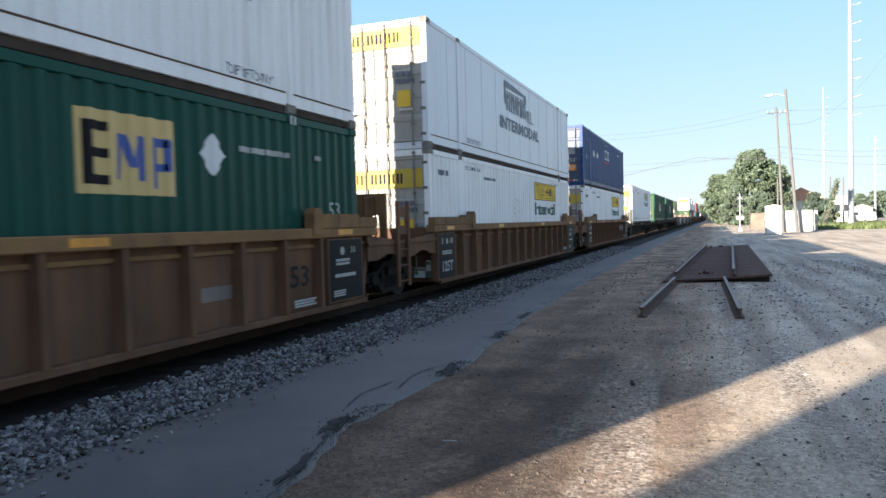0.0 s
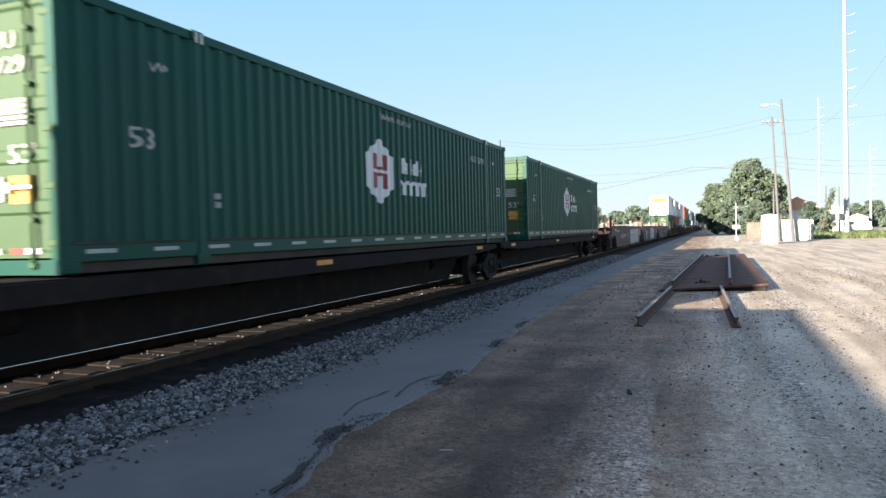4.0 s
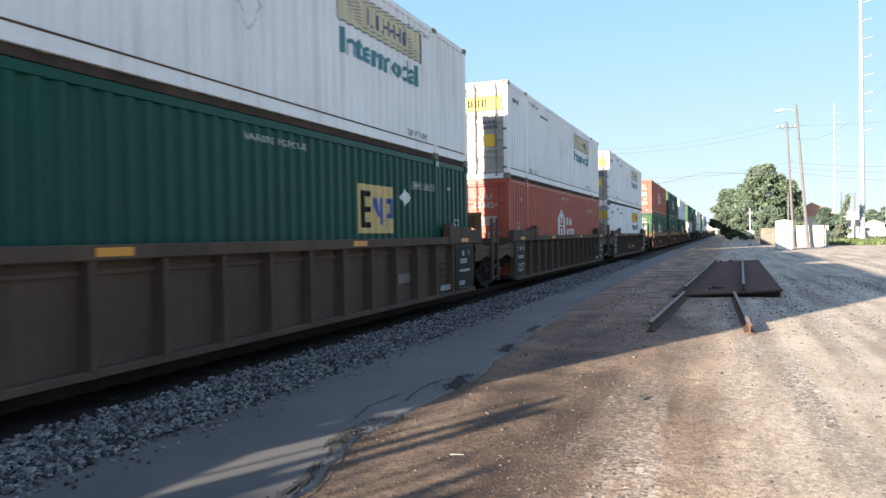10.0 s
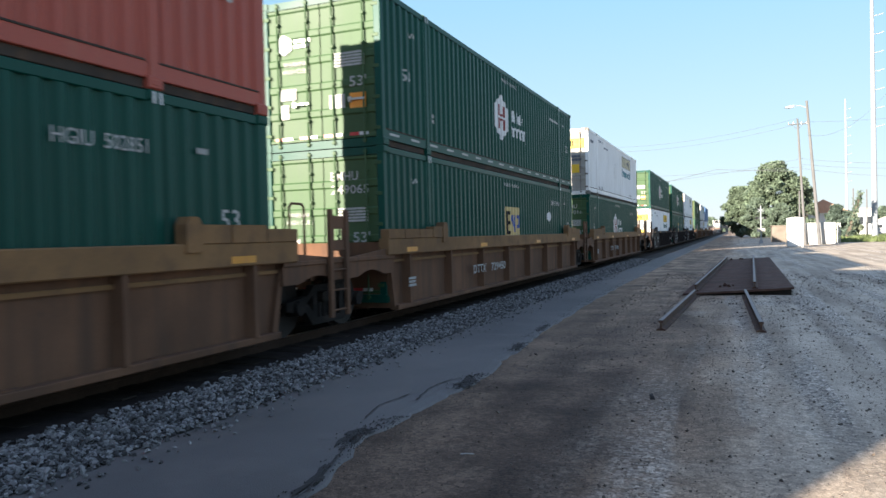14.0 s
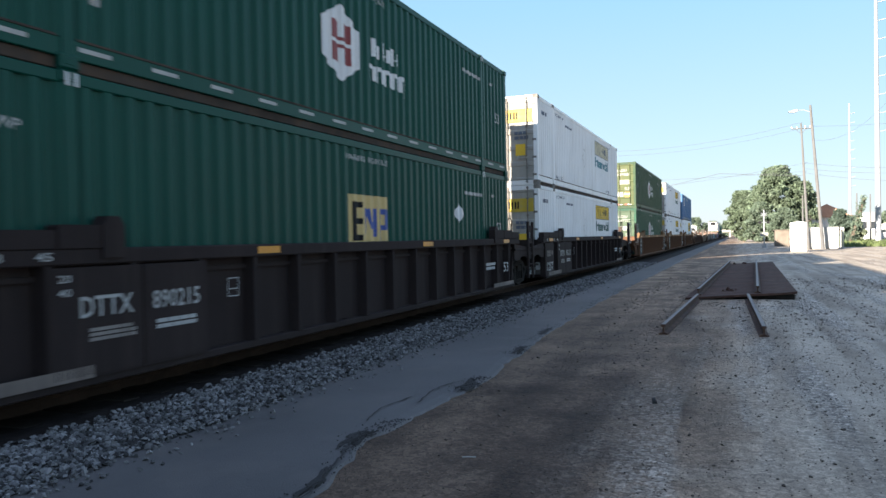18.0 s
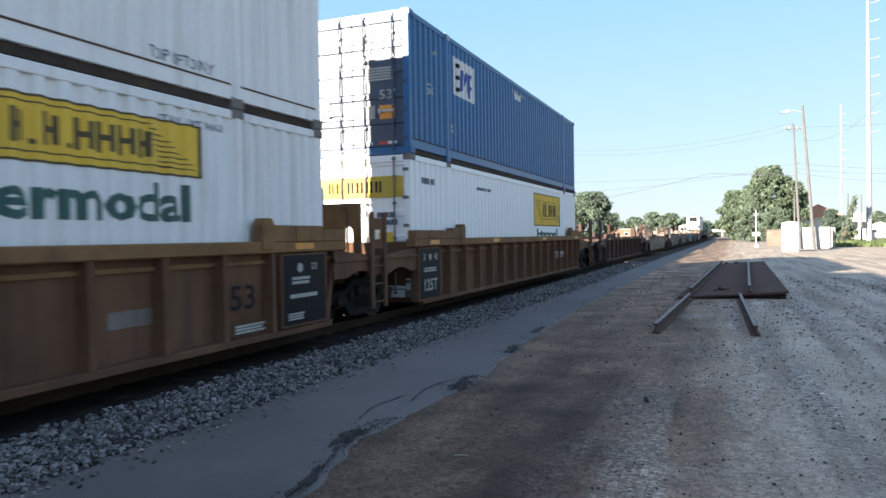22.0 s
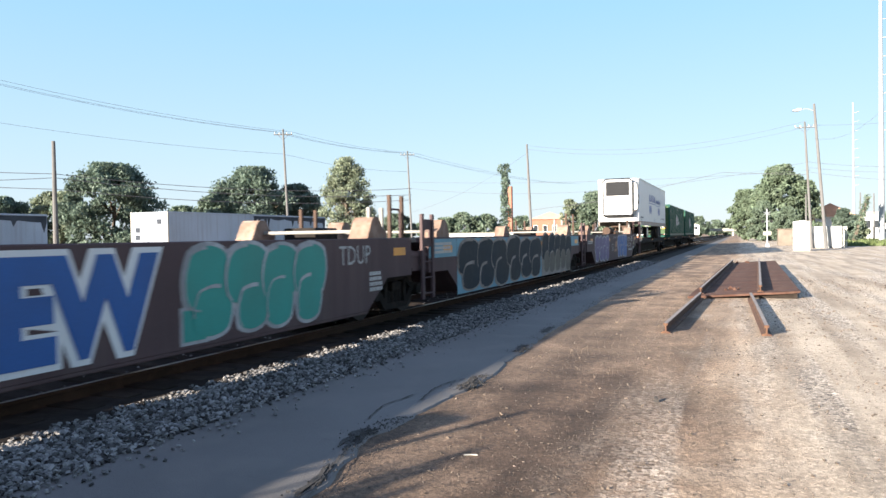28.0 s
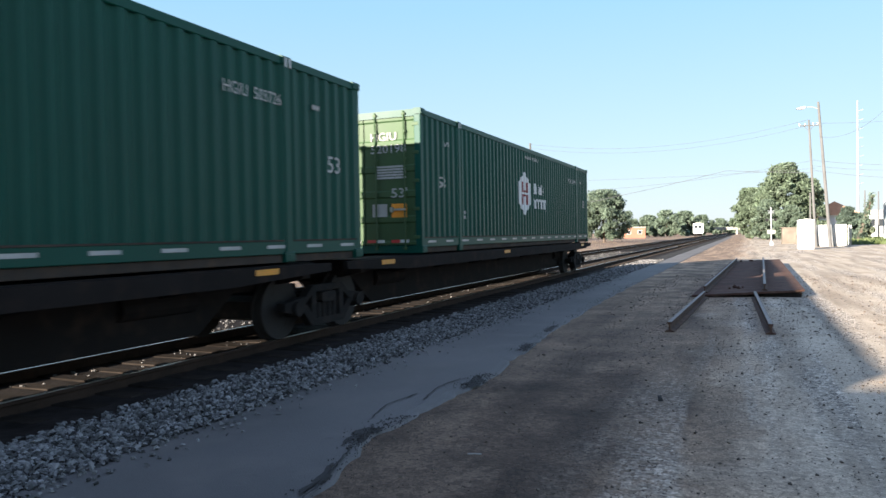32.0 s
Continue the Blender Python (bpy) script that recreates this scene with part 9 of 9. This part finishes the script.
    parked_trailer(-37.0, 12.2, 0.5, 16.2, "stained white box trailer parked in the yard", M_YARDBOX)
    x, y = at(48.7, 41)
    t = thing("bin", "low blue steel bin standing in the yard", "bin", m=pose(x, y, 0, 0, 0, 6))
    bm = B()
    prism(bm, [(-0.58, 0.06), (0.58, 0.06), (0.68, 0.66), (-0.68, 0.66)], "y", -0.45, 0.45)
    part("body", bm, M_BLUEBARREL, t)
    bm = B()
    box(bm, -0.71, 0.71, -0.48, 0.48, 0.662, 0.72, 0.015)
    part("lid", bm, M_BLUEBARREL, t)
    for u in (-0.5, -0.1, 0.3):
        bm = B()
        box(bm, u, u + 0.06, -0.49, -0.452, 0.10, 0.64)
        part("rib", bm, M_BLUEBARREL, t)
    for u in (-0.5, 0.42):
        bm = B()
        box(bm, u, u + 0.1, -0.4, 0.4, 0.0, 0.06)
        part("skid", bm, M_BOGIE, t)
    crossing_signal()
    far_railcar()
    overpass()
    grass_patch()


def litter():
    for x, y, s, m, nm, lb in ((-0.79, 7.25, 0.042, M_CRACK, "asphalt_lump", "small dark lump of asphalt on the dirt"),):
        rows = ([], [])
        stone(rows, x, y, s * 0.5, s, random.Random(5))
        me = bpy.data.meshes.new(nm)
        me.from_pydata(rows[0], [], rows[1])
        me.materials.append(m)
        tagged(new(nm, me), lb, nm.replace("_", " "))
    bm = B()
    path_tube(bm, [(-1.95, 5.0, 0.006), (-1.90, 5.02, 0.007), (-1.85, 5.03, 0.006)], 0.005, 5)
    tagged(new("stick", finish(bm, "stick", M_CONC)), "thin pale stick lying on the dirt", "stick")


build_ground()
build_asphalt()
main_track = build_track("track_1", TRACK_X, "main line track with shiny rail heads on dark ties", "tracks")
side_track = build_track("track_2", -12.0, "second track with rusty rails beside the main line", "tracks")
build_ballast()
build_ramp()
build_surroundings()
litter()
build_train()
build_ties(main_track, -50, 150)
build_ties(side_track, -20, 150)


def motions():
    for ob, y0, x, z in MOVING:
        walk(ob, [(t, pose(x, y0 - SPEED * t, z)) for t in (0, 8, 16, 24, 32)])
    step = SPEED / 0.46 / FPS
    for ob, y0, dy in SPINNING:
        t0, t1 = max(0.0, (y0 - 62) / SPEED), min(32.0, (y0 - 2) / SPEED)
        if t1 <= t0:
            walk(ob, [(0, pose(0, dy, 0.46)), (32, pose(0, dy, 0.46))])
            continue
        f0, f1 = math.ceil(t0 * FPS), math.floor(t1 * FPS)
        rows = [] if f0 == 0 else [(0, pose(0, dy, 0.46))]
        for f in range(f0, f1 + 1):
            rows.append((f / FPS, pose(0, dy, 0.46, math.degrees((f - f0) * step))))
        if f1 < 32 * FPS:
            rows.append((32, rows[-1][1]))
        walk(ob, rows)


motions()
